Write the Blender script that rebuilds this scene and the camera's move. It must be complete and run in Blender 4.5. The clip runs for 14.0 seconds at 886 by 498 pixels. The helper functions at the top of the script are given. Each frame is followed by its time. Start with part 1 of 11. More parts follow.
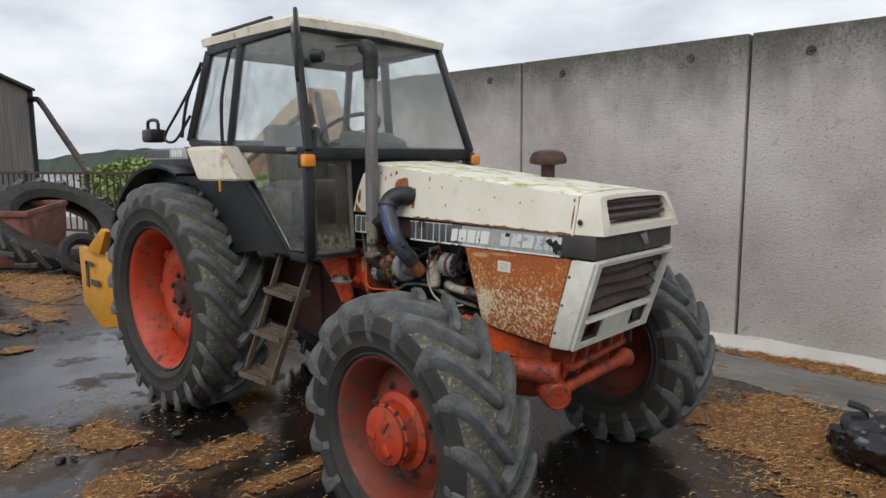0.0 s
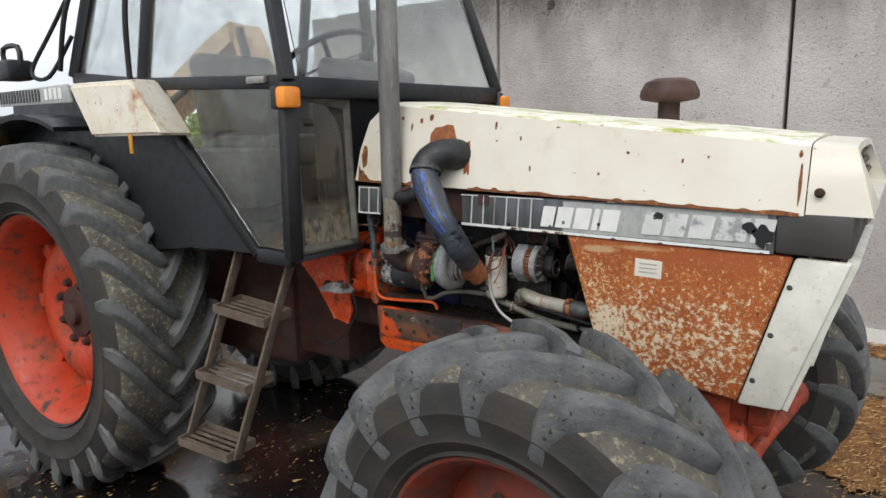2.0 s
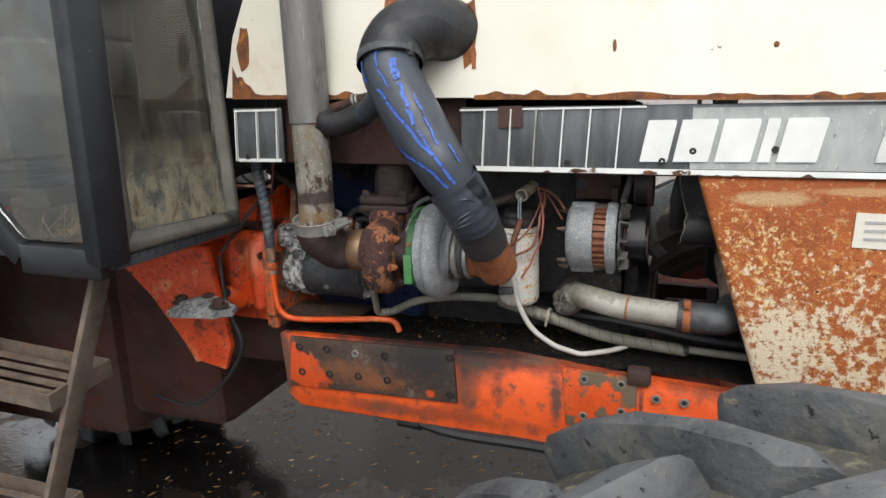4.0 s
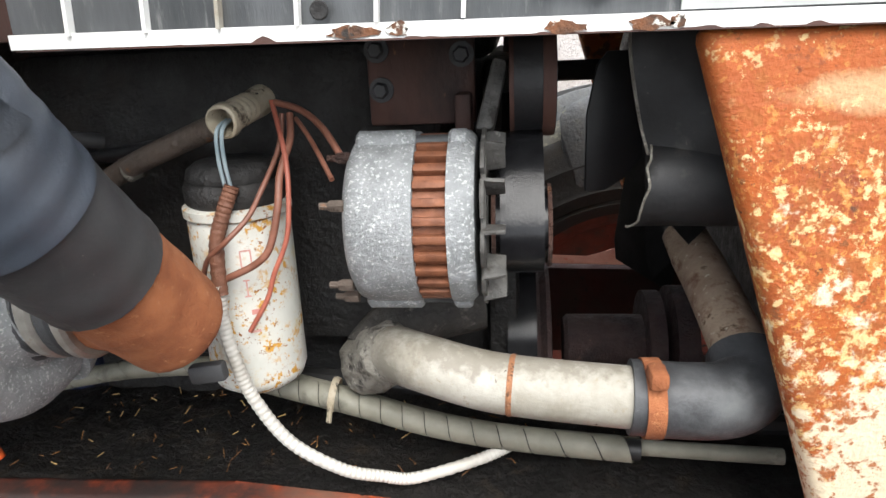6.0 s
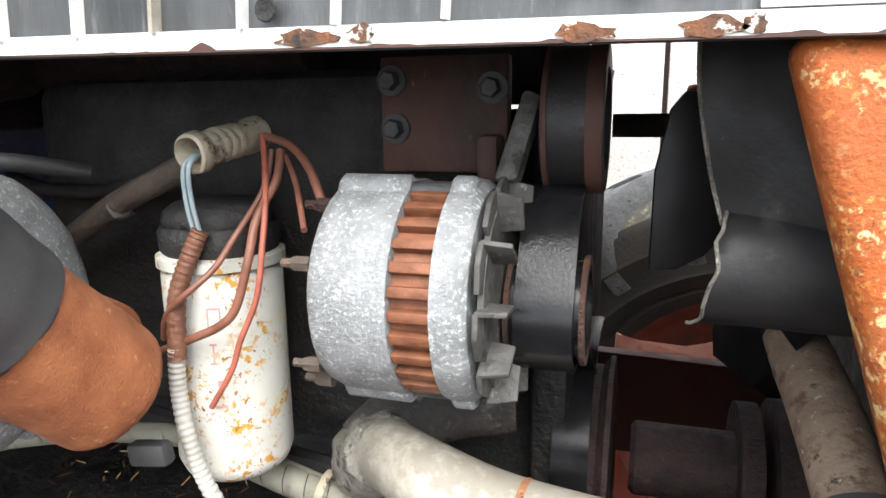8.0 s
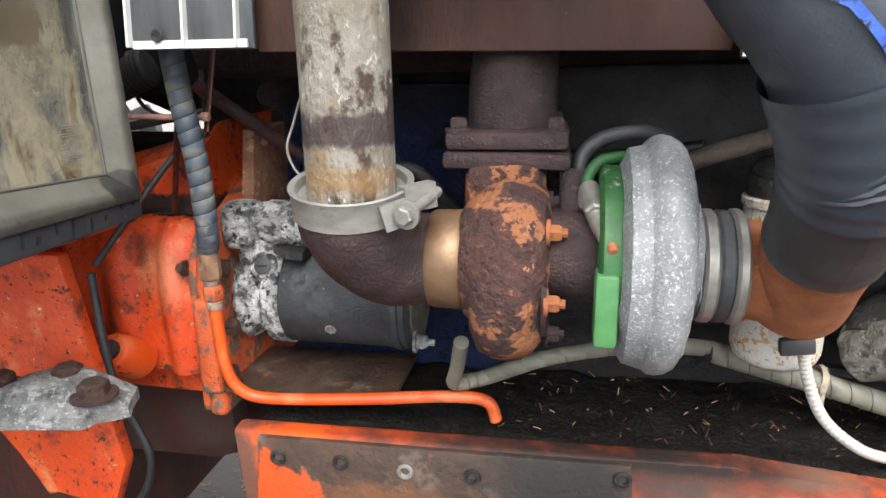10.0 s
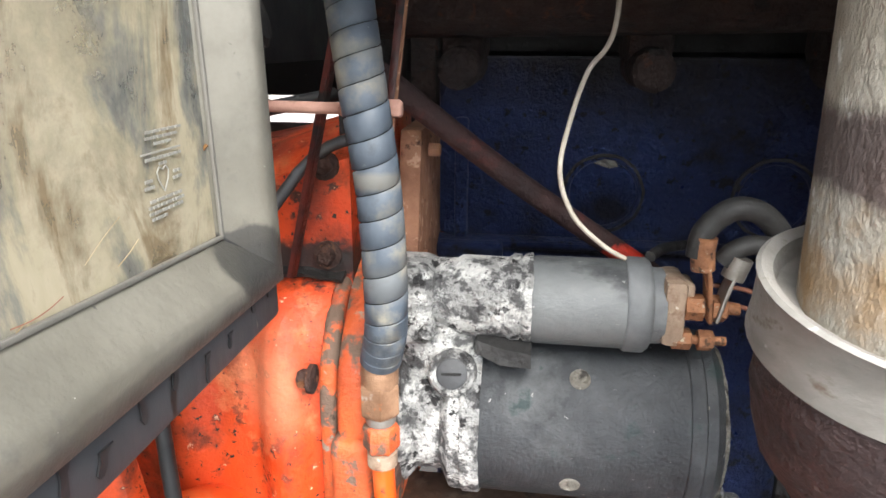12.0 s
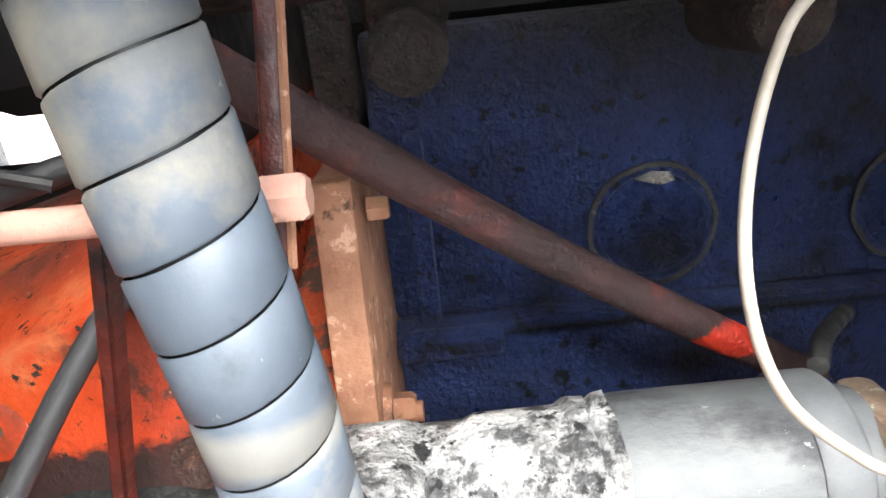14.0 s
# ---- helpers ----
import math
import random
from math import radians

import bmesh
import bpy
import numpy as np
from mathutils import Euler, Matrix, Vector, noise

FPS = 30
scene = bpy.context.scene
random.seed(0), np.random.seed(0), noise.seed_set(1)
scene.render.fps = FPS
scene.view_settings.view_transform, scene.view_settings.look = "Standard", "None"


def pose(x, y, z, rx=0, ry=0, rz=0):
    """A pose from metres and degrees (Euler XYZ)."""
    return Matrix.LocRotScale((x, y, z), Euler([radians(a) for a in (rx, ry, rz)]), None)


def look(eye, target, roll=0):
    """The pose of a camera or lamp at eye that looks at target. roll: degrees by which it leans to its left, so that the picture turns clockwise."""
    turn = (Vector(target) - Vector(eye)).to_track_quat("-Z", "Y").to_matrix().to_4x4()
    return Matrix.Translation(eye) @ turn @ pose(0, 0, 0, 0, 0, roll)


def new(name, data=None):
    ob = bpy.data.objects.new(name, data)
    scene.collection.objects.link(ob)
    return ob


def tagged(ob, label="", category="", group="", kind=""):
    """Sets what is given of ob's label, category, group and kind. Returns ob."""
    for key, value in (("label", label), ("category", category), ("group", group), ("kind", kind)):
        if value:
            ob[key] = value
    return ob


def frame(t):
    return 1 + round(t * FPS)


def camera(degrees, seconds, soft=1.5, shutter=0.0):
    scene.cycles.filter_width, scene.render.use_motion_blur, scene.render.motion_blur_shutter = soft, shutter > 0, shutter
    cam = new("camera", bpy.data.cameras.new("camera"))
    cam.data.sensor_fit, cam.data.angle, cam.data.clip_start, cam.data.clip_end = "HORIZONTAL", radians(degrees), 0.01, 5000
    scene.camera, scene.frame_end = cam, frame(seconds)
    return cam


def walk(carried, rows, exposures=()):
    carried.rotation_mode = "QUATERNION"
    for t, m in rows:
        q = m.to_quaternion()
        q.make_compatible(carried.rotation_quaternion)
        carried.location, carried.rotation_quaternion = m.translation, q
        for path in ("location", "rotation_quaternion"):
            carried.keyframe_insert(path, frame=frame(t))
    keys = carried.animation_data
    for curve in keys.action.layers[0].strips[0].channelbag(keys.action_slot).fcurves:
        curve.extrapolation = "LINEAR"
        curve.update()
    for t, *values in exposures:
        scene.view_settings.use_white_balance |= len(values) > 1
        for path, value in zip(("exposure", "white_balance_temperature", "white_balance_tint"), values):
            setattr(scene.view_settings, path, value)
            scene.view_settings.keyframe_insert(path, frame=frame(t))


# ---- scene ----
cam = camera(67.2, 14.0)
PATH = [
    (0, (2.06, -2.82, 1.691), (0.714, -1.364, 1.43), -0.4),
    (0.5, (1.686, -2.739, 1.645), (0.363, -1.261, 1.394), -1.4),
    (1, (1.367, -2.585, 1.634), (0.144, -1.041, 1.288), -2.4),
    (1.5, (1.081, -2.322, 1.626), (-0.136, -0.778, 1.259), -1.0),
    (2, (0.746, -2.184, 1.612), (-0.377, -0.571, 1.24), -1.1),
    (2.2, (0.609, -2.121, 1.627), (-0.447, -0.471, 1.222), -1.0),
    (4.3, (-0.16, -1.318, 1.363), (-0.664, 0.563, 0.909), -2.0),
    (4.5, (-0.208, -1.25, 1.335), (-0.555, 0.673, 0.908), -2.0),
    (5, (-0.278, -1.051, 1.313), (-0.349, 0.886, 0.82), -3.1),
    (5.5, (-0.208, -0.835, 1.285), (-0.308, 1.075, 0.699), -1.6),
    (6, (-0.168, -0.723, 1.281), (-0.385, 1.166, 0.66), -2.6),
    (6.5, (-0.136, -0.657, 1.263), (-0.551, 1.207, 0.668), -1.5),
    (7, (-0.109, -0.607, 1.256), (-0.662, 1.256, 0.781), -0.2),
    (7.5, (-0.103, -0.574, 1.255), (-0.691, 1.285, 0.813), -0.5),
    (8, (-0.119, -0.614, 1.256), (-0.689, 1.255, 0.832), -0.7),
    (8.5, (-0.181, -0.763, 1.291), (-0.679, 1.126, 0.863), 0.3),
    (9, (-0.288, -0.863, 1.286), (-0.728, 1.026, 0.8), -0.7),
    (9.2, (-0.345, -0.899, 1.284), (-0.763, 0.992, 0.785), -0.9),
    (11.3, (-0.775, -0.677, 1.264), (-1.098, 1.21, 0.688), -1.6),
    (11.5, (-0.793, -0.654, 1.257), (-1.115, 1.245, 0.719), -2.0),
    (12, (-0.814, -0.589, 1.264), (-1.082, 1.304, 0.676), 0.3),
    (12.5, (-0.827, -0.513, 1.242), (-1.338, 1.333, 0.664), -1.7),
    (13, (-0.852, -0.446, 1.251), (-1.321, 1.386, 0.601), -0.4),
    (13.5, (-0.852, -0.417, 1.26), (-1.027, 1.469, 0.618), -3.0),
    (14, (-0.853, -0.391, 1.262), (-0.896, 1.489, 0.582), -6.2),
]
walk(cam, [(t, look(eye, target, roll)) for t, eye, target, roll in PATH],
     exposures=[(0, 0.27), (1, 0.5), (2, 0.68), (4.3, 1.15), (5, 1.42), (6.5, 2.25), (7.5, 2.45), (8.5, 2.25), (9.2, 2.0), (11.3, 2.8), (12, 3.02), (12.5, 3.08), (13, 3.12), (13.5, 3.82), (14, 4.1)])

# ---- world and light ----
world = bpy.data.worlds.new("overcast_sky")
scene.world = world
world.use_nodes = True
wt = world.node_tree
wt.nodes.clear()
w_out = wt.nodes.new("ShaderNodeOutputWorld")
w_bg = wt.nodes.new("ShaderNodeBackground")
w_sky = wt.nodes.new("ShaderNodeTexSky")
w_sky.sky_type = "NISHITA"
w_sky.sun_disc = False
w_sky.sun_elevation = radians(47)
w_sky.sun_rotation = radians(200)
w_coord = wt.nodes.new("ShaderNodeTexCoord")
w_map = wt.nodes.new("ShaderNodeMapping")
w_map.inputs["Scale"].default_value = (1.6, 1.6, 4.5)
w_noise = wt.nodes.new("ShaderNodeTexNoise")
w_noise.inputs["Scale"].default_value = 1.7
w_noise.inputs["Detail"].default_value = 7
w_noise.inputs["Roughness"].default_value = 0.52
w_ramp = wt.nodes.new("ShaderNodeValToRGB")
w_ramp.color_ramp.elements[0].position = 0.36
w_ramp.color_ramp.elements[0].color = (5.2, 5.5, 6.1, 1)
w_ramp.color_ramp.elements[1].position = 0.62
w_ramp.color_ramp.elements[1].color = (8.6, 8.8, 9.1, 1)
w_mix = wt.nodes.new("ShaderNodeMixRGB")
w_mix.inputs["Fac"].default_value = 0.9
wt.links.new(w_coord.outputs["Generated"], w_map.inputs["Vector"])
wt.links.new(w_map.outputs["Vector"], w_noise.inputs["Vector"])
wt.links.new(w_noise.outputs["Fac"], w_ramp.inputs["Fac"])
wt.links.new(w_sky.outputs["Color"], w_mix.inputs["Color1"])
wt.links.new(w_ramp.outputs["Color"], w_mix.inputs["Color2"])
wt.links.new(w_mix.outputs["Color"], w_bg.inputs["Color"])
w_bg.inputs["Strength"].default_value = 0.1
wt.links.new(w_bg.outputs["Background"], w_out.inputs["Surface"])

sun = new("sun", bpy.data.lights.new("sun", "SUN"))
sun.data.energy = 1.3
sun.data.angle = radians(40)
sun.data.color = (1.0, 0.97, 0.92)
sun.matrix_world = look((2.2, -6.5, 7.5), (0, 0, 0))


# ---- materials ----
def rgb(c):
    return (c[0], c[1], c[2], 1)


def mat(name, cols, scale=6.0, rough=(0.5, 0.75), metal=0.0, bump=0.15, bscale=60.0, spots=(), coat=0.0, detail=6.0,
        stretch=(1, 1, 1), rand=0.0):
    """cols: colours blended by a coarse noise; spots: (colour, scale, threshold, softness, roughness, metal or None)."""
    m = bpy.data.materials.new(name)
    m.use_nodes = True
    nt = m.node_tree
    bsdf = nt.nodes["Principled BSDF"]
    tc = nt.nodes.new("ShaderNodeTexCoord")
    mp = nt.nodes.new("ShaderNodeMapping")
    mp.inputs["Scale"].default_value = stretch
    nt.links.new(tc.outputs["Object"], mp.inputs["Vector"])
    vec = mp.outputs["Vector"]

    def tex(s, d=detail, r=0.6):
        n = nt.nodes.new("ShaderNodeTexNoise")
        n.inputs["Scale"].default_value = s
        n.inputs["Detail"].default_value = d
        n.inputs["Roughness"].default_value = r
        nt.links.new(vec, n.inputs["Vector"])
        return n.outputs["Fac"]

    def ramp(fac, stops):
        n = nt.nodes.new("ShaderNodeValToRGB")
        el = n.color_ramp.elements
        while len(el) < len(stops):
            el.new(0.5)
        for e, (p, c) in zip(el, stops):
            e.position = p
            e.color = rgb(c)
        nt.links.new(fac, n.inputs["Fac"])
        return n.outputs["Color"]

    k = len(cols)
    col = ramp(tex(scale), [(0.32 + 0.36 * i / max(1, k - 1), c) for i, c in enumerate(cols)])
    rgh = ramp(tex(scale * 2.3), [(0.35, (rough[0],) * 3), (0.65, (rough[1],) * 3)])
    met = None
    for c, s, thr, soft, r2, m2, *area in spots:
        mask = ramp(tex(s, 8, 0.65), [(thr, (0, 0, 0)), (min(1, thr + soft), (1, 1, 1))])
        if area:
            src = tex(area[0], 5, 0.6)
            if len(area) > 2:
                sep = nt.nodes.new("ShaderNodeSeparateXYZ")
                nt.links.new(vec, sep.inputs["Vector"])
                slope = nt.nodes.new("ShaderNodeMath")
                slope.operation = "MULTIPLY_ADD"
                slope.inputs[1].default_value = area[2]
                nt.links.new(sep.outputs["Z"], slope.inputs[0])
                nt.links.new(src, slope.inputs[2])
                src = slope.outputs["Value"]
            within = ramp(src, [(area[1], (0, 0, 0)), (area[1] + 0.12, (1, 1, 1))])
            both = nt.nodes.new("ShaderNodeMixRGB")
            both.blend_type = "MULTIPLY"
            both.inputs["Fac"].default_value = 1
            nt.links.new(mask, both.inputs["Color1"])
            nt.links.new(within, both.inputs["Color2"])
            mask = both.outputs["Color"]
        for which, val in (("c", c), ("r", (r2,) * 3)):
            mx = nt.nodes.new("ShaderNodeMixRGB")
            nt.links.new(mask, mx.inputs["Fac"])
            nt.links.new(col if which == "c" else rgh, mx.inputs["Color1"])
            mx.inputs["Color2"].default_value = rgb(val)
            if which == "c":
                col = mx.outputs["Color"]
            else:
                rgh = mx.outputs["Color"]
        if m2 is not None:
            mx = nt.nodes.new("ShaderNodeMixRGB")
            nt.links.new(mask, mx.inputs["Fac"])
            mx.inputs["Color1"].default_value = (metal,) * 3 + (1,)
            if met is not None:
                nt.links.new(met, mx.inputs["Color1"])
            mx.inputs["Color2"].default_value = (m2,) * 3 + (1,)
            met = mx.outputs["Color"]
    if rand:
        info = nt.nodes.new("ShaderNodeObjectInfo")
        mr = nt.nodes.new("ShaderNodeMapRange")
        mr.inputs["To Min"].default_value = 1 - rand
        mr.inputs["To Max"].default_value = 1 + rand
        nt.links.new(info.outputs["Random"], mr.inputs["Value"])
        mx = nt.nodes.new("ShaderNodeMixRGB")
        mx.blend_type = "MULTIPLY"
        mx.inputs["Fac"].default_value = 1
        nt.links.new(col, mx.inputs["Color1"])
        nt.links.new(mr.outputs["Result"], mx.inputs["Color2"])
        col = mx.outputs["Color"]
    nt.links.new(col, bsdf.inputs["Base Color"])
    nt.links.new(rgh, bsdf.inputs["Roughness"])
    if met is not None:
        nt.links.new(met, bsdf.inputs["Metallic"])
    else:
        bsdf.inputs["Metallic"].default_value = metal
    if coat:
        bsdf.inputs["Coat Weight"].default_value = coat
        bsdf.inputs["Coat Roughness"].default_value = 0.25
    if bump:
        b = nt.nodes.new("ShaderNodeBump")
        b.inputs["Strength"].default_value = bump
        b.inputs["Distance"].default_value = 0.01
        nt.links.new(tex(bscale, 8), b.inputs["Height"])
        nt.links.new(b.outputs["Normal"], bsdf.inputs["Normal"])
    return m



def smear(m, spots):
    """Stains and painted shade with a place of their own: (centre, radii, colour, roughness, strength, noise scale,
    raggedness, softness).
    """
    nt = m.node_tree
    bsdf = nt.nodes["Principled BSDF"]
    tc = nt.nodes.new("ShaderNodeTexCoord")
    for c, r, colr, rg, amount, ns, ragged, soft in spots:
        sub_ = nt.nodes.new("ShaderNodeVectorMath")
        sub_.operation = "SUBTRACT"
        sub_.inputs[1].default_value = c
        nt.links.new(tc.outputs["Object"], sub_.inputs[0])
        div_ = nt.nodes.new("ShaderNodeVectorMath")
        div_.operation = "DIVIDE"
        div_.inputs[1].default_value = r
        nt.links.new(sub_.outputs["Vector"], div_.inputs[0])
        len_ = nt.nodes.new("ShaderNodeVectorMath")
        len_.operation = "LENGTH"
        nt.links.new(div_.outputs["Vector"], len_.inputs[0])
        n = nt.nodes.new("ShaderNodeTexNoise")
        n.inputs["Scale"].default_value = ns
        n.inputs["Detail"].default_value = 7
        n.inputs["Roughness"].default_value = 0.65
        nt.links.new(tc.outputs["Object"], n.inputs["Vector"])
        ma = nt.nodes.new("ShaderNodeMath")
        ma.operation = "MULTIPLY_ADD"
        ma.inputs[1].default_value = ragged
        nt.links.new(n.outputs["Fac"], ma.inputs[0])
        nt.links.new(len_.outputs["Value"], ma.inputs[2])
        mr = nt.nodes.new("ShaderNodeMapRange")
        mr.inputs["From Min"].default_value = 1 + ragged * 0.5
        mr.inputs["From Max"].default_value = 1 + ragged * 0.5 - soft
        mr.inputs["To Max"].default_value = amount
        nt.links.new(ma.outputs["Value"], mr.inputs["Value"])
        for sock, val in (("Base Color", rgb(colr)), ("Roughness", (rg, rg, rg, 1))):
            src = bsdf.inputs[sock].links[0].from_socket
            mx = nt.nodes.new("ShaderNodeMixRGB")
            nt.links.new(mr.outputs["Result"], mx.inputs["Fac"])
            nt.links.new(src, mx.inputs["Color1"])
            mx.inputs["Color2"].default_value = val
            nt.links.new(mx.outputs["Color"], bsdf.inputs[sock])
    return m


RUST = (0.17, 0.055, 0.02)
DKRUST = (0.06, 0.028, 0.018)
ORUST = (0.36, 0.11, 0.025)
GRIME = (0.028, 0.022, 0.018)
m_cream = mat("cream_paint", [(0.6, 0.56, 0.46), (0.68, 0.645, 0.56)], 4, (0.3, 0.5), 0, 0.04, 60,
              [((0.5, 0.42, 0.28), 7, 0.58, 0.25, 0.6, None), (RUST, 30, 0.68, 0.03, 0.8, None), (DKRUST, 60, 0.72, 0.02, 0.8, None)])
m_cream_rusty = mat("cream_paint_rusty", [(0.62, 0.56, 0.42), (0.78, 0.74, 0.65)], 6, (0.35, 0.5), 0, 0.08, 60,
                    [(ORUST, 9, 0.56, 0.2, 0.85, None), (RUST, 34, 0.58, 0.08, 0.85, None, 6, 0.5), (DKRUST, 60, 0.64, 0.05, 0.9, None)])
m_hood_top = mat("mossy_cream_paint", [(0.62, 0.6, 0.48), (0.76, 0.73, 0.64)], 5, (0.4, 0.6), 0, 0.15, 90,
                 [((0.3, 0.33, 0.05), 9, 0.5, 0.15, 0.9, None), ((0.12, 0.14, 0.03), 50, 0.58, 0.1, 0.95, None, 7, 0.48)])
m_grey_white = mat("chalky_white_paint", [(0.5, 0.5, 0.43), (0.66, 0.65, 0.58)], 9, (0.45, 0.65), 0, 0.08, 80,
                   [((0.3, 0.25, 0.16), 16, 0.6, 0.15, 0.8, None), (GRIME, 70, 0.68, 0.04, 0.8, None), ((0.2, 0.19, 0.16), 140, 0.62, 0.08, 0.8, None)])
m_rustpanel = mat("flaked_rust_paint", [(0.2, 0.036, 0.006), (0.37, 0.085, 0.011), (0.26, 0.052, 0.008)], 9, (0.5, 0.8), 0, 0.35, 300,
                  [((0.4, 0.105, 0.016), 38, 0.57, 0.1, 0.75, None), ((0.4, 0.12, 0.02), 300, 0.58, 0.08, 0.75, None),
                   ((0.52, 0.25, 0.07), 70, 0.6, 0.05, 0.7, None), ((0.5, 0.22, 0.05), 190, 0.59, 0.03, 0.7, None), ((0.2, 0.065, 0.018), 120, 0.59, 0.03, 0.85, None), ((0.7, 0.57, 0.36), 46, 0.525, 0.03, 0.7, None, 7, -0.69, -1.0), ((0.74, 0.64, 0.45), 130, 0.54, 0.03, 0.6, None, 8, -0.67, -1.0), ((0.6, 0.38, 0.15), 60, 0.64, 0.04, 0.7, None),
                   ((0.3, 0.085, 0.018), 170, 0.56, 0.05, 0.85, None), ((0.13, 0.045, 0.02), 420, 0.62, 0.05, 0.85, None), ((0.6, 0.42, 0.2), 85, 0.585, 0.04, 0.7, None), (DKRUST, 55, 0.635, 0.03, 0.9, None), ((0.42, 0.39, 0.31), 30, 0.66, 0.03, 0.7, None)])
CREAM = (0.68, 0.58, 0.41)
smear(m_rustpanel, [((0.2, 0, 1.245), (0.4, 1, 0.06), (0.3, 0.068, 0.012), 0.7, 0.85, 22, 1.6, 0.5),
                    ((0.1, 0.94, 1.15), (0.3, 1, 0.1), (0.5, 0.2, 0.045), 0.7, 0.95, 95, 7, 0.5),
                    ((0.0, 0.84, 1.15), (0.06, 1, 0.08), (0.68, 0.5, 0.24), 0.7, 0.9, 110, 7, 0.4),
                    ((0.2, 0.86, 1.03), (0.5, 1, 0.1), (0.64, 0.42, 0.18), 0.7, 0.95, 80, 6, 0.4),
                    ((0.055, -0.36, 1.015), (0.06, 1, 0.075), CREAM, 0.6, 0.95, 75, 3.2, 0.25),
                    ((0.22, 0.5, 1.0), (0.34, 1, 0.14), CREAM, 0.6, 0.9, 62, 6, 0.4),
                    ((0.1, 0.87, 1.0), (3, 1, 3), (0.3, 0.085, 0.018), 0.85, 0.92, 105, 5, 0.3),
                    ((0.1, 1.3, 1.0), (3, 1, 3), (0.07, 0.035, 0.022), 0.85, 0.85, 45, 4, 0.3),
                    ((0.03, -0.36, 1.243), (0.07, 1, 0.013), (0.5, 0.36, 0.19), 0.7, 0.7, 30, 1.2, 0.5),
                    ((0.15, -0.36, 1.255), (0.09, 1, 0.008), (0.5, 0.34, 0.16), 0.7, 0.6, 30, 1.2, 0.5)])
m_orange = mat("orange_paint", [(0.52, 0.05, 0.006), (0.72, 0.1, 0.01)], 8, (0.3, 0.5), 0, 0.06, 120,
               [((0.62, 0.17, 0.06), 12, 0.56, 0.15, 0.55, None), ((0.14, 0.05, 0.025), 11, 0.6, 0.12, 0.8, None), (GRIME, 60, 0.64, 0.05, 0.8, None), (GRIME, 16, 0.66, 0.06, 0.8, None)], coat=0.1)
ORANGE = (0.62, 0.07, 0.008)
SOOT = (0.012, 0.01, 0.009)
m_bell = mat("grimy_orange_casting", [(0.54, 0.047, 0.008), (0.73, 0.09, 0.014)], 14, (0.35, 0.6), 0, 0.25, 160,
             [((0.68, 0.2, 0.08), 22, 0.55, 0.12, 0.55, None), ((0.2, 0.035, 0.012), 24, 0.55, 0.12, 0.7, None), ((0.05, 0.025, 0.018), 60, 0.57, 0.05, 0.8, None, 16, 0.46), (GRIME, 170, 0.61, 0.03, 0.8, None), ((0.8, 0.45, 0.3), 120, 0.66, 0.03, 0.6, None)])
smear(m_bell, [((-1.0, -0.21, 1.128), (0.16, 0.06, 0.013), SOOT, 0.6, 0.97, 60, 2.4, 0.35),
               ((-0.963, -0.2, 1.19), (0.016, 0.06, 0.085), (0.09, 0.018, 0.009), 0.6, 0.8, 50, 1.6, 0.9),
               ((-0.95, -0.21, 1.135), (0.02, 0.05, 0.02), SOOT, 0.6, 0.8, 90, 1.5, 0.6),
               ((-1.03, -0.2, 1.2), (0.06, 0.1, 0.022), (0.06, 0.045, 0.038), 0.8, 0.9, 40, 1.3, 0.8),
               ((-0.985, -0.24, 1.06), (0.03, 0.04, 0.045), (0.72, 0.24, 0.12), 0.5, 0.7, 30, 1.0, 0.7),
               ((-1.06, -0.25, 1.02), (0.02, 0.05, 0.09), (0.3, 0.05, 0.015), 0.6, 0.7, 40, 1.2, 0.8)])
m_rail = mat("orange_rail_paint", [(0.6, 0.07, 0.011), (0.76, 0.11, 0.017)], 8, (0.35, 0.55), 0, 0.12, 120,
             [((0.66, 0.14, 0.04), 14, 0.58, 0.15, 0.55, None), ((0.16, 0.06, 0.03), 18, 0.62, 0.08, 0.8, None), (GRIME, 90, 0.66, 0.03, 0.8, None), ((0.07, 0.04, 0.028), 44, 0.62, 0.06, 0.8, None, 9, 0.5)])
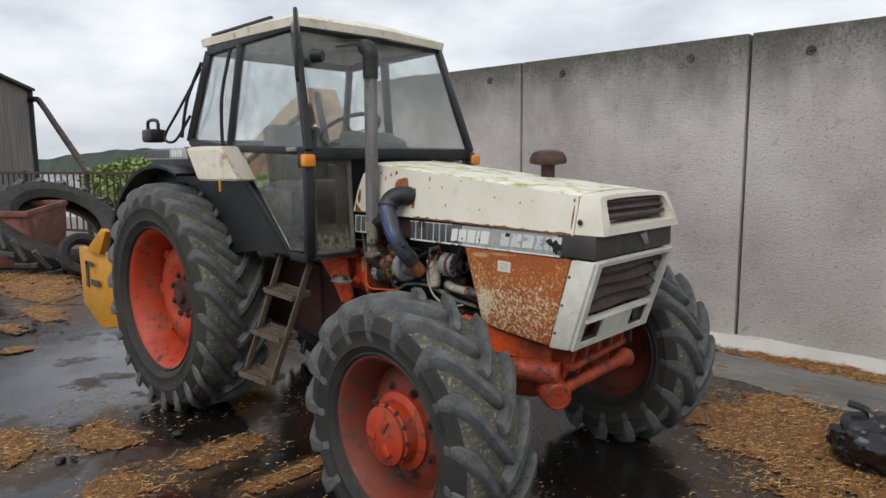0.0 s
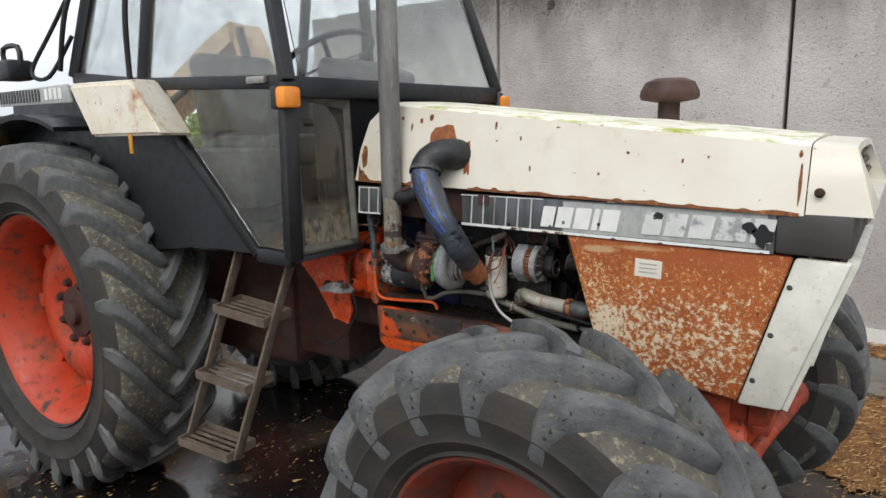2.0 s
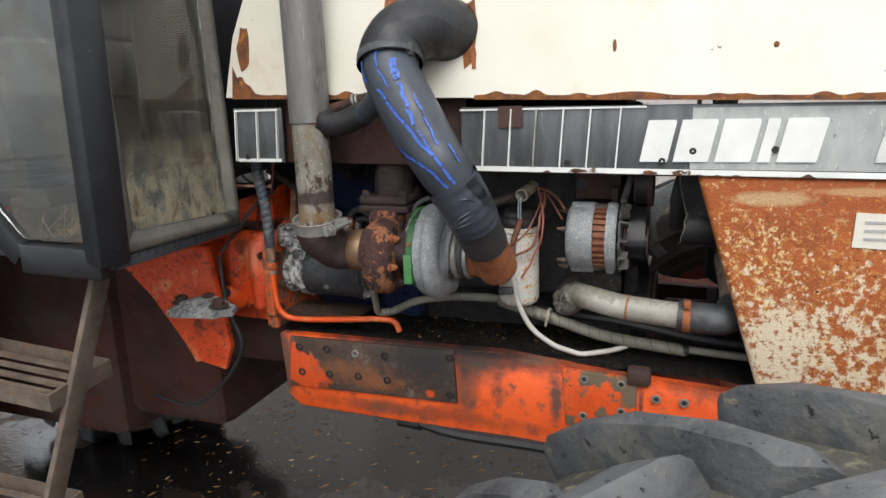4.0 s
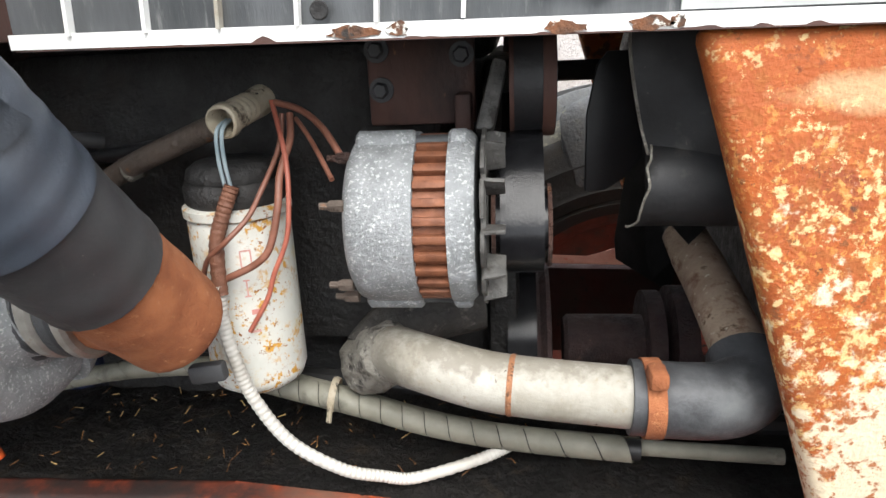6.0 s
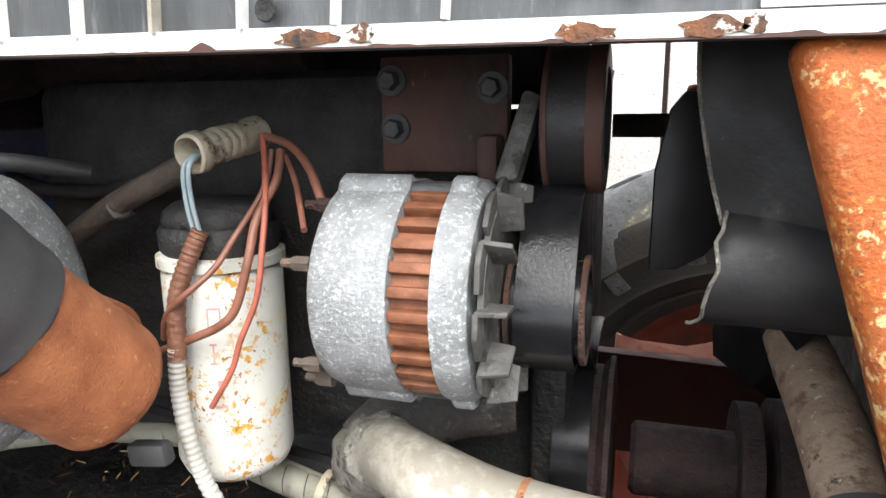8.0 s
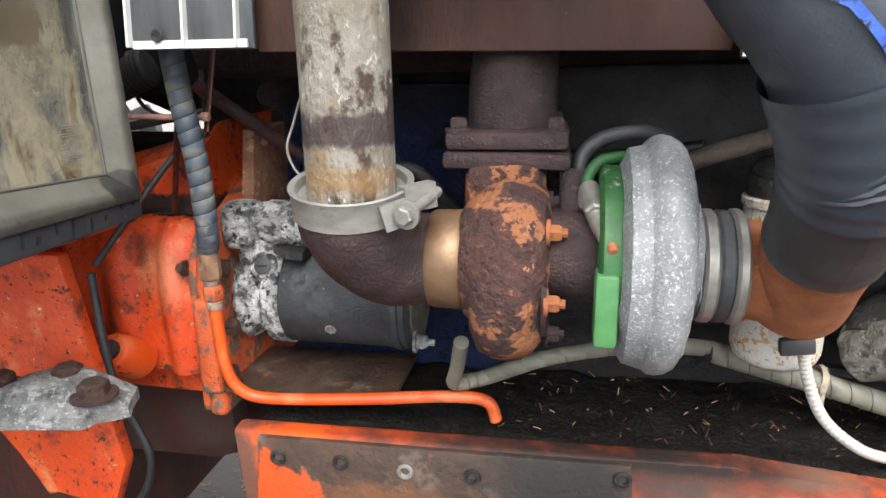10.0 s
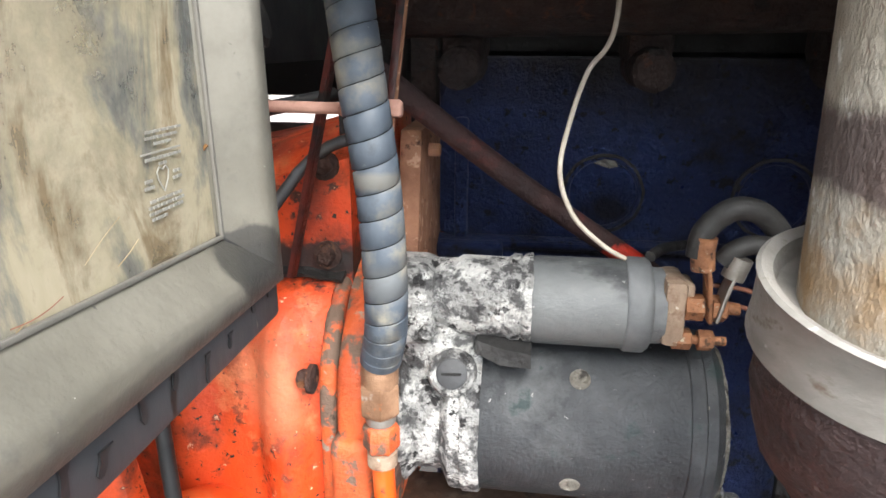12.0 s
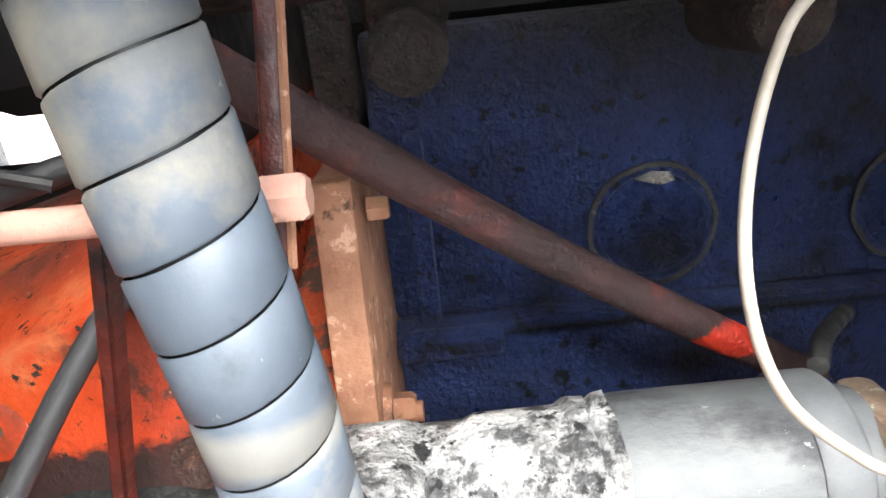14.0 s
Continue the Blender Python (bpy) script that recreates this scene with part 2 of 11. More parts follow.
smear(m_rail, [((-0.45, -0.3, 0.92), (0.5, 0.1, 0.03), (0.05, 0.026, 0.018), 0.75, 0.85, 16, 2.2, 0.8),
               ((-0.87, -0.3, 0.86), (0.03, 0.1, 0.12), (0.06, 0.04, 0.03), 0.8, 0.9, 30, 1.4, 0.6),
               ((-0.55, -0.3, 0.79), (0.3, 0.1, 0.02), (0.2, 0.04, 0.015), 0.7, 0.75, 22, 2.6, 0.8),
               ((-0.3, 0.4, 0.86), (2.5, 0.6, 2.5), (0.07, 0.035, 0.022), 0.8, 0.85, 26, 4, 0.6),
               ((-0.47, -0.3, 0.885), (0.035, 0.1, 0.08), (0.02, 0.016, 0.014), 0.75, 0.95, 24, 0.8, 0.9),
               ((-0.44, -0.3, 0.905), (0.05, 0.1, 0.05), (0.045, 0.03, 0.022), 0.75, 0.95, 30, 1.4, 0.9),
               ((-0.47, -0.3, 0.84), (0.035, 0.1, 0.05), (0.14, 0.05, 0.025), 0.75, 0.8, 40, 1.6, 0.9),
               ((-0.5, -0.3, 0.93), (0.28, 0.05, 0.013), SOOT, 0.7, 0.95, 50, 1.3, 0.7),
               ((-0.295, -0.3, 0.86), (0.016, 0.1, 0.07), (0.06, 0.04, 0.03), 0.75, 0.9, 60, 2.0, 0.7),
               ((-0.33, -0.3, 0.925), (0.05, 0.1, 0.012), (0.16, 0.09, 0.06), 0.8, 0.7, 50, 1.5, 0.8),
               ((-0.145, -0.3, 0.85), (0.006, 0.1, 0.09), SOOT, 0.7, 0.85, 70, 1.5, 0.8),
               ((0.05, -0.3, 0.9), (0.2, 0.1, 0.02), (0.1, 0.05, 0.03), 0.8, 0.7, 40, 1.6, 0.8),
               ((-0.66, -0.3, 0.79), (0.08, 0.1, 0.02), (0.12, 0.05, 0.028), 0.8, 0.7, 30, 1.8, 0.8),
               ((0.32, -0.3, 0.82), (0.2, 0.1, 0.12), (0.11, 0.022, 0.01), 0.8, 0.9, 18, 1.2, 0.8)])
m_wheel_orange = mat("faded_orange_wheel_paint", [(0.34, 0.028, 0.007), (0.48, 0.05, 0.01)], 6, (0.4, 0.6), 0, 0.08, 90,
                     [((0.13, 0.045, 0.025), 6, 0.5, 0.18, 0.8, None), ((0.05, 0.032, 0.025), 16, 0.55, 0.12, 0.85, None), (GRIME, 50, 0.65, 0.05, 0.8, None)])
# front rim and disc: dirt plus the shade inside the rim, in one colour
m_rim_dirt_shade = mat("dirt_and_shade_orange_rim", [(0.12, 0.021, 0.01), (0.26, 0.036, 0.012)], 7, (0.5, 0.75), 0, 0.15, 110,
                  [((0.06, 0.034, 0.023), 7, 0.46, 0.16, 0.85, None), ((0.12, 0.09, 0.065), 14, 0.58, 0.15, 0.85, None), (GRIME, 45, 0.64, 0.05, 0.8, None)])
m_axle = mat("grimy_orange_axle_paint", [(0.2, 0.025, 0.008), (0.4, 0.05, 0.011)], 9, (0.45, 0.7), 0, 0.3, 120,
             [((0.06, 0.03, 0.02), 10, 0.5, 0.15, 0.8, None), ((0.5, 0.08, 0.018), 22, 0.58, 0.1, 0.5, None), (GRIME, 60, 0.58, 0.06, 0.8, None), ((0.025, 0.018, 0.014), 16, 0.6, 0.1, 0.6, None)])
m_dirty_red = mat("dirty_red_casting", [(0.022, 0.008, 0.006), (0.065, 0.014, 0.008)], 8, (0.6, 0.85), 0, 0.25, 90,
                  [((0.05, 0.03, 0.023), 10, 0.48, 0.15, 0.9, None), (GRIME, 60, 0.6, 0.08, 0.9, None)])
m_rubber = mat("tyre_rubber", [(0.012, 0.0115, 0.011), (0.026, 0.024, 0.021)], 6, (0.6, 0.85), 0, 0.2, 130,
               [((0.048, 0.039, 0.028), 7, 0.48, 0.25, 0.9, None), ((0.09, 0.08, 0.058), 60, 0.64, 0.1, 0.9, None, 5, 0.52)])
m_tread = mat("dust_caked_tread_rubber", [(0.048, 0.046, 0.04), (0.115, 0.106, 0.082)], 7, (0.7, 0.9), 0, 0.3, 120,
              [((0.27, 0.245, 0.165), 60, 0.53, 0.15, 0.9, None), ((0.05, 0.048, 0.042), 22, 0.58, 0.1, 0.8, None), ((0.03, 0.03, 0.028), 150, 0.64, 0.06, 0.8, None)])
m_lug = mat("worn_tread_rubber", [(0.045, 0.047, 0.049), (0.11, 0.112, 0.112)], 14, (0.5, 0.75), 0, 0.4, 110,
            [((0.17, 0.165, 0.13), 12, 0.55, 0.2, 0.9, None), ((0.2, 0.185, 0.13), 55, 0.6, 0.08, 0.9, None, 8, 0.48), ((0.012, 0.012, 0.012), 70, 0.62, 0.04, 0.8, None)])
m_black = mat("black_cab_paint", [(0.006, 0.0065, 0.008), (0.013, 0.014, 0.016)], 9, (0.35, 0.55), 0, 0.05, 90,
              [((0.05, 0.049, 0.045), 12, 0.6, 0.2, 0.7, None), ((0.09, 0.085, 0.075), 90, 0.66, 0.08, 0.8, None)])
m_black_plastic = mat("black_plastic", [(0.01, 0.01, 0.011), (0.02, 0.02, 0.021)], 20, (0.35, 0.55), 0, 0.05, 200,
                      [((0.06, 0.055, 0.045), 120, 0.66, 0.08, 0.8, None)])
m_etch = mat("etched_glass_print", [(0.2, 0.19, 0.16), (0.26, 0.25, 0.22)], 300, (0.6, 0.8), 0, 0)
# far rail bracket: daylight falling on it is put into the pale colour
m_bracket = mat("pale_daylit_orange_paint", [(0.5, 0.16, 0.09), (0.66, 0.3, 0.2)], 22, (0.4, 0.6), 0, 0.15, 120,
                [((0.16, 0.13, 0.11), 26, 0.58, 0.06, 0.8, None), ((0.55, 0.06, 0.012), 14, 0.6, 0.1, 0.5, None)])
m_stay = mat("grimy_rod_with_red_flecks", [(0.02, 0.012, 0.012), (0.06, 0.022, 0.019)], 30, (0.55, 0.8), 0, 0.4, 260,
             [((0.13, 0.026, 0.02), 30, 0.56, 0.12, 0.7, None), ((0.6, 0.035, 0.015), 60, 0.66, 0.03, 0.45, None, 20, 0.5), ((0.3, 0.27, 0.25), 300, 0.7, 0.03, 0.8, None)])
smear(m_stay, [((-0.7535, -0.173, 1.1355), (0.022, 0.012, 0.0085), (0.55, 0.035, 0.016), 0.45, 0.95, 90, 2.0, 0.25)])
m_strap = mat("oily_dark_red_paint", [(0.022, 0.007, 0.006), (0.12, 0.016, 0.009)], 40, (0.3, 0.55), 0, 0.25, 240,
              [((0.3, 0.035, 0.012), 60, 0.6, 0.06, 0.5, None), ((0.012, 0.01, 0.01), 30, 0.54, 0.08, 0.5, None)])
m_flange = mat("pitted_orange_flange", [(0.4, 0.062, 0.018), (0.62, 0.12, 0.03)], 26, (0.45, 0.7), 0, 0.35, 200,
               [((0.13, 0.085, 0.06), 38, 0.52, 0.05, 0.8, None), ((0.3, 0.25, 0.2), 70, 0.62, 0.06, 0.7, None), ((0.05, 0.03, 0.022), 90, 0.62, 0.04, 0.8, None)])
m_union = mat("rust_brown_union_nut", [(0.17, 0.09, 0.05), (0.34, 0.2, 0.12)], 70, (0.45, 0.7), 0.2, 0.2, 300,
              [((0.4, 0.37, 0.33), 60, 0.6, 0.08, 0.45, 0.6), ((0.42, 0.12, 0.03), 80, 0.6, 0.06, 0.8, 0.0)])
m_crust = mat("flaking_white_oxide_casting", [(0.05, 0.05, 0.052), (0.2, 0.2, 0.198)], 60, (0.6, 0.85), 0, 0.9, 260,
              [((0.36, 0.36, 0.35), 90, 0.48, 0.06, 0.85, None), ((0.68, 0.68, 0.655), 60, 0.5, 0.07, 0.9, None), ((0.02, 0.02, 0.021), 85, 0.58, 0.04, 0.7, None), ((0.12, 0.12, 0.12), 240, 0.58, 0.06, 0.8, None)])
m_solenoid = mat("dusty_grey_can", [(0.085, 0.092, 0.093), (0.155, 0.163, 0.162)], 30, (0.4, 0.6), 0.1, 0.15, 420,
                 [((0.045, 0.047, 0.05), 24, 0.58, 0.1, 0.6, None), ((0.34, 0.345, 0.33), 200, 0.66, 0.04, 0.8, None)], stretch=(0.6, 1, 1))
m_terminal = mat("corroded_terminal_brown", [(0.2, 0.09, 0.045), (0.36, 0.16, 0.075)], 120, (0.55, 0.8), 0.2, 0.4, 400,
                 [((0.09, 0.05, 0.03), 150, 0.56, 0.06, 0.9, None), ((0.42, 0.36, 0.27), 200, 0.62, 0.05, 0.7, None)])
m_cable = mat("dusty_grey_rubber_cable", [(0.016, 0.016, 0.016), (0.036, 0.035, 0.033)], 70, (0.5, 0.75), 0, 0.15, 400, [((0.09, 0.083, 0.07), 120, 0.62, 0.08, 0.85, None)])
m_plate_rust = mat("rust_brown_adapter_plate", [(0.2, 0.085, 0.045), (0.38, 0.19, 0.11)], 40, (0.65, 0.85), 0, 0.3, 300,
                   [((0.5, 0.3, 0.2), 110, 0.58, 0.05, 0.8, None), ((0.09, 0.045, 0.03), 60, 0.6, 0.06, 0.9, None)])
m_rubber_trim = mat("weathered_grey_frame", [(0.1, 0.094, 0.082), (0.19, 0.18, 0.156)], 10, (0.55, 0.75), 0, 0.08, 300,
                    [((0.23, 0.217, 0.19), 12, 0.54, 0.2, 0.75, None), ((0.05, 0.05, 0.05), 14, 0.68, 0.03, 0.6, None), ((0.42, 0.4, 0.36), 200, 0.68, 0.03, 0.8, None), ((0.07, 0.065, 0.06), 90, 0.66, 0.04, 0.8, None)])
m_dark_skirt = mat("grey_black_sheet_steel", [(0.026, 0.028, 0.031), (0.052, 0.055, 0.06)], 16, (0.45, 0.65), 0, 0.06, 200,
                   [((0.008, 0.008, 0.008), 34, 0.6, 0.03, 0.5, None), ((0.2, 0.19, 0.17), 90, 0.68, 0.04, 0.7, None)], stretch=(1, 1, 0.35))
m_engine = mat("oily_black_engine", [(0.009, 0.009, 0.0095), (0.021, 0.0195, 0.018)], 16, (0.45, 0.8), 0, 0.5, 110,
               [((0.035, 0.027, 0.021), 14, 0.58, 0.2, 0.9, None), ((0.06, 0.05, 0.04), 160, 0.66, 0.06, 0.9, None)])
m_ledge = mat("oily_dirt_with_chaff", [(0.009, 0.008, 0.007), (0.022, 0.018, 0.015)], 20, (0.55, 0.95), 0, 1.0, 150,
              [((0.05, 0.035, 0.022), 30, 0.55, 0.15, 0.95, None), ((0.2, 0.14, 0.075), 190, 0.68, 0.04, 0.9, None)])
m_block_blue = mat("grimy_blue_block", [(0.012, 0.018, 0.054), (0.029, 0.05, 0.155)], 11, (0.26, 0.5), 0, 1.0, 300,
                   [((0.008, 0.008, 0.011), 14, 0.55, 0.14, 0.45, None), ((0.005, 0.005, 0.006), 90, 0.58, 0.05, 0.35, None), ((0.07, 0.09, 0.17), 480, 0.66, 0.06, 0.35, None), ((0.12, 0.09, 0.06), 160, 0.72, 0.04, 0.8, None)])
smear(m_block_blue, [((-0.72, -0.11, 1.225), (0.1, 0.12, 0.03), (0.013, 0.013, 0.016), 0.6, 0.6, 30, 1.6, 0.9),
                     # top band: oily grime deepened to carry the shade under the manifold
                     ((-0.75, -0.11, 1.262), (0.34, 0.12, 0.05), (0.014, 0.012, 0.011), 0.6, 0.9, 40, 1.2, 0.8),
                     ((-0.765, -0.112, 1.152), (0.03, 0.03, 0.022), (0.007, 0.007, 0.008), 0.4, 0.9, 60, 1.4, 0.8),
                     # thin black line: shade below the block ledge put into the colour
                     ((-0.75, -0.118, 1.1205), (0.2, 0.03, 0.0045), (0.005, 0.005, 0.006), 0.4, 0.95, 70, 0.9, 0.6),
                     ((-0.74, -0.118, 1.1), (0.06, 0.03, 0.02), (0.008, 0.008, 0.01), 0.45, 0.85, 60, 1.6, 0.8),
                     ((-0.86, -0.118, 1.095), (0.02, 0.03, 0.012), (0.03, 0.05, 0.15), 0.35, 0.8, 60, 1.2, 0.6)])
m_rust = mat("scaly_rust", [(0.032, 0.019, 0.016), (0.085, 0.038, 0.025)], 40, (0.7, 0.9), 0, 0.9, 170,
             [((0.3, 0.12, 0.05), 24, 0.56, 0.03, 0.8, None, 13, 0.48), ((0.13, 0.06, 0.035), 140, 0.58, 0.06, 0.9, None)])
m_turbine = mat("flaking_orange_brown_rust", [(0.035, 0.018, 0.016), (0.09, 0.034, 0.026)], 60, (0.6, 0.85), 0, 0.9, 170,
                [((0.32, 0.12, 0.05), 30, 0.545, 0.015, 0.6, None), ((0.42, 0.2, 0.1), 50, 0.6, 0.02, 0.6, None, 24, 0.48), ((0.13, 0.055, 0.038), 150, 0.58, 0.06, 0.9, None)])
m_dkrust = mat("burnt_purple_rust", [(0.022, 0.014, 0.014), (0.055, 0.03, 0.028)], 45, (0.5, 0.8), 0, 0.5, 320,
               [((0.12, 0.07, 0.055), 120, 0.62, 0.08, 0.9, None)])
m_orust = mat("orange_rust", [(0.2, 0.06, 0.02), (0.34, 0.12, 0.045)], 45, (0.8, 0.95), 0, 0.35, 600,
              [(DKRUST, 26, 0.66, 0.08, 0.9, None), ((0.45, 0.2, 0.09), 160, 0.6, 0.1, 0.9, None)])
m_brown = mat("rusty_brown_sheet", [(0.045, 0.021, 0.016), (0.085, 0.037, 0.026)], 14, (0.6, 0.8), 0, 0.15, 200,
              [((0.022, 0.016, 0.015), 12, 0.52, 0.15, 0.8, None), ((0.2, 0.1, 0.055), 90, 0.66, 0.06, 0.85, None)], stretch=(1, 1, 0.45))
m_louvre = mat("brown_louvre_plastic", [(0.04, 0.025, 0.021), (0.075, 0.046, 0.039)], 14, (0.5, 0.7), 0, 0.08, 120)
m_clamp = mat("dull_grey_clamp_steel", [(0.17, 0.16, 0.145), (0.27, 0.258, 0.235)], 50, (0.4, 0.6), 0.3, 0.12, 300,
              [((0.1, 0.07, 0.05), 50, 0.6, 0.1, 0.8, 0.0), ((0.36, 0.35, 0.33), 140, 0.64, 0.06, 0.6, 0.2)], stretch=(1, 1, 2))
m_stack = mat("flaking_silver_pipe", [(0.14, 0.115, 0.08), (0.28, 0.262, 0.225)], 26, (0.6, 0.85), 0.05, 0.5, 240,
              [((0.055, 0.035, 0.024), 22, 0.55, 0.05, 0.9, None), ((0.2, 0.13, 0.07), 24, 0.56, 0.1, 0.9, None), ((0.42, 0.41, 0.38), 120, 0.6, 0.05, 0.7, None)], stretch=(1, 1, 0.6))
smear(m_stack, [((-0.704, -0.4, 1.237), (0.09, 0.09, 0.014), (0.04, 0.025, 0.024), 0.8, 0.92, 40, 1.3, 0.3),
                ((-0.704, -0.4, 1.205), (0.09, 0.09, 0.012), (0.22, 0.13, 0.055), 0.85, 0.7, 55, 2.2, 0.5)])
m_stack_hi = mat("sooty_steel_pipe", [(0.1, 0.095, 0.09), (0.22, 0.215, 0.205)], 16, (0.45, 0.7), 0.2, 0.2, 160,
                 [((0.03, 0.028, 0.026), 20, 0.55, 0.12, 0.8, None), ((0.3, 0.29, 0.27), 110, 0.62, 0.08, 0.6, None)], stretch=(1, 1, 0.2))
m_alu = mat("oxidised_aluminium", [(0.19, 0.2, 0.2), (0.3, 0.31, 0.315)], 60, (0.55, 0.75), 0.2, 0.4, 480,
            [((0.46, 0.47, 0.465), 420, 0.55, 0.08, 0.8, 0.0), ((0.56, 0.56, 0.55), 240, 0.62, 0.06, 0.85, 0.0), ((0.1, 0.1, 0.1), 46, 0.68, 0.06, 0.7, None)])
m_alu_white = mat("white_corroded_casting", [(0.13, 0.13, 0.127), (0.34, 0.34, 0.328)], 60, (0.6, 0.85), 0.05, 0.7, 380,
                  [((0.5, 0.5, 0.485), 75, 0.53, 0.08, 0.85, None), ((0.07, 0.07, 0.07), 48, 0.57, 0.1, 0.75, None), ((0.66, 0.66, 0.64), 260, 0.6, 0.06, 0.85, None), ((0.05, 0.05, 0.05), 190, 0.64, 0.05, 0.8, None)])
m_starter = mat("dusty_grey_starter_paint", [(0.019, 0.0215, 0.0245), (0.047, 0.051, 0.055)], 26, (0.5, 0.7), 0, 0.25, 340,
                [((0.085, 0.09, 0.092), 20, 0.54, 0.15, 0.75, None), ((0.015, 0.03, 0.031), 40, 0.58, 0.08, 0.6, None), ((0.34, 0.34, 0.33), 210, 0.67, 0.04, 0.8, None), ((0.3, 0.29, 0.27), 60, 0.7, 0.03, 0.8, None)])
m_sol_cap = mat("pale_grey_cap", [(0.1, 0.107, 0.11), (0.17, 0.178, 0.182)], 40, (0.5, 0.7), 0, 0.15, 300,
                [((0.07, 0.07, 0.07), 50, 0.62, 0.08, 0.7, None), ((0.4, 0.39, 0.37), 200, 0.68, 0.04, 0.8, None)])
m_win_frame = mat("weathered_olive_grey_frame", [(0.075, 0.07, 0.055), (0.16, 0.15, 0.122)], 12, (0.45, 0.7), 0, 0.15, 220,
                  [((0.21, 0.2, 0.17), 9, 0.54, 0.2, 0.8, None), ((0.065, 0.063, 0.054), 34, 0.58, 0.14, 0.7, None), ((0.5, 0.49, 0.46), 190, 0.7, 0.02, 0.8, None), ((0.05, 0.048, 0.04), 150, 0.68, 0.04, 0.7, None)], stretch=(1, 1, 1))
smear(m_win_frame, [((-0.916, -0.36, 1.178), (0.03, 0.024, 0.016), (0.045, 0.044, 0.04), 0.25, 0.95, 50, 0.7, 0.2),
                    ((-0.916, -0.385, 1.1745), (0.03, 0.06, 0.005), (0.04, 0.04, 0.037), 0.3, 0.85, 60, 2.0, 0.4),
                    ((-0.916, -0.53, 1.1755), (0.03, 0.12, 0.004), (0.05, 0.05, 0.045), 0.4, 0.8, 50, 2.2, 0.4)])
m_steel = mat("dull_steel", [(0.24, 0.225, 0.2), (0.4, 0.385, 0.35)], 60, (0.35, 0.55), 0.6, 0.12, 400,
              [((0.2, 0.12, 0.07), 60, 0.62, 0.1, 0.8, 0.1)])
m_brass = mat("brass_ring", [(0.15, 0.085, 0.045), (0.24, 0.15, 0.085)], 40, (0.4, 0.55), 0.5, 0.1, 300)
m_green_lug = mat("bare_green_paint", [(0.05, 0.17, 0.055), (0.075, 0.22, 0.075)], 60, (0.45, 0.6), 0, 0.1, 300, [((0.3, 0.32, 0.28), 90, 0.66, 0.05, 0.7, None)])
m_green = mat("green_paint", [(0.012, 0.055, 0.014), (0.026, 0.115, 0.03)], 40, (0.45, 0.65), 0, 0.15, 300,
              [((0.3, 0.3, 0.27), 60, 0.62, 0.05, 0.7, None), (GRIME, 30, 0.6, 0.1, 0.7, None)])
m_dkgrey = mat("faded_black_steel", [(0.026, 0.027, 0.029), (0.06, 0.062, 0.065)], 34, (0.45, 0.65), 0.05, 0.15, 380,
               [((0.11, 0.115, 0.115), 16, 0.52, 0.2, 0.7, None), ((0.2, 0.2, 0.19), 130, 0.68, 0.06, 0.8, None), ((0.01, 0.01, 0.01), 22, 0.6, 0.15, 0.6, None), ((0.4, 0.4, 0.38), 60, 0.74, 0.02, 0.8, None)])
m_copper = mat("varnished_stator", [(0.12, 0.042, 0.02), (0.24, 0.09, 0.042)], 80, (0.5, 0.7), 0.2, 0.2, 400)
m_beltrubber = mat("black_belt", [(0.007, 0.007, 0.008), (0.014, 0.014, 0.015)], 60, (0.16, 0.24), 0, 0.06, 500)
m_beltrubber.node_tree.nodes["Principled BSDF"].inputs["IOR"].default_value = 1.33
m_black_hose = mat("black_rubber_hose", [(0.009, 0.009, 0.01), (0.02, 0.02, 0.021)], 20, (0.4, 0.65), 0, 0.15, 240,
                   [((0.07, 0.066, 0.058), 18, 0.64, 0.15, 0.8, None), ((0.12, 0.11, 0.09), 160, 0.68, 0.06, 0.8, None)])
m_sleeve = mat("black_neoprene_sleeve", [(0.026, 0.031, 0.04), (0.05, 0.06, 0.076)], 16, (0.32, 0.5), 0, 0.12, 420,
               [((0.055, 0.06, 0.068), 24, 0.6, 0.15, 0.5, None)])
m_blue_print = mat("faded_blue_print", [(0.02, 0.06, 0.34), (0.05, 0.15, 0.55)], 90, (0.45, 0.65), 0, 0.1, 300,
                   [((0.02, 0.022, 0.03), 150, 0.54, 0.05, 0.6, None)])
m_whitepipe = mat("dirty_white_pipe", [(0.24, 0.22, 0.175), (0.42, 0.4, 0.35)], 24, (0.45, 0.7), 0, 0.15, 240,
                  [((0.2, 0.15, 0.09), 22, 0.58, 0.2, 0.8, None), (DKRUST, 90, 0.67, 0.04, 0.9, None), ((0.28, 0.24, 0.18), 200, 0.6, 0.1, 0.8, None)])
smear(m_whitepipe, [((-0.262, -0.27, 1.045), (0.035, 0.06, 0.03), (0.1, 0.09, 0.07), 0.85, 0.8, 60, 1.6, 0.6), ((-0.16, -0.3, 1.065), (0.12, 0.05, 0.012), (0.15, 0.13, 0.1), 0.8, 0.6, 90, 3.0, 0.5)])
m_cuff = mat("crusted_grey_gasket", [(0.12, 0.11, 0.09), (0.26, 0.245, 0.21)], 50, (0.7, 0.9), 0, 0.9, 160,
             [((0.04, 0.035, 0.03), 60, 0.55, 0.08, 0.9, None), ((0.45, 0.43, 0.38), 150, 0.62, 0.06, 0.9, None)])
m_pinkrust = mat("pinkish_rusted_rod", [(0.3, 0.14, 0.1), (0.46, 0.26, 0.2)], 50, (0.6, 0.8), 0, 0.2, 300,
                 [((0.12, 0.05, 0.03), 60, 0.6, 0.08, 0.85, None)])
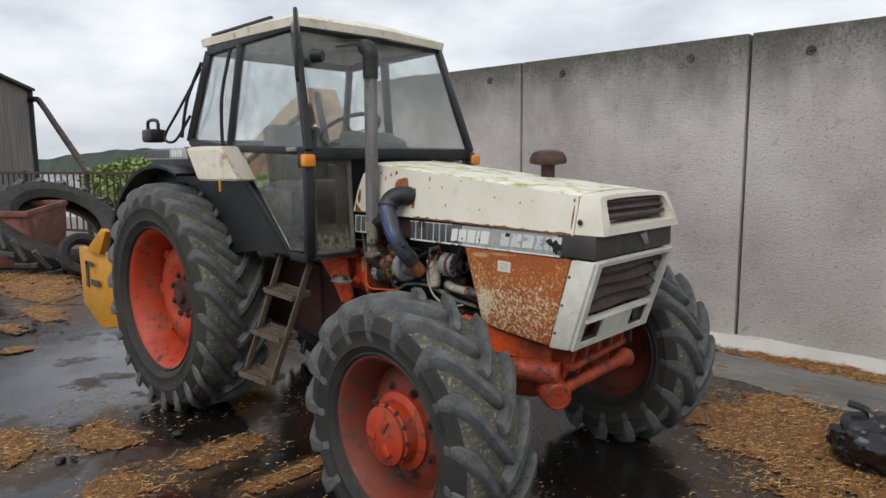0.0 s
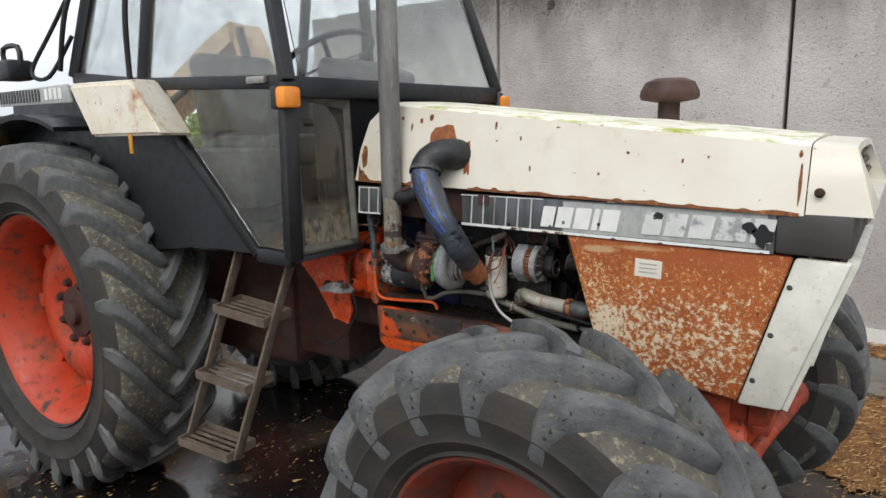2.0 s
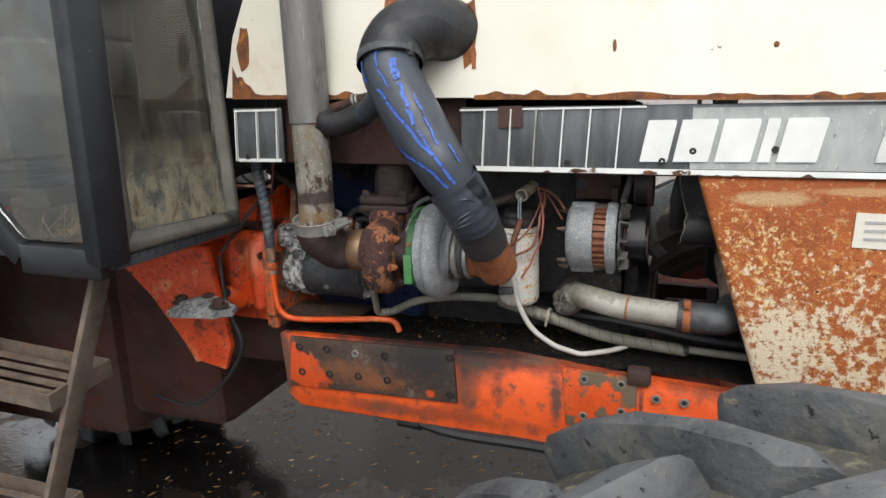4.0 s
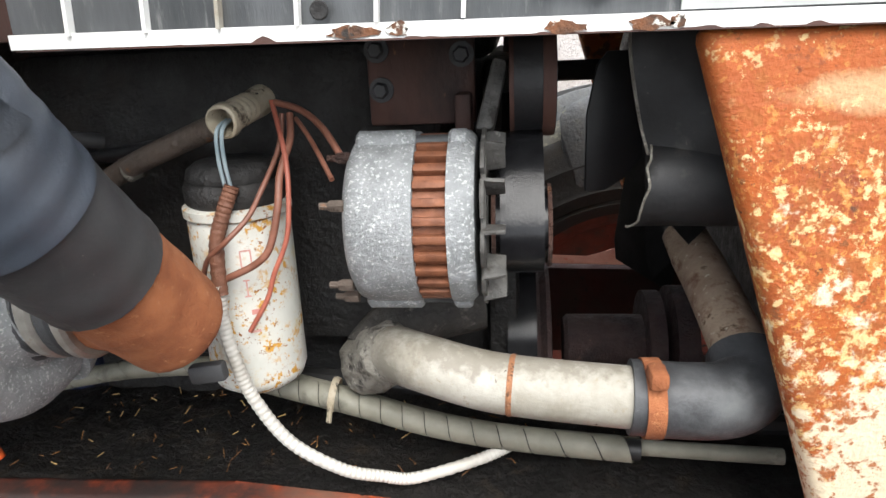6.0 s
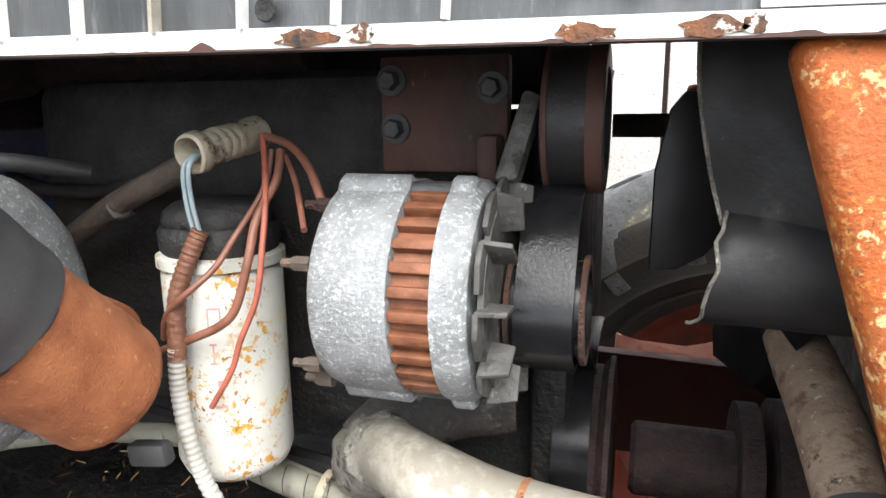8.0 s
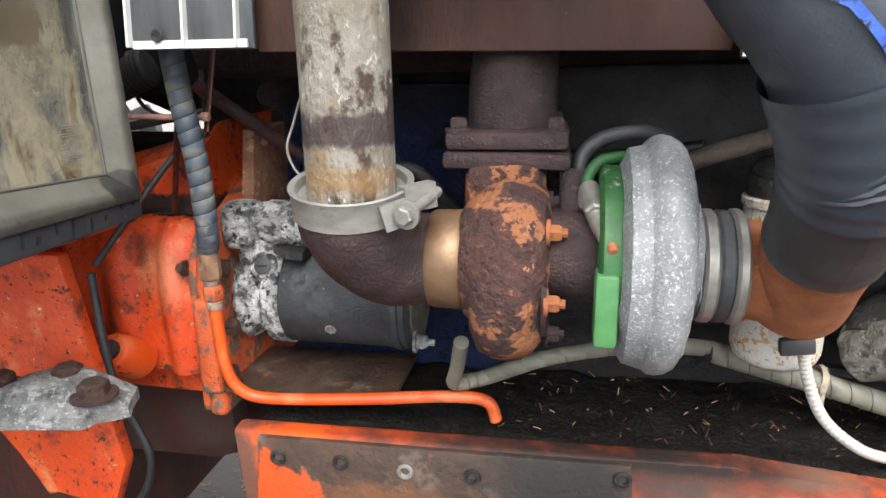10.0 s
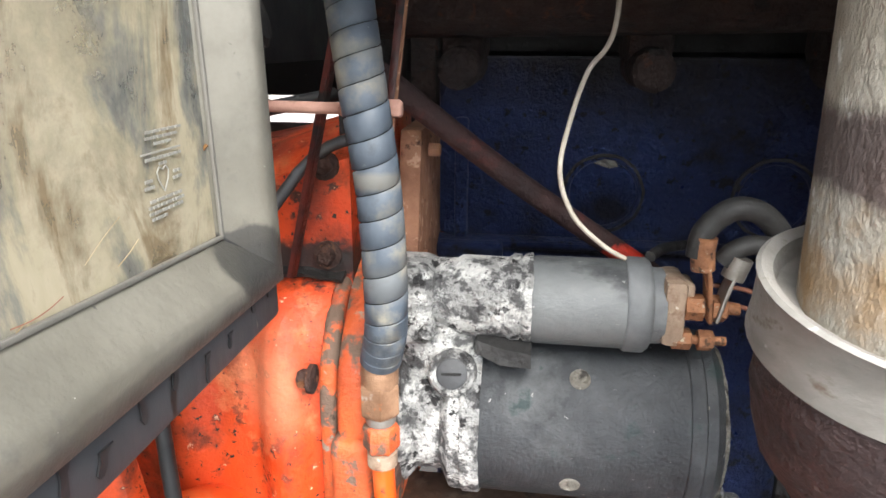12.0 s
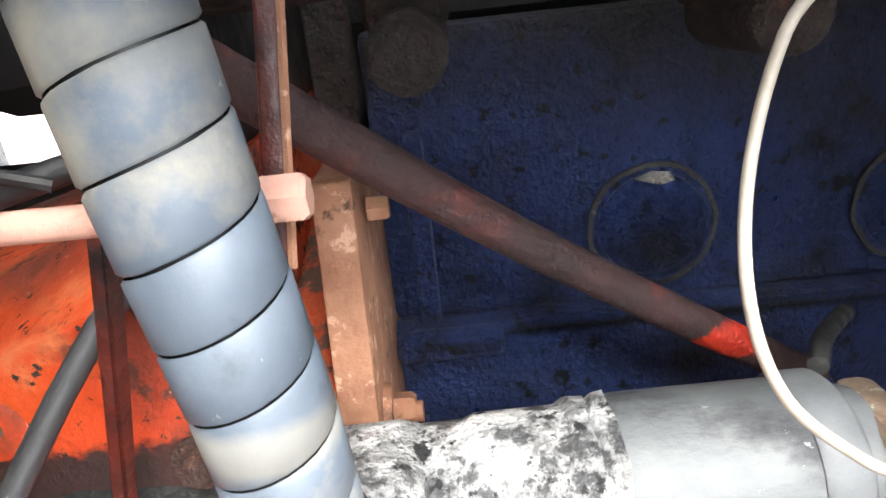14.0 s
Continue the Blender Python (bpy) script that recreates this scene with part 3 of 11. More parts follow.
m_whitehose = mat("white_nylon_hose", [(0.38, 0.355, 0.31), (0.52, 0.5, 0.455)], 30, (0.4, 0.6), 0, 0.05, 300)
m_filter = mat("rust_stained_filter_can", [(0.5, 0.5, 0.45), (0.62, 0.61, 0.56)], 20, (0.35, 0.55), 0, 0.08, 300,
               [((0.55, 0.45, 0.25), 60, 0.56, 0.1, 0.75, None, 24, 0.43), ((0.5, 0.26, 0.04), 150, 0.535, 0.04, 0.85, None, 26, 0.42), ((0.24, 0.1, 0.025), 260, 0.585, 0.03, 0.9, None, 26, 0.42)])
m_plate_worn = mat("worn_brown_plate", [(0.03, 0.02, 0.015), (0.075, 0.042, 0.027)], 22, (0.5, 0.75), 0, 0.25, 160,
                   [((0.13, 0.1, 0.075), 34, 0.55, 0.14, 0.8, None), ((0.28, 0.09, 0.025), 50, 0.6, 0.1, 0.7, None, 9, 0.5), ((0.016, 0.013, 0.012), 60, 0.6, 0.06, 0.7, None)])
smear(m_plate_worn, [((-0.815, -0.31, 0.842), (0.055, 0.05, 0.03), ORANGE, 0.5, 0.95, 45, 1.7, 0.25),
                     ((-0.842, -0.31, 0.885), (0.01, 0.05, 0.03), ORANGE, 0.5, 0.9, 60, 1.8, 0.25),
                     ((-0.655, -0.31, 0.846), (0.07, 0.05, 0.022), (0.24, 0.075, 0.022), 0.65, 0.6, 70, 2.4, 0.6),
                     ((-0.54, -0.31, 0.835), (0.012, 0.05, 0.01), ORANGE, 0.5, 0.85, 60, 1.4, 0.6),
                     ((-0.56, -0.31, 0.9), (0.12, 0.05, 0.05), SOOT, 0.6, 0.8, 25, 1.2, 1.0)])
m_flap = mat("dusty_black_rubber_sheet", [(0.02, 0.02, 0.021), (0.045, 0.045, 0.046)], 14, (0.45, 0.65), 0, 0.1, 160,
             [((0.1, 0.095, 0.085), 26, 0.6, 0.15, 0.8, None), ((0.16, 0.15, 0.13), 190, 0.68, 0.05, 0.8, None)])
m_mottled = mat("mottled_rusty_pipe", [(0.22, 0.15, 0.105), (0.35, 0.265, 0.19)], 40, (0.6, 0.8), 0, 0.3, 300,
                [((0.16, 0.085, 0.052), 70, 0.52, 0.14, 0.85, None), ((0.09, 0.05, 0.022), 40, 0.62, 0.05, 0.9, None), ((0.5, 0.44, 0.35), 160, 0.62, 0.04, 0.7, None)])
m_drive = mat("dusty_brown_steel", [(0.06, 0.045, 0.035), (0.12, 0.09, 0.07)], 30, (0.6, 0.85), 0, 0.4, 200, [((0.2, 0.1, 0.05), 60, 0.6, 0.06, 0.9, None)])
m_spiral = mat("grey_spiral_wrap", [(0.13, 0.125, 0.095), (0.23, 0.22, 0.175)], 24, (0.5, 0.7), 0, 0.1, 300,
               [(GRIME, 18, 0.6, 0.15, 0.8, None)])
m_bluewrap = mat("blue_grey_spiral_wrap", [(0.045, 0.058, 0.076), (0.095, 0.115, 0.14)], 22, (0.5, 0.65), 0, 0.06, 300,
                 [((0.19, 0.175, 0.14), 26, 0.53, 0.14, 0.85, None), ((0.035, 0.042, 0.05), 44, 0.54, 0.14, 0.6, None), ((0.28, 0.28, 0.26), 260, 0.68, 0.04, 0.7, None)])
m_wire_brown = mat("brown_wire", [(0.13, 0.05, 0.03), (0.24, 0.1, 0.065)], 60, (0.4, 0.6), 0, 0.0)
m_wire_red = mat("faded_red_brown_wire", [(0.26, 0.07, 0.045), (0.42, 0.13, 0.085)], 60, (0.4, 0.6), 0, 0.0)
m_sheath = mat("brown_ribbed_sheath", [(0.1, 0.04, 0.022), (0.19, 0.08, 0.045)], 50, (0.5, 0.7), 0, 0.3, 300)
m_wire_black = mat("black_wire", [(0.01, 0.01, 0.01), (0.022, 0.022, 0.022)], 60, (0.4, 0.6), 0, 0.0)
m_wire_white = mat("dirty_white_wire", [(0.26, 0.225, 0.18), (0.42, 0.38, 0.32)], 60, (0.4, 0.6), 0, 0.0)
m_wire_green = mat("grey_green_wire", [(0.2, 0.27, 0.3), (0.3, 0.36, 0.38)], 60, (0.4, 0.6), 0, 0.0)
m_strip = mat("brushed_badge_strip", [(0.075, 0.08, 0.083), (0.15, 0.155, 0.16)], 16, (0.32, 0.46), 0.45, 0.12, 300,
              [((0.2, 0.2, 0.2), 60, 0.6, 0.12, 0.6, None), ((0.34, 0.35, 0.34), 18, 0.68, 0.06, 0.6, None), ((0.05, 0.03, 0.02), 22, 0.68, 0.06, 0.8, None)], stretch=(3, 1, 0.5))
m_strip_pale = mat("faded_silver_badge", [(0.3, 0.31, 0.3), (0.42, 0.43, 0.41)], 18, (0.4, 0.55), 0.1, 0.08, 300,
                   [((0.09, 0.085, 0.08), 40, 0.66, 0.05, 0.7, None), ((0.55, 0.55, 0.53), 70, 0.6, 0.1, 0.6, None)], stretch=(2, 1, 1))
m_letter = mat("white_badge_print", [(0.66, 0.66, 0.63), (0.76, 0.76, 0.73)], 20, (0.4, 0.55), 0, 0.03, 200,
               [((0.3, 0.27, 0.22), 60, 0.68, 0.04, 0.7, None), ((0.3, 0.15, 0.07), 30, 0.72, 0.04, 0.8, None)])
m_letter_dim = mat("worn_white_badge_print", [(0.52, 0.53, 0.51), (0.64, 0.64, 0.62)], 20, (0.4, 0.55), 0, 0.03, 200,
                   [((0.28, 0.29, 0.29), 26, 0.55, 0.08, 0.7, None)])
m_amber = mat("amber_lens", [(0.75, 0.22, 0.02), (0.85, 0.3, 0.03)], 20, (0.15, 0.25), 0, 0.05, 200)
m_yellow = mat("yellow_machine_paint", [(0.46, 0.2, 0.01), (0.56, 0.26, 0.018)], 5, (0.4, 0.6), 0, 0.06, 40,
               [((0.2, 0.11, 0.04), 12, 0.6, 0.15, 0.8, None)])
m_bucket = mat("rusted_red_steel", [(0.13, 0.05, 0.035), (0.22, 0.095, 0.065)], 3, (0.6, 0.85), 0, 0.2, 30,
               [((0.34, 0.24, 0.18), 5, 0.6, 0.15, 0.85, None), (DKRUST, 9, 0.58, 0.1, 0.9, None)])
m_step = mat("muddy_rusty_step", [(0.07, 0.052, 0.038), (0.15, 0.115, 0.085)], 24, (0.7, 0.9), 0, 0.3, 160,
             [(RUST, 40, 0.6, 0.1, 0.9, None)])
m_rail_steel = mat("rusty_rail_steel", [(0.035, 0.025, 0.021), (0.07, 0.048, 0.038)], 4, (0.7, 0.9), 0, 0.15, 60)
m_clad = mat("weathered_grey_cladding", [(0.14, 0.125, 0.105), (0.22, 0.205, 0.18)], 1.2, (0.6, 0.8), 0, 0.1, 20, stretch=(3, 3, 0.4))
m_bag = mat("black_plastic_film", [(0.006, 0.006, 0.007), (0.013, 0.013, 0.015)], 6, (0.15, 0.32), 0, 0.5, 18)
m_leaf = mat("hedge_leaves", [(0.1, 0.17, 0.035), (0.26, 0.34, 0.1)], 3, (0.5, 0.7), 0, 0.0)
m_hill = mat("far_woodland", [(0.03, 0.045, 0.036), (0.055, 0.075, 0.055)], 0.3, (0.8, 0.95), 0, 0.0)
m_muck = mat("trodden_muck_and_straw", [(0.085, 0.036, 0.011), (0.23, 0.1, 0.026)], 11, (0.7, 0.95), 0, 1.0, 90,
             [((0.4, 0.2, 0.055), 110, 0.54, 0.08, 0.85, None), ((0.035, 0.019, 0.01), 26, 0.54, 0.12, 0.8, None)])
m_seat = mat("dusty_grey_vinyl", [(0.11, 0.105, 0.1), (0.2, 0.19, 0.175)], 7, (0.5, 0.7), 0, 0.1, 60)
m_headlamp = mat("headlamp_reflector", [(0.5, 0.5, 0.5), (0.7, 0.7, 0.7)], 12, (0.1, 0.25), 0.9, 0.05, 60)


def glass_mat(name, dirt, thr, tint=(0.9, 0.93, 0.92), fine=7, film=()):
    m = bpy.data.materials.new(name)
    m.use_nodes = True
    nt = m.node_tree
    g = nt.nodes["Principled BSDF"]
    g.inputs["Base Color"].default_value = rgb(tint)
    g.inputs["Transmission Weight"].default_value = 1
    g.inputs["Roughness"].default_value = 0.02
    g.inputs["IOR"].default_value = 1.45
    d = nt.nodes.new("ShaderNodeBsdfDiffuse")
    d.inputs["Color"].default_value = rgb(dirt)
    tc = nt.nodes.new("ShaderNodeTexCoord")
    if film:
        mp = nt.nodes.new("ShaderNodeMapping")
        mp.inputs["Scale"].default_value = (1, 1, 0.45)
        nt.links.new(tc.outputs["Object"], mp.inputs["Vector"])
        coarse = nt.nodes.new("ShaderNodeTexNoise")
        coarse.inputs["Scale"].default_value = 26
        coarse.inputs["Detail"].default_value = 8
        coarse.inputs["Roughness"].default_value = 0.62
        coarse.inputs["Distortion"].default_value = 0.6
        nt.links.new(mp.outputs["Vector"], coarse.inputs["Vector"])
        cr = nt.nodes.new("ShaderNodeValToRGB")
        while len(cr.color_ramp.elements) < len(film):
            cr.color_ramp.elements.new(0.5)
        for el, (pos_, col_) in zip(cr.color_ramp.elements, film):
            el.position = pos_
            el.color = rgb(col_)
        nt.links.new(coarse.outputs["Fac"], cr.inputs["Fac"])
        nt.links.new(cr.outputs["Color"], d.inputs["Color"])
    n = nt.nodes.new("ShaderNodeTexNoise")
    n.inputs["Scale"].default_value = fine
    n.inputs["Detail"].default_value = 9
    n.inputs["Roughness"].default_value = 0.7
    nt.links.new(tc.outputs["Object"], n.inputs["Vector"])
    r = nt.nodes.new("ShaderNodeMapRange")
    r.inputs["From Min"].default_value = thr[0]
    r.inputs["From Max"].default_value = thr[1]
    r.inputs["To Max"].default_value = thr[2]
    r.inputs["To Min"].default_value = thr[3]
    nt.links.new(n.outputs["Fac"], r.inputs["Value"])
    mx = nt.nodes.new("ShaderNodeMixShader")
    cover = r.outputs["Result"]
    if film:
        sep = nt.nodes.new("ShaderNodeSeparateXYZ")
        nt.links.new(tc.outputs["Object"], sep.inputs["Vector"])
        fade = nt.nodes.new("ShaderNodeMapRange")
        fade.inputs["From Min"].default_value = 1.27
        fade.inputs["From Max"].default_value = 1.36
        fade.inputs["To Min"].default_value = 1.0
        fade.inputs["To Max"].default_value = 0.14
        nt.links.new(sep.outputs["Z"], fade.inputs["Value"])
        mul = nt.nodes.new("ShaderNodeMath")
        mul.operation = "MULTIPLY"
        nt.links.new(cover, mul.inputs[0])
        nt.links.new(fade.outputs["Result"], mul.inputs[1])
        cover = mul.outputs["Value"]
    nt.links.new(cover, mx.inputs["Fac"])
    nt.links.new(g.outputs["BSDF"], mx.inputs[1])
    nt.links.new(d.outputs["BSDF"], mx.inputs[2])
    nt.links.new(mx.outputs["Shader"], nt.nodes["Material Output"].inputs["Surface"])
    return m


m_glass = glass_mat("dusty_cab_glass", (0.45, 0.45, 0.42), (0.4, 0.75, 0.22, 0.03))
m_glass_door = glass_mat("dusty_lower_door_glass", (0.18, 0.165, 0.125), (0.46, 0.78, 0.45, 0.04), fine=9)
# tan film stands in for lit straw and dust seen through the pane
m_glass_lit_film = glass_mat("lit_interior_film_glass", (0.3, 0.26, 0.185), (0.34, 0.58, 0.9, 0.35), fine=16,
                          film=((0.36, (0.1, 0.105, 0.1)), (0.44, (0.2, 0.19, 0.155)), (0.5, (0.33, 0.29, 0.2)), (0.56, (0.36, 0.315, 0.225)), (0.63, (0.2, 0.155, 0.095))))


m_ground = mat("wet_dark_concrete", [(0.006, 0.0055, 0.005), (0.017, 0.015, 0.014)], 1.3, (0.03, 0.2), 0, 0.09, 50,
               [((0.035, 0.031, 0.027), 34, 0.62, 0.1, 0.4, None), ((0.035, 0.02, 0.01), 1.4, 0.55, 0.08, 0.7, None), ((0.1, 0.058, 0.022), 40, 0.6, 0.08, 0.9, None, 1.4, 0.53),
                ((0.16, 0.1, 0.045), 150, 0.68, 0.04, 0.9, None, 0.7, 0.45)], detail=9)
m_ground.node_tree.nodes["Principled BSDF"].inputs["IOR"].default_value = 1.6
m_apron = mat("damp_grey_concrete", [(0.1, 0.095, 0.085), (0.2, 0.19, 0.175)], 3, (0.5, 0.8), 0, 0.4, 60,
              [((0.12, 0.075, 0.03), 6, 0.55, 0.12, 0.9, None), ((0.3, 0.18, 0.06), 90, 0.62, 0.06, 0.9, None, 3, 0.5)], detail=9, stretch=(0.5, 1, 1))


def wall_mat():
    """Pitted grey concrete, darkened by damp and moss along its top, with run-off streaks."""
    m = mat("exposed_aggregate_concrete", [(0.33, 0.3, 0.28), (0.43, 0.4, 0.38), (0.52, 0.49, 0.47)], 0.9, (0.75, 0.9), 0, 0.9, 70,
            [((0.56, 0.54, 0.52), 90, 0.58, 0.06, 0.85, None), ((0.12, 0.105, 0.09), 75, 0.6, 0.05, 0.85, None), ((0.2, 0.18, 0.16), 3.5, 0.62, 0.1, 0.85, None), ((0.09, 0.08, 0.07), 24, 0.68, 0.03, 0.9, None)], detail=9, rand=0.08)
    nt = m.node_tree
    bs = nt.nodes["Principled BSDF"]
    src = bs.inputs["Base Color"].links[0].from_socket
    tc = nt.nodes.new("ShaderNodeTexCoord")
    sep = nt.nodes.new("ShaderNodeSeparateXYZ")
    nt.links.new(tc.outputs["Object"], sep.inputs["Vector"])
    for scl, stretch, gain, lo, hi, top, colour in ((1.6, (1, 1, 0.5), 1.6, 2.75, 3.55, 0.85, (0.08, 0.074, 0.062)), (5, (1, 1, 0.16), 2.4, 3.7, 4.4, 0.55, (0.1, 0.09, 0.075)), (7, (1, 1, 1), 1.0, 3.2, 3.4, 0.8, (0.07, 0.075, 0.03)), (38, (1, 1, 0.8), 1.6, 3.3, 3.75, 0.75, (0.05, 0.047, 0.042))):
        mp = nt.nodes.new("ShaderNodeMapping")
        mp.inputs["Scale"].default_value = stretch
        nt.links.new(tc.outputs["Object"], mp.inputs["Vector"])
        n = nt.nodes.new("ShaderNodeTexNoise")
        n.inputs["Scale"].default_value = scl
        n.inputs["Detail"].default_value = 8
        n.inputs["Roughness"].default_value = 0.6
        nt.links.new(mp.outputs["Vector"], n.inputs["Vector"])
        ad = nt.nodes.new("ShaderNodeMath")
        ad.operation = "MULTIPLY_ADD"
        ad.inputs[1].default_value = gain
        nt.links.new(n.outputs["Fac"], ad.inputs[0])
        nt.links.new(sep.outputs["Z"], ad.inputs[2])
        mr = nt.nodes.new("ShaderNodeMapRange")
        mr.inputs["From Min"].default_value = lo
        mr.inputs["From Max"].default_value = hi
        mr.inputs["To Max"].default_value = top
        nt.links.new(ad.outputs["Value"], mr.inputs["Value"])
        mx = nt.nodes.new("ShaderNodeMixRGB")
        nt.links.new(mr.outputs["Result"], mx.inputs["Fac"])
        nt.links.new(src, mx.inputs["Color1"])
        mx.inputs["Color2"].default_value = rgb(colour)
        src = mx.outputs["Color"]
    nt.links.new(src, bs.inputs["Base Color"])
    return m


m_wall = wall_mat()


def straw_mat_colours():
    """Stems that differ one from another, from sodden brown to dry gold."""
    m = bpy.data.materials.new("loose_straw")
    m.use_nodes = True
    nt = m.node_tree
    g = nt.nodes.new("ShaderNodeNewGeometry")
    r = nt.nodes.new("ShaderNodeValToRGB")
    stops = [(0.0, (0.09, 0.04, 0.012)), (0.35, (0.25, 0.12, 0.032)), (0.7, (0.42, 0.225, 0.07)), (1.0, (0.6, 0.42, 0.19))]
    el = r.color_ramp.elements
    while len(el) < 4:
        el.new(0.5)
    for e, (p, c) in zip(el, stops):
        e.position = p
        e.color = rgb(c)
    nt.links.new(g.outputs["Random Per Island"], r.inputs["Fac"])
    nt.links.new(r.outputs["Color"], nt.nodes["Principled BSDF"].inputs["Base Color"])
    nt.nodes["Principled BSDF"].inputs["Roughness"].default_value = 0.7
    return m


m_straw = straw_mat_colours()
m_straw_pale = mat("pale_dusty_straw", [(0.2, 0.14, 0.065), (0.32, 0.25, 0.14)], 60, (0.6, 0.8), 0, 0)
m_hole = mat("shadowed_chipped_concrete", [(0.03, 0.028, 0.025), (0.09, 0.083, 0.073)], 30, (0.8, 0.95), 0, 0.5, 80)
m_footing = mat("pale_concrete_footing", [(0.4, 0.38, 0.35), (0.52, 0.5, 0.47)], 2, (0.7, 0.9), 0, 0.4, 40,
                [((0.15, 0.1, 0.05), 4, 0.6, 0.15, 0.9, None)])


smear(m_win_frame, [((-0.917, -0.366, 1.186), (0.03, 0.02, 0.014), (0.035, 0.034, 0.031), 0.35, 0.85, 60, 0.5, 0.12), ((-0.917, -0.5, 1.178), (0.05, 0.16, 0.004), (0.05, 0.047, 0.04), 0.6, 0.6, 40, 0.9, 0.4)])
smear(m_bluewrap, [((-0.884, -0.315, 1.207), (0.03, 0.03, 0.005), (0.19, 0.175, 0.14), 0.8, 0.55, 90, 0.8, 0.5), ((-0.889, -0.315, 1.262), (0.03, 0.03, 0.005), (0.18, 0.17, 0.14), 0.8, 0.35, 90, 0.9, 0.5), ((-0.884, -0.31, 1.16), (0.03, 0.03, 0.012), (0.17, 0.16, 0.135), 0.8, 0.3, 70, 1.0, 0.5)])

m_elbow = mat("dust_caked_black_rubber", [(0.025, 0.023, 0.021), (0.06, 0.055, 0.048)], 50, (0.6, 0.85), 0, 0.5, 200, [((0.16, 0.15, 0.13), 80, 0.58, 0.08, 0.9, None)])
m_manifold = mat("sooty_brown_manifold", [(0.014, 0.009, 0.009), (0.036, 0.019, 0.015)], 40, (0.7, 0.9), 0, 0.9, 170, [((0.075, 0.03, 0.018), 90, 0.6, 0.06, 0.9, None), ((0.008, 0.007, 0.007), 60, 0.58, 0.06, 0.8, None)])
m_beige = mat("grimy_beige_plastic", [(0.3, 0.255, 0.18), (0.42, 0.37, 0.28)], 50, (0.5, 0.7), 0, 0.2, 300, [((0.08, 0.06, 0.042), 70, 0.56, 0.08, 0.8, None), ((0.03, 0.025, 0.02), 160, 0.62, 0.05, 0.8, None)])
m_fan = mat("grimy_grey_fan_blade", [(0.04, 0.038, 0.035), (0.1, 0.096, 0.088)], 70, (0.5, 0.75), 0.1, 0.3, 300, [((0.22, 0.21, 0.19), 110, 0.62, 0.06, 0.8, None), ((0.03, 0.026, 0.022), 60, 0.58, 0.08, 0.8, None)])
m_mount = mat("orange_paint_worn_to_olive", [(0.52, 0.058, 0.01), (0.68, 0.095, 0.014)], 9, (0.4, 0.6), 0, 0.2, 160,
              [((0.12, 0.085, 0.05), 24, 0.5, 0.03, 0.75, None), ((0.24, 0.15, 0.05), 60, 0.58, 0.05, 0.8, None, 14, 0.5), ((0.05, 0.04, 0.03), 110, 0.62, 0.04, 0.8, None)])
smear(m_plate_worn, [((-0.82, -0.3, 0.855), (0.045, 0.1, 0.035), (0.58, 0.07, 0.012), 0.5, 0.95, 40, 1.4, 0.12),
                     ((-0.715, -0.3, 0.862), (0.1, 0.1, 0.03), (0.17, 0.062, 0.024), 0.75, 0.7, 45, 2.2, 0.6),
                     ((-0.55, -0.3, 0.905), (0.09, 0.1, 0.06), (0.014, 0.013, 0.012), 0.75, 0.85, 25, 0.9, 0.7)])

# ---- mesh tools ----
def V(*a):
    return Vector(a)


def link_mesh(name, bm, material, smooth=40):
    me = bpy.data.meshes.new(name)
    bmesh.ops.recalc_face_normals(bm, faces=bm.faces[:])
    bm.to_mesh(me)
    bm.free()
    for p in me.polygons:
        p.use_smooth = True
    me.set_sharp_from_angle(angle=radians(smooth))
    for mm in (material if isinstance(material, (list, tuple)) else [material]):
        me.materials.append(mm)
    return new(name, me)


def part(name, bm, material, parent, label="", smooth=40):
    ob = link_mesh(name, bm, material, smooth)
    ob.parent = parent
    if label:
        tagged(ob, label)
    return ob


def thing(name, label, category, at=(0, 0, 0), kind="", group=""):
    e = new(name)
    e.empty_display_size = 0.2
    e.matrix_basis = Matrix.Translation(at)
    return tagged(e, label, category, group, kind)


def B():
    return bmesh.new()


def add_box(bm, c, s, bev=0.0, rot=None, seg=2):
    m = Matrix.Translation(c) @ (rot.to_4x4() if rot else Matrix()) @ Matrix.Diagonal((s[0], s[1], s[2], 1))
    r = bmesh.ops.create_cube(bm, size=1, matrix=m)
    if bev:
        es = list({e for v in r["verts"] for e in v.link_edges})
        bmesh.ops.bevel(bm, geom=es, offset=bev, segments=seg, affect="EDGES", profile=0.5)
    return bm


def add_beam(bm, p, q, w, d, bev=0.0, up=(0, 0, 1)):
    """A rectangular bar from p to q, w wide and d deep."""
    p, q = Vector(p), Vector(q)
    z = (q - p).normalized()
    x = Vector(up).cross(z)
    if x.length < 1e-4:
        x = Vector((1, 0, 0))
    x.normalize()
    y = z.cross(x)
    rot = Matrix((x, y, z)).transposed()
    return add_box(bm, (p + q) / 2, (w, d, (q - p).length), bev, rot)


def frame_of(z):
    z = Vector(z).normalized()
    x = z.orthogonal().normalized()
    return x, z.cross(x), z


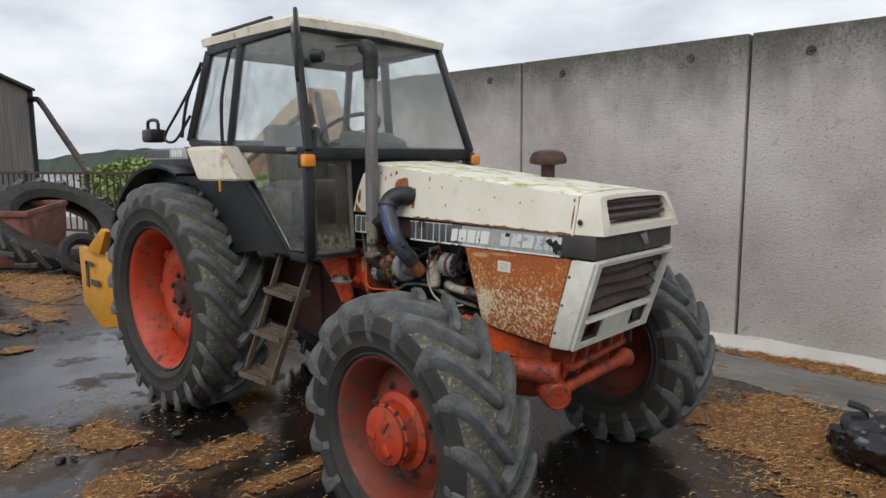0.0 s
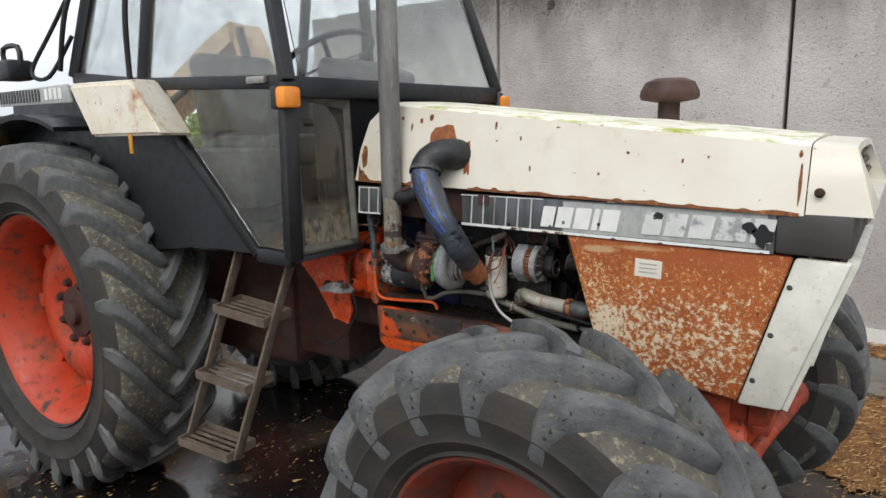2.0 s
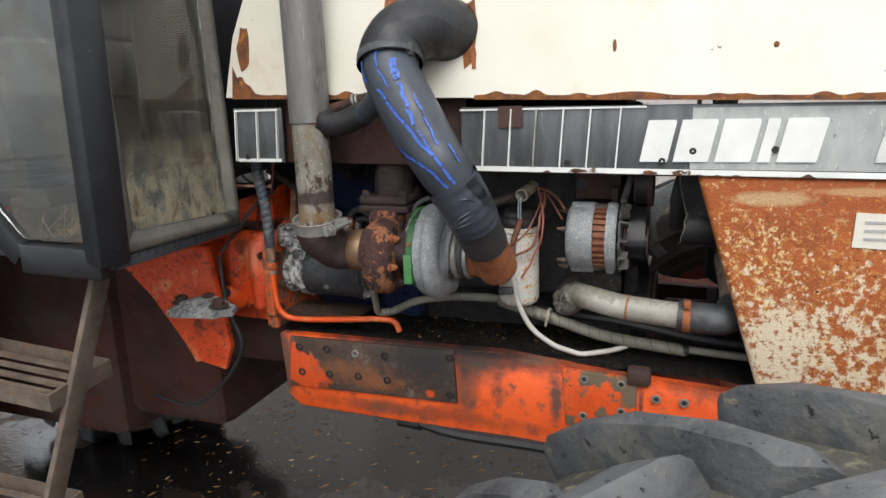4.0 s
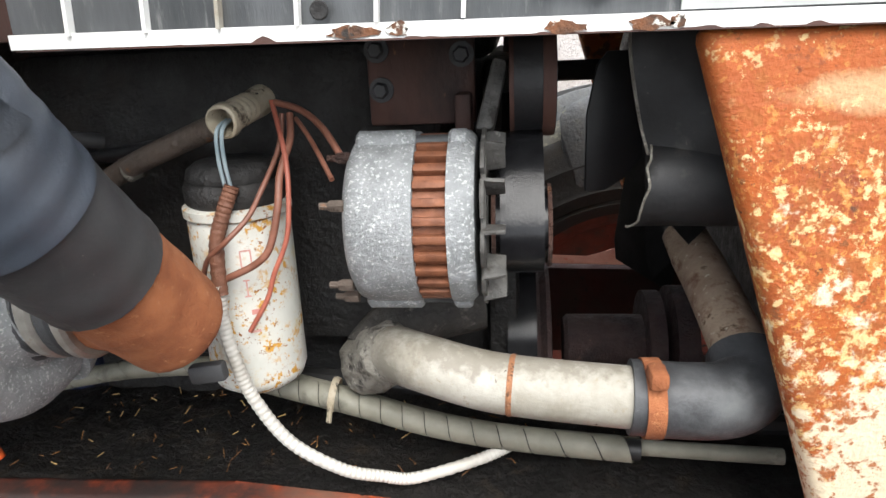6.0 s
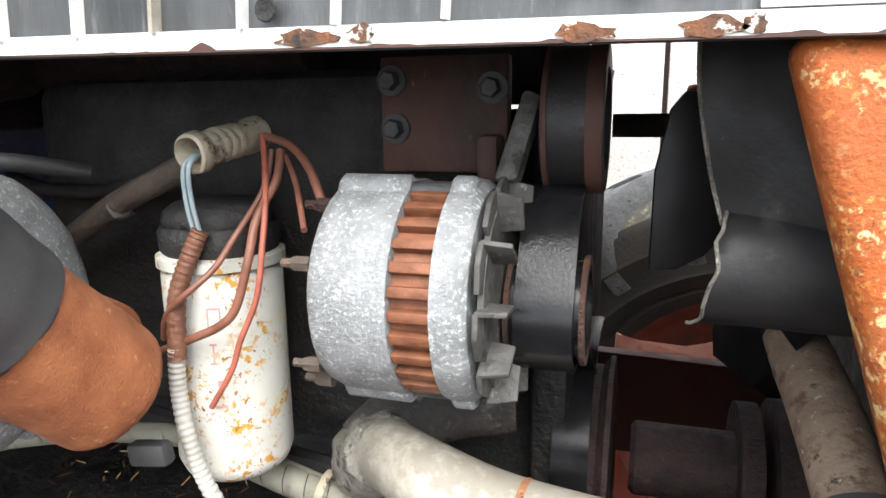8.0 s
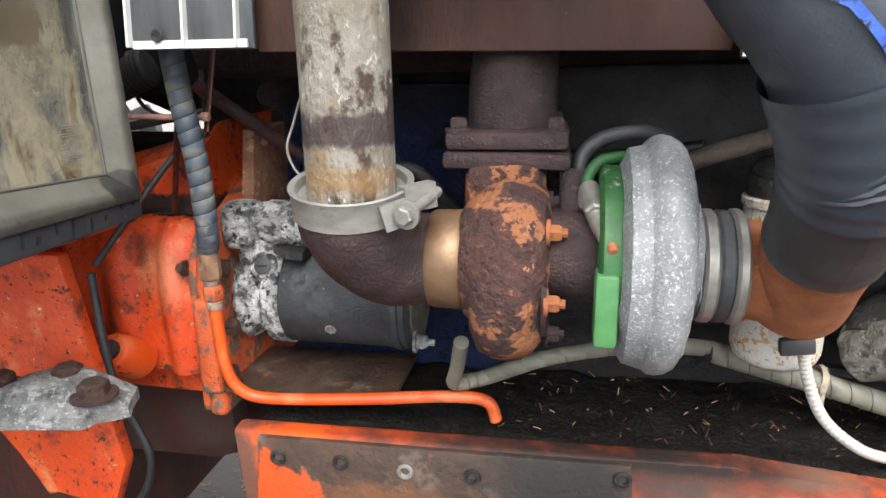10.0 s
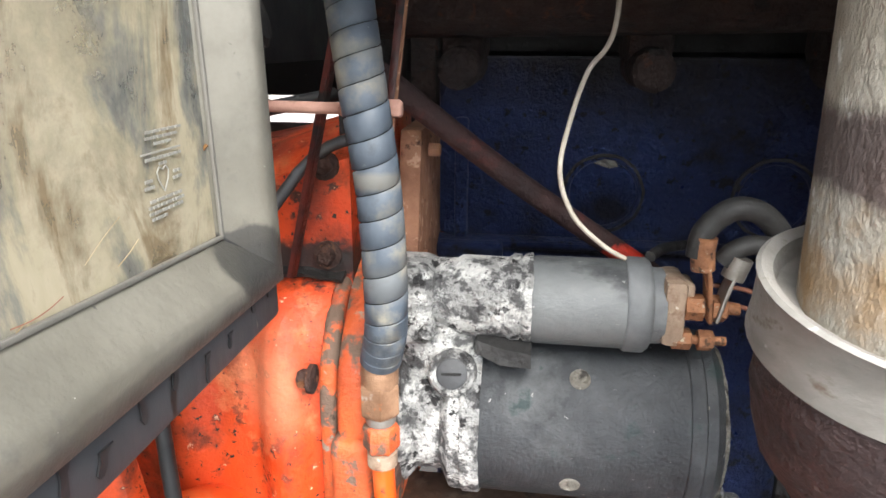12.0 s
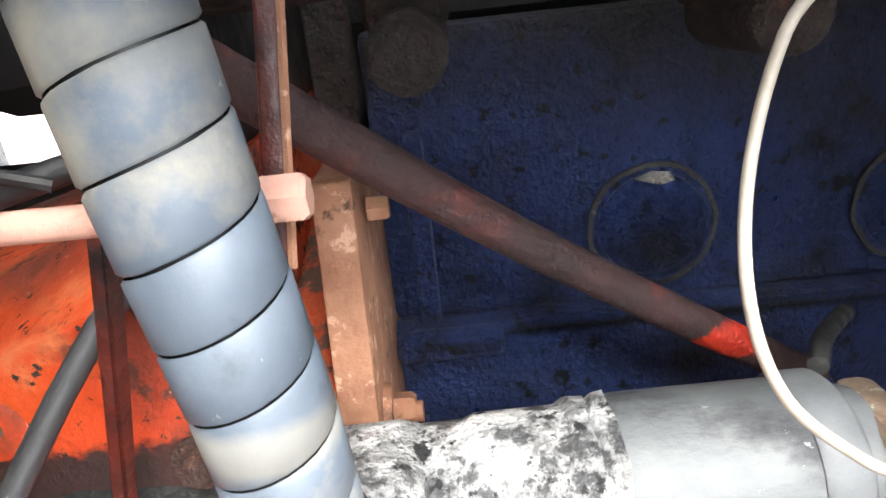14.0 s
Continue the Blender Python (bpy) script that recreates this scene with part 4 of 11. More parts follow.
def add_lathe(bm, origin, axis, prof, seg=32, close=False, start=0.0, arc=2 * math.pi, ref=None):
    """prof: (radius, distance along the axis)."""
    o = Vector(origin)
    x, y, z = frame_of(axis)
    if ref is not None:
        x = (Vector(ref) - z * Vector(ref).dot(z)).normalized()
        y = z.cross(x)
    full = abs(arc - 2 * math.pi) < 1e-6
    n = seg if full else seg + 1
    rings = []
    for r, s in prof:
        if r < 1e-6:
            rings.append([bm.verts.new(o + z * s)])
        else:
            rings.append([bm.verts.new(o + z * s + (x * math.cos(start + arc * i / seg) + y * math.sin(start + arc * i / seg)) * r) for i in range(n)])
    pairs = list(zip(rings, rings[1:]))
    if close:
        pairs.append((rings[-1], rings[0]))
    for a, b in pairs:
        for i in range(seg):
            j = (i + 1) % n
            if len(a) == 1 and len(b) == 1:
                continue
            if len(a) == 1:
                bm.faces.new((a[0], b[i], b[j]))
            elif len(b) == 1:
                bm.faces.new((a[i], b[0], a[j]))
            else:
                bm.faces.new((a[i], b[i], b[j], a[j]))
    return bm


def add_cyl(bm, p, q, r, r2=None, seg=20, bev=0.0):
    p, q = Vector(p), Vector(q)
    r2 = r if r2 is None else r2
    h = (q - p).length
    b = min(bev, h * 0.4, r * 0.5)
    prof = [(0, 0), (r - b, 0), (r, b), (r2, h - b), (r2 - b, h), (0, h)] if b else [(0, 0), (r, 0), (r2, h), (0, h)]
    return add_lathe(bm, p, q - p, prof, seg)


def smooth_path(pts, n=8):
    pts = [Vector(p) for p in pts]
    out = []
    for i in range(len(pts) - 1):
        p0 = pts[max(i - 1, 0)]
        p1, p2 = pts[i], pts[i + 1]
        p3 = pts[min(i + 2, len(pts) - 1)]
        for k in range(n):
            t = k / n
            out.append(0.5 * ((2 * p1) + (p2 - p0) * t + (2 * p0 - 5 * p1 + 4 * p2 - p3) * t * t + (3 * p1 - p0 - 3 * p2 + p3) * t ** 3))
    out.append(pts[-1])
    return out


def add_tube(bm, pts, r, seg=12, n=8, cap=True, radius=None):
    """A round tube along a smooth path; radius(u) scales it along its length."""
    path = smooth_path(pts, n) if n else [Vector(p) for p in pts]
    rings = []
    x = None
    for i, p in enumerate(path):
        t = (path[min(i + 1, len(path) - 1)] - path[max(i - 1, 0)]).normalized()
        if x is None:
            x = t.orthogonal().normalized()
        x = (x - t * x.dot(t)).normalized()
        y = t.cross(x)
        rr = r * (radius(i / (len(path) - 1)) if radius else 1)
        rings.append([bm.verts.new(p + (x * math.cos(a) + y * math.sin(a)) * rr) for a in (2 * math.pi * k / seg for k in range(seg))])
    for a, b in zip(rings, rings[1:]):
        for k in range(seg):
            bm.faces.new((a[k], a[(k + 1) % seg], b[(k + 1) % seg], b[k]))
    if cap:
        bm.faces.new(rings[0])
        bm.faces.new(rings[-1])
    return bm


def add_plate(bm, corners, thick, bev=0.0, seg=2):
    """A flat polygon of the given corners, thickened by half to both sides."""
    cs = [Vector(c) for c in corners]
    nrm = Vector()
    for a, b in zip(cs, cs[1:] + cs[:1]):
        nrm += a.cross(b)
    nrm.normalize()
    top = [bm.verts.new(c + nrm * thick / 2) for c in cs]
    bot = [bm.verts.new(c - nrm * thick / 2) for c in cs]
    fs = [bm.faces.new(top), bm.faces.new(bot[::-1])]
    k = len(cs)
    for i in range(k):
        fs.append(bm.faces.new((top[i], bot[i], bot[(i + 1) % k], top[(i + 1) % k])))
    if bev:
        es = list({e for f in fs for e in f.edges})
        bmesh.ops.bevel(bm, geom=es, offset=bev, segments=seg, affect="EDGES", profile=0.5)
    return bm


def add_ring_frame(bm, outer, inner, depth):
    """A flat frame between two like polygons, depth thick along its normal."""
    o, i = [Vector(c) for c in outer], [Vector(c) for c in inner]
    nrm = (o[1] - o[0]).cross(o[2] - o[0]).normalized() * depth / 2
    k = len(o)
    rows = [[bm.verts.new(c + s * nrm) for c in ring] for ring, s in ((o, 1), (i, 1), (i, -1), (o, -1))]
    for a, b in zip(rows, rows[1:] + rows[:1]):
        for j in range(k):
            bm.faces.new((a[j], b[j], b[(j + 1) % k], a[(j + 1) % k]))
    return bm


def add_loft(bm, sections, cap=True):
    """Skins a row of like polygons."""
    rings = [[bm.verts.new(Vector(c)) for c in s] for s in sections]
    k = len(rings[0])
    for a, b in zip(rings, rings[1:]):
        for j in range(k):
            bm.faces.new((a[j], a[(j + 1) % k], b[(j + 1) % k], b[j]))
    if cap:
        bm.faces.new(rings[0])
        bm.faces.new(rings[-1][::-1])
    return bm


def add_bolt(bm, p, axis, r=0.011, h=0.01, washer=True):
    p, a = Vector(p), Vector(axis).normalized()
    if washer:
        add_lathe(bm, p, a, [(0, 0), (r * 1.5, 0), (r * 1.5, 0.003), (0, 0.003)], 14)
    add_lathe(bm, p + a * 0.002, a, [(0, 0), (r, 0), (r, h * 0.8), (r * 0.8, h), (0, h)], 6)
    return bm


def jitter(bm, amount, scale, seed=0.0):
    for v in bm.verts:
        v.co += noise.noise_vector(v.co * scale + Vector((seed, seed, seed))) * amount
    return bm


# ---- setting: yard, wall, distance ----
def ground_sheet():
    bm = B()
    nx, ny = 150, 120
    x0, x1, y0, y1 = -14.0, 6.0, -8.0, 6.0
    grid = []
    for i in range(nx + 1):
        row = []
        for j in range(ny + 1):
            x, y = x0 + (x1 - x0) * i / nx, y0 + (y1 - y0) * j / ny
            z = 0.012 * noise.noise(Vector((x * 0.7, y * 0.7, 0))) + 0.004 * noise.noise(Vector((x * 5, y * 5, 3)))
            edge = min(i, nx - i, j, ny - j)
            row.append(bm.verts.new((x, y, (z - 0.006) * min(1, edge / 6))))
        grid.append(row)
    for i in range(nx):
        for j in range(ny):
            bm.faces.new((grid[i][j], grid[i + 1][j], grid[i + 1][j + 1], grid[i][j + 1]))
    far = [bm.verts.new(c) for c in ((-900, -900, 0), (900, -900, 0), (900, 900, 0), (-900, 900, 0))]
    sides = [[grid[i][0] for i in range(nx + 1)], [grid[nx][j] for j in range(ny + 1)],
             [grid[i][ny] for i in range(nx, -1, -1)], [grid[0][j] for j in range(ny, -1, -1)]]
    for k, s in enumerate(sides):
        bm.faces.new([far[k]] + s + [far[(k + 1) % 4]])
    return link_mesh("ground", bm, m_ground)


tagged(ground_sheet(), "wet dark concrete farmyard with trodden straw and muck", "ground", kind="structure")

WALL_Y, WALL_H = 3.42, 2.78
wall = thing("wall_north", "tall grey precast concrete panel wall with damp stained top", "wall", (0, WALL_Y, 0), "structure")


def wall_panel(x0, x1, holes):
    w = x1 - x0
    bm = B()
    add_box(bm, ((x0 + x1) / 2, WALL_Y + 0.09, WALL_H / 2 + 0.02), (w - 0.028, 0.18, WALL_H - 0.04), 0.012)
    ob = part("wall_panel", bm, m_wall, wall)
    ob.matrix_parent_inverse = Matrix.Translation((0, -WALL_Y, 0))
    bh = B()
    for hx, hz in holes:
        add_lathe(bh, (hx, WALL_Y - 0.003, hz), (0, 1, 0), [(0.026, 0), (0.022, 0.002), (0.018, 0.012), (0, 0.012)], 14)
        jitter(bh, 0.006, 30)
    if holes:
        oh = part("lifting_hole", bh, m_engine, wall)
        oh.matrix_parent_inverse = Matrix.Translation((0, -WALL_Y, 0))


PANEL = 2.455
for k in range(-2, 4):
    a = -0.035 + PANEL * k
    wall_panel(a, a + PANEL, [(a + 0.5, 2.55), (a + PANEL - 0.62, 2.56)])
bm = B()
add_box(bm, (-0.035 + PANEL, WALL_Y + 0.14, WALL_H / 2), (PANEL * 6, 0.06, WALL_H - 0.1))
ob = part("backing_post", bm, m_rail_steel, wall)
ob.matrix_parent_inverse = Matrix.Translation((0, -WALL_Y, 0))
bm = B()
n = 60
secs = []
for i in range(n + 1):
    x = -4.95 + 14.7 * i / n
    d = 0.16 + 0.05 * noise.noise(Vector((x * 1.3, 0, 0)))
    hgt = 0.085 + 0.03 * noise.noise(Vector((x * 2.1, 5, 0)))
    secs.append([(x, WALL_Y + 0.02, -0.02), (x, WALL_Y + 0.02, hgt), (x, WALL_Y - d * 0.5, hgt * 0.9), (x, WALL_Y - d, 0.02), (x, WALL_Y - d - 0.03, -0.02)])
add_loft(bm, secs)
ob = part("footing", bm, m_footing, wall, "pale poured concrete footing")
ob.matrix_parent_inverse = Matrix.Translation((0, -WALL_Y, 0))
# lifting holes near the top of the panels
for x, z, r in ((-0.56, 2.62, 0.028), (0.45, 2.58, 0.028), (-1.95, 2.61, 0.028), (-2.94, 2.62, 0.028)):
    bm = B()
    add_lathe(bm, (x, WALL_Y - 0.004, z), (0, -1, 0), [(r * 1.5, -0.002), (r * 1.3, 0.002), (r, 0.001), (r * 0.9, -0.002), (0, -0.003)], 18)
    jitter(bm, r * 0.25, 30)
    ob = part("lifting_hole", bm, m_hole, wall, "dark lifting hole with chipped rim")
    ob.matrix_parent_inverse = Matrix.Translation((0, -WALL_Y, 0))


def patch_height(patches, x, y, seed):
    """How far a place lies inside the nearest patch: 1 in its middle, 0 at its ragged edge."""
    best = -1.0
    rag = 0.5 * noise.noise(Vector((x * 3.1, y * 3.1, seed))) + 0.3 * noise.noise(Vector((x * 9, y * 9, seed))) + 0.2 * noise.noise(Vector((x * 26, y * 26, seed)))
    for px, py, rx, ry in patches:
        d = math.hypot((x - px) / rx, (y - py) / ry)
        best = max(best, 1 - d)
    return best + rag * 0.95


def straw_patches(name, label, patches, seed, cell, height, density, stem=0.06):
    """Ragged low mats of muck with loose stems on and round them."""
    rnd = random.Random(seed)
    vs, fs, mi = [], [], []
    done = set()
    index = {}

    def vert(i, j, f):
        if (i, j) not in index:
            x, y = i * cell, j * cell
            k = noise.noise(Vector((x * 17, y * 17, seed)))
            index[(i, j)] = len(vs)
            vs.append((x + cell * 0.3 * k, y + cell * 0.3 * noise.noise(Vector((x * 19, y * 19, seed + 5))), -0.004 + height * min(1, max(0, f)) * (0.7 + 0.6 * k) + 0.008))
        return index[(i, j)]

    for px, py, rx, ry in patches:
        for i in range(int((px - rx * 1.5) / cell), int((px + rx * 1.5) / cell)):
            for j in range(int((py - ry * 1.5) / cell), int((py + ry * 1.5) / cell)):
                if (i, j) in done:
                    continue
                done.add((i, j))
                f = patch_height(patches, (i + 0.5) * cell, (j + 0.5) * cell, seed)
                if f > 0.2:
                    hs = [patch_height(patches, a * cell, b * cell, seed) for a, b in ((i, j), (i + 1, j), (i + 1, j + 1), (i, j + 1))]
                    fs.append(tuple(vert(a, b, q) for (a, b), q in zip(((i, j), (i + 1, j), (i + 1, j + 1), (i, j + 1)), hs)))
                    mi.append(0)
    for px, py, rx, ry in patches:
        for _ in range(int(density * rx * ry * 4)):
            x, y = px + rnd.uniform(-1.4, 1.4) * rx, py + rnd.uniform(-1.4, 1.4) * ry
            f = patch_height(patches, x, y, seed)
            if f + rnd.uniform(-0.15, 0.5) < 0.12:
                continue
            z = 0.006 + height * min(1, max(0, f)) * 0.9 + rnd.uniform(0, 0.006)
            t, ln, w = rnd.uniform(0, math.pi), stem * rnd.uniform(0.25, 1.2) * rnd.uniform(0.5, 1), rnd.uniform(0.0007, 0.0017)
            dx, dy, tz = math.cos(t) * ln / 2, math.sin(t) * ln / 2, rnd.uniform(-0.004, 0.012)
            nx_, ny_ = -math.sin(t) * w, math.cos(t) * w
            k = len(vs)
            vs += [(x - dx, y - dy, z), (x + dx, y + dy, z + tz), (x + nx_, y + ny_, z + tz / 2 + w * 1.4), (x - nx_, y - ny_, z + tz / 2 - 0.001)]
            fs += [(k, k + 1, k + 2), (k, k + 3, k + 1), (k, k + 2, k + 3), (k + 1, k + 3, k + 2)]
            mi += [1, 1, 1, 1]
    me = bpy.data.meshes.new(name)
    me.from_pydata(vs, [], fs)
    me.materials.append(m_muck)
    me.materials.append(m_straw)
    me.polygons.foreach_set("material_index", mi)
    return tagged(new(name, me), label, "straw", kind="stuff")


# brown juice and crumbs soaked into the concrete round the straw
smear(m_ground, [((x, y, 0), (rx * 1.25, ry * 1.35, 1), (0.06, 0.032, 0.014), 0.75, 0.85, 4.5, 1.7, 0.7) for x, y, rx, ry in
                 ((-2.42, -1.78, 0.5, 0.3), (-2.2, -1.34, 0.4, 0.22), (-1.43, -1.2, 0.3, 0.5), (-0.9, -0.85, 0.15, 0.36), (-2.4, -2.3, 0.7, 0.3), (1.3, 1.5, 1.1, 0.8), (2.4, 1.6, 1.1, 1.0), (1.6, 0.5, 0.7, 0.6), (-7.0, -0.2, 2.2, 0.5))])
straw_patches("straw_bank", "brown trampled straw banked along foot of wall", [(-1.0, 3.12, 1.4, 0.16), (0.7, 3.08, 1.2, 0.2), (2.2, 3.05, 1.2, 0.22), (3.6, 3.0, 0.9, 0.25)], 1, 0.03, 0.05, 2600)
straw_patches("straw_litter", "thick golden-brown straw litter trodden over concrete", [(0.95, 1.55, 0.75, 0.62), (1.7, 1.3, 0.8, 0.75), (2.6, 1.7, 1.0, 0.9), (1.6, 0.55, 0.6, 0.5), (0.7, 2.0, 0.35, 0.16)], 2, 0.03, 0.022, 3200)
straw_patches("straw_patch", "sodden brown straw patches trodden into dark concrete", [(-2.42, -1.78, 0.34, 0.22), (-2.2, -1.34, 0.3, 0.17), (-1.45, -1.0, 0.15, 0.36), (-1.4, -1.55, 0.26, 0.24), (-0.9, -0.85, 0.1, 0.3), (-2.9, -2.2, 0.3, 0.25), (-4.87, -1.13, 0.14, 0.16), (-1.9, -2.3, 0.4, 0.25)], 3, 0.022, 0.016, 4200, 0.07)
straw_patches("straw_scatter", "brown straw and dung scattered over wet yard", [(-7.9, 0.0, 1.3, 0.45), (-6.4, -0.45, 0.7, 0.22), (-9.0, 0.2, 1.2, 0.5), (-5.7, -0.9, 0.35, 0.12), (-10.5, -0.9, 1.2, 0.5)], 4, 0.04, 0.02, 900, 0.1)


def straw_chaff(name, x0, x1, y0, y1, count, seed, label):
    """Single stems strewn thinly over wet ground."""
    rnd = random.Random(seed)
    vs, fs = [], []
    for _ in range(count):
        x, y = rnd.uniform(x0, x1), rnd.uniform(y0, y1)
        if noise.noise(Vector((x * 1.5, y * 1.5, seed))) + rnd.uniform(-0.4, 0.4) < 0:
            continue
        t, ln, w = rnd.uniform(0, math.pi), rnd.uniform(0.006, 0.05) * rnd.uniform(0.5, 1.2), rnd.uniform(0.0007, 0.0015)
        dx, dy = math.cos(t) * ln / 2, math.sin(t) * ln / 2
        nx_, ny_ = -math.sin(t) * w, math.cos(t) * w
        k = len(vs)
        vs += [(x - dx, y - dy, 0.008), (x + dx, y + dy, 0.01), (x + nx_, y + ny_, 0.011), (x - nx_, y - ny_, 0.006)]
        fs += [(k, k + 1, k + 2), (k, k + 3, k + 1), (k, k + 2, k + 3), (k + 1, k + 3, k + 2)]
    me = bpy.data.meshes.new(name)
    me.from_pydata(vs, [], fs)
    me.materials.append(m_straw)
    return tagged(new(name, me), label, "straw", kind="stuff")


straw_chaff("chaff", -3.2, 1.2, -2.6, 2.6, 9000, 8, "fine chaff strewn over wet ground round tractor")


def clods(at, count, seed):
    """Lumps of dung, each a dented ball pressed flat."""
    rnd = random.Random(seed)
    for _ in range(count):
        bm = B()
        bmesh.ops.create_icosphere(bm, subdivisions=2, radius=1)
        r = rnd.uniform(0.012, 0.035)
        jitter(bm, 0.5, 1.3, rnd.random() * 9)
        for v in bm.verts:
            v.co = Vector((v.co.x * r * 1.3, v.co.y * r, max(-0.3, v.co.z) * r * 0.6))
        ob = link_mesh("dung_clod", bm, m_engine, 60)
        x, y = at[0] + rnd.uniform(-1, 1) * at[2], at[1] + rnd.uniform(-1, 1) * at[3]
        ob.matrix_basis = pose(x, y, 0.008, 0, 0, rnd.uniform(0, 360))
        tagged(ob, "small dark lump of dung on wet concrete", "dung", "dung lumps")


clods((-2.2, -1.3, 0.35, 0.35), 9, 1)
clods((-5.6, -0.75, 0.6, 0.3), 9, 2)
bm = B()
secs = []
for i in range(61):
    x = -3.0 + 7.5 * i / 60
    a, b = 2.3 + 0.12 * noise.noise(Vector((x * 1.5, 0, 0))) + 0.03 * noise.noise(Vector((x * 9, 0, 0))), 2.98
    secs.append([(x, a - 0.03, -0.03), (x, a, 0.008), (x, (a + b) / 2, 0.014), (x, b, 0.014), (x, b + 0.03, -0.03)])
add_loft(bm, secs)
tagged(link_mesh("pavement", bm, m_apron), "pale damp concrete strip in front of wall", "concrete strip", kind="structure")


def rubbish_bag(at):
    bm = B()
    bmesh.ops.create_icosphere(bm, subdivisions=5, radius=1)
    for v in bm.verts:
        p = v.co.copy()
        f = 1 + 0.22 * noise.noise(p * 1.6) + 0.1 * noise.noise(p * 4.2) + 0.06 * abs(noise.noise(p * 9))
        v.co = Vector((p.x * 0.34 * f, p.y * 0.26 * f, max(-0.02, (p.z * 0.17 + 0.13) * f)))
    for k in range(3):
        a = 2.2 * k
        add_tube(bm, [(0.2 * math.cos(a), 0.15 * math.sin(a), 0.2), (0.25 * math.cos(a), 0.2 * math.sin(a), 0.27), (0.33 * math.cos(a + 0.2), 0.25 * math.sin(a + 0.2), 0.3)], 0.02, 6, 4)
    ob = link_mesh("rubbish_bag", bm, m_bag, 25)
    ob.matrix_basis = pose(*at, 0, 0, 25)
    return tagged(ob, "crumpled shiny black plastic sheet lying on straw", "plastic sheet")


rubbish_bag((1.56, 1.4, 0.0))


def bar_fence():
    f = thing("metal_fence", "rusty vertical-bar cattle fence with flat top rail", "fence", (-13.4, 4.0, 0))
    inv = Matrix.Translation((13.4, -4.0, 0))
    p, q = Vector((-20.5, 0.05, 0)), Vector((-8.6, 3.55, 0))
    for name, z, w in (("top_rail", 1.5, 0.09), ("middle_rail", 0.8, 0.07), ("bottom_rail", 0.3, 0.06)):
        part(name, add_beam(B(), p + V(0, 0, z), q + V(0, 0, z), w, 0.05), m_rail_steel, f).matrix_parent_inverse = inv
    count = 62
    bar = None
    for i in range(count):
        c = p.lerp(q, i / (count - 1))
        thick = 0.09 if i % 10 == 0 else 0.022
        if i % 10 == 0:
            part("post", add_beam(B(), c, c + V(0, 0, 1.55), thick, thick, 0.004), m_rail_steel, f).matrix_parent_inverse = inv
        else:
            part("bar", add_cyl(B(), c + V(0, 0, 0.28), c + V(0, 0, 1.5), 0.019, None, 6), m_rail_steel, f).matrix_parent_inverse = inv
    bm = B()
    add_beam(bm, p + V(-0.2, 0.5, 0.25), q + V(-0.2, 0.5, 0.25), 0.2, 0.55, 0.02)
    low = link_mesh("low_wall", bm, m_footing)
    tagged(low, "low weathered concrete kerb wall behind fence", "low wall", kind="structure")


bar_fence()


def loader_bucket():
    """A rusty loader bucket: curved shell with end plates and a rolled rim."""
    th = thing("loader_bucket", "rusty red steel loader bucket lying on yard", "bucket", (-11.2, 0.55, 0))
    inv = Matrix.Translation((11.2, -0.55, 0))
    a = Vector((-9.41, 0.31, 0))
    along = Vector((-0.73, -0.68, 0)).normalized()
    depth = Vector((-0.68, 0.73, 0))
    prof = [(0.0, 0.94), (0.02, 0.6), (0.07, 0.3), (0.2, 0.09), (0.42, 0.02), (0.7, 0.06), (0.92, 0.3), (1.02, 0.65), (1.05, 1.05)]
    bm = B()
    rows = []
    for s in (0.0, 2.6):
        rows.append([a + along * s + depth * d + V(0, 0, z) for d, z in prof] + [a + along * s + depth * (d * 0.97 + 0.02) + V(0, 0, z + 0.02) for d, z in prof[::-1]])
    add_loft(bm, rows)
    part("shell", bm, m_bucket, th).matrix_parent_inverse = inv
    for s in (0.0, 2.6):
        bm = B()
        add_plate(bm, [a + along * s + depth * d + V(0, 0, z) for d, z in prof], 0.03)
        part("end_plate", bm, m_bucket, th).matrix_parent_inverse = inv
    for d, z in ((0.0, 0.94), (1.05, 1.05)):
        bm = B()
        add_beam(bm, a + along * -0.03 + depth * d + V(0, 0, z), a + along * 2.63 + depth * d + V(0, 0, z), 0.07, 0.09, 0.01)
        part("rim_bar", bm, m_bucket, th).matrix_parent_inverse = inv
    bm = B()
    add_beam(bm, a + V(0, 0, 0.94), a + depth * 1.05 + V(0, 0, 1.05), 0.06, 0.09, 0.01)
    part("side_bar", bm, m_bucket, th).matrix_parent_inverse = inv


loader_bucket()


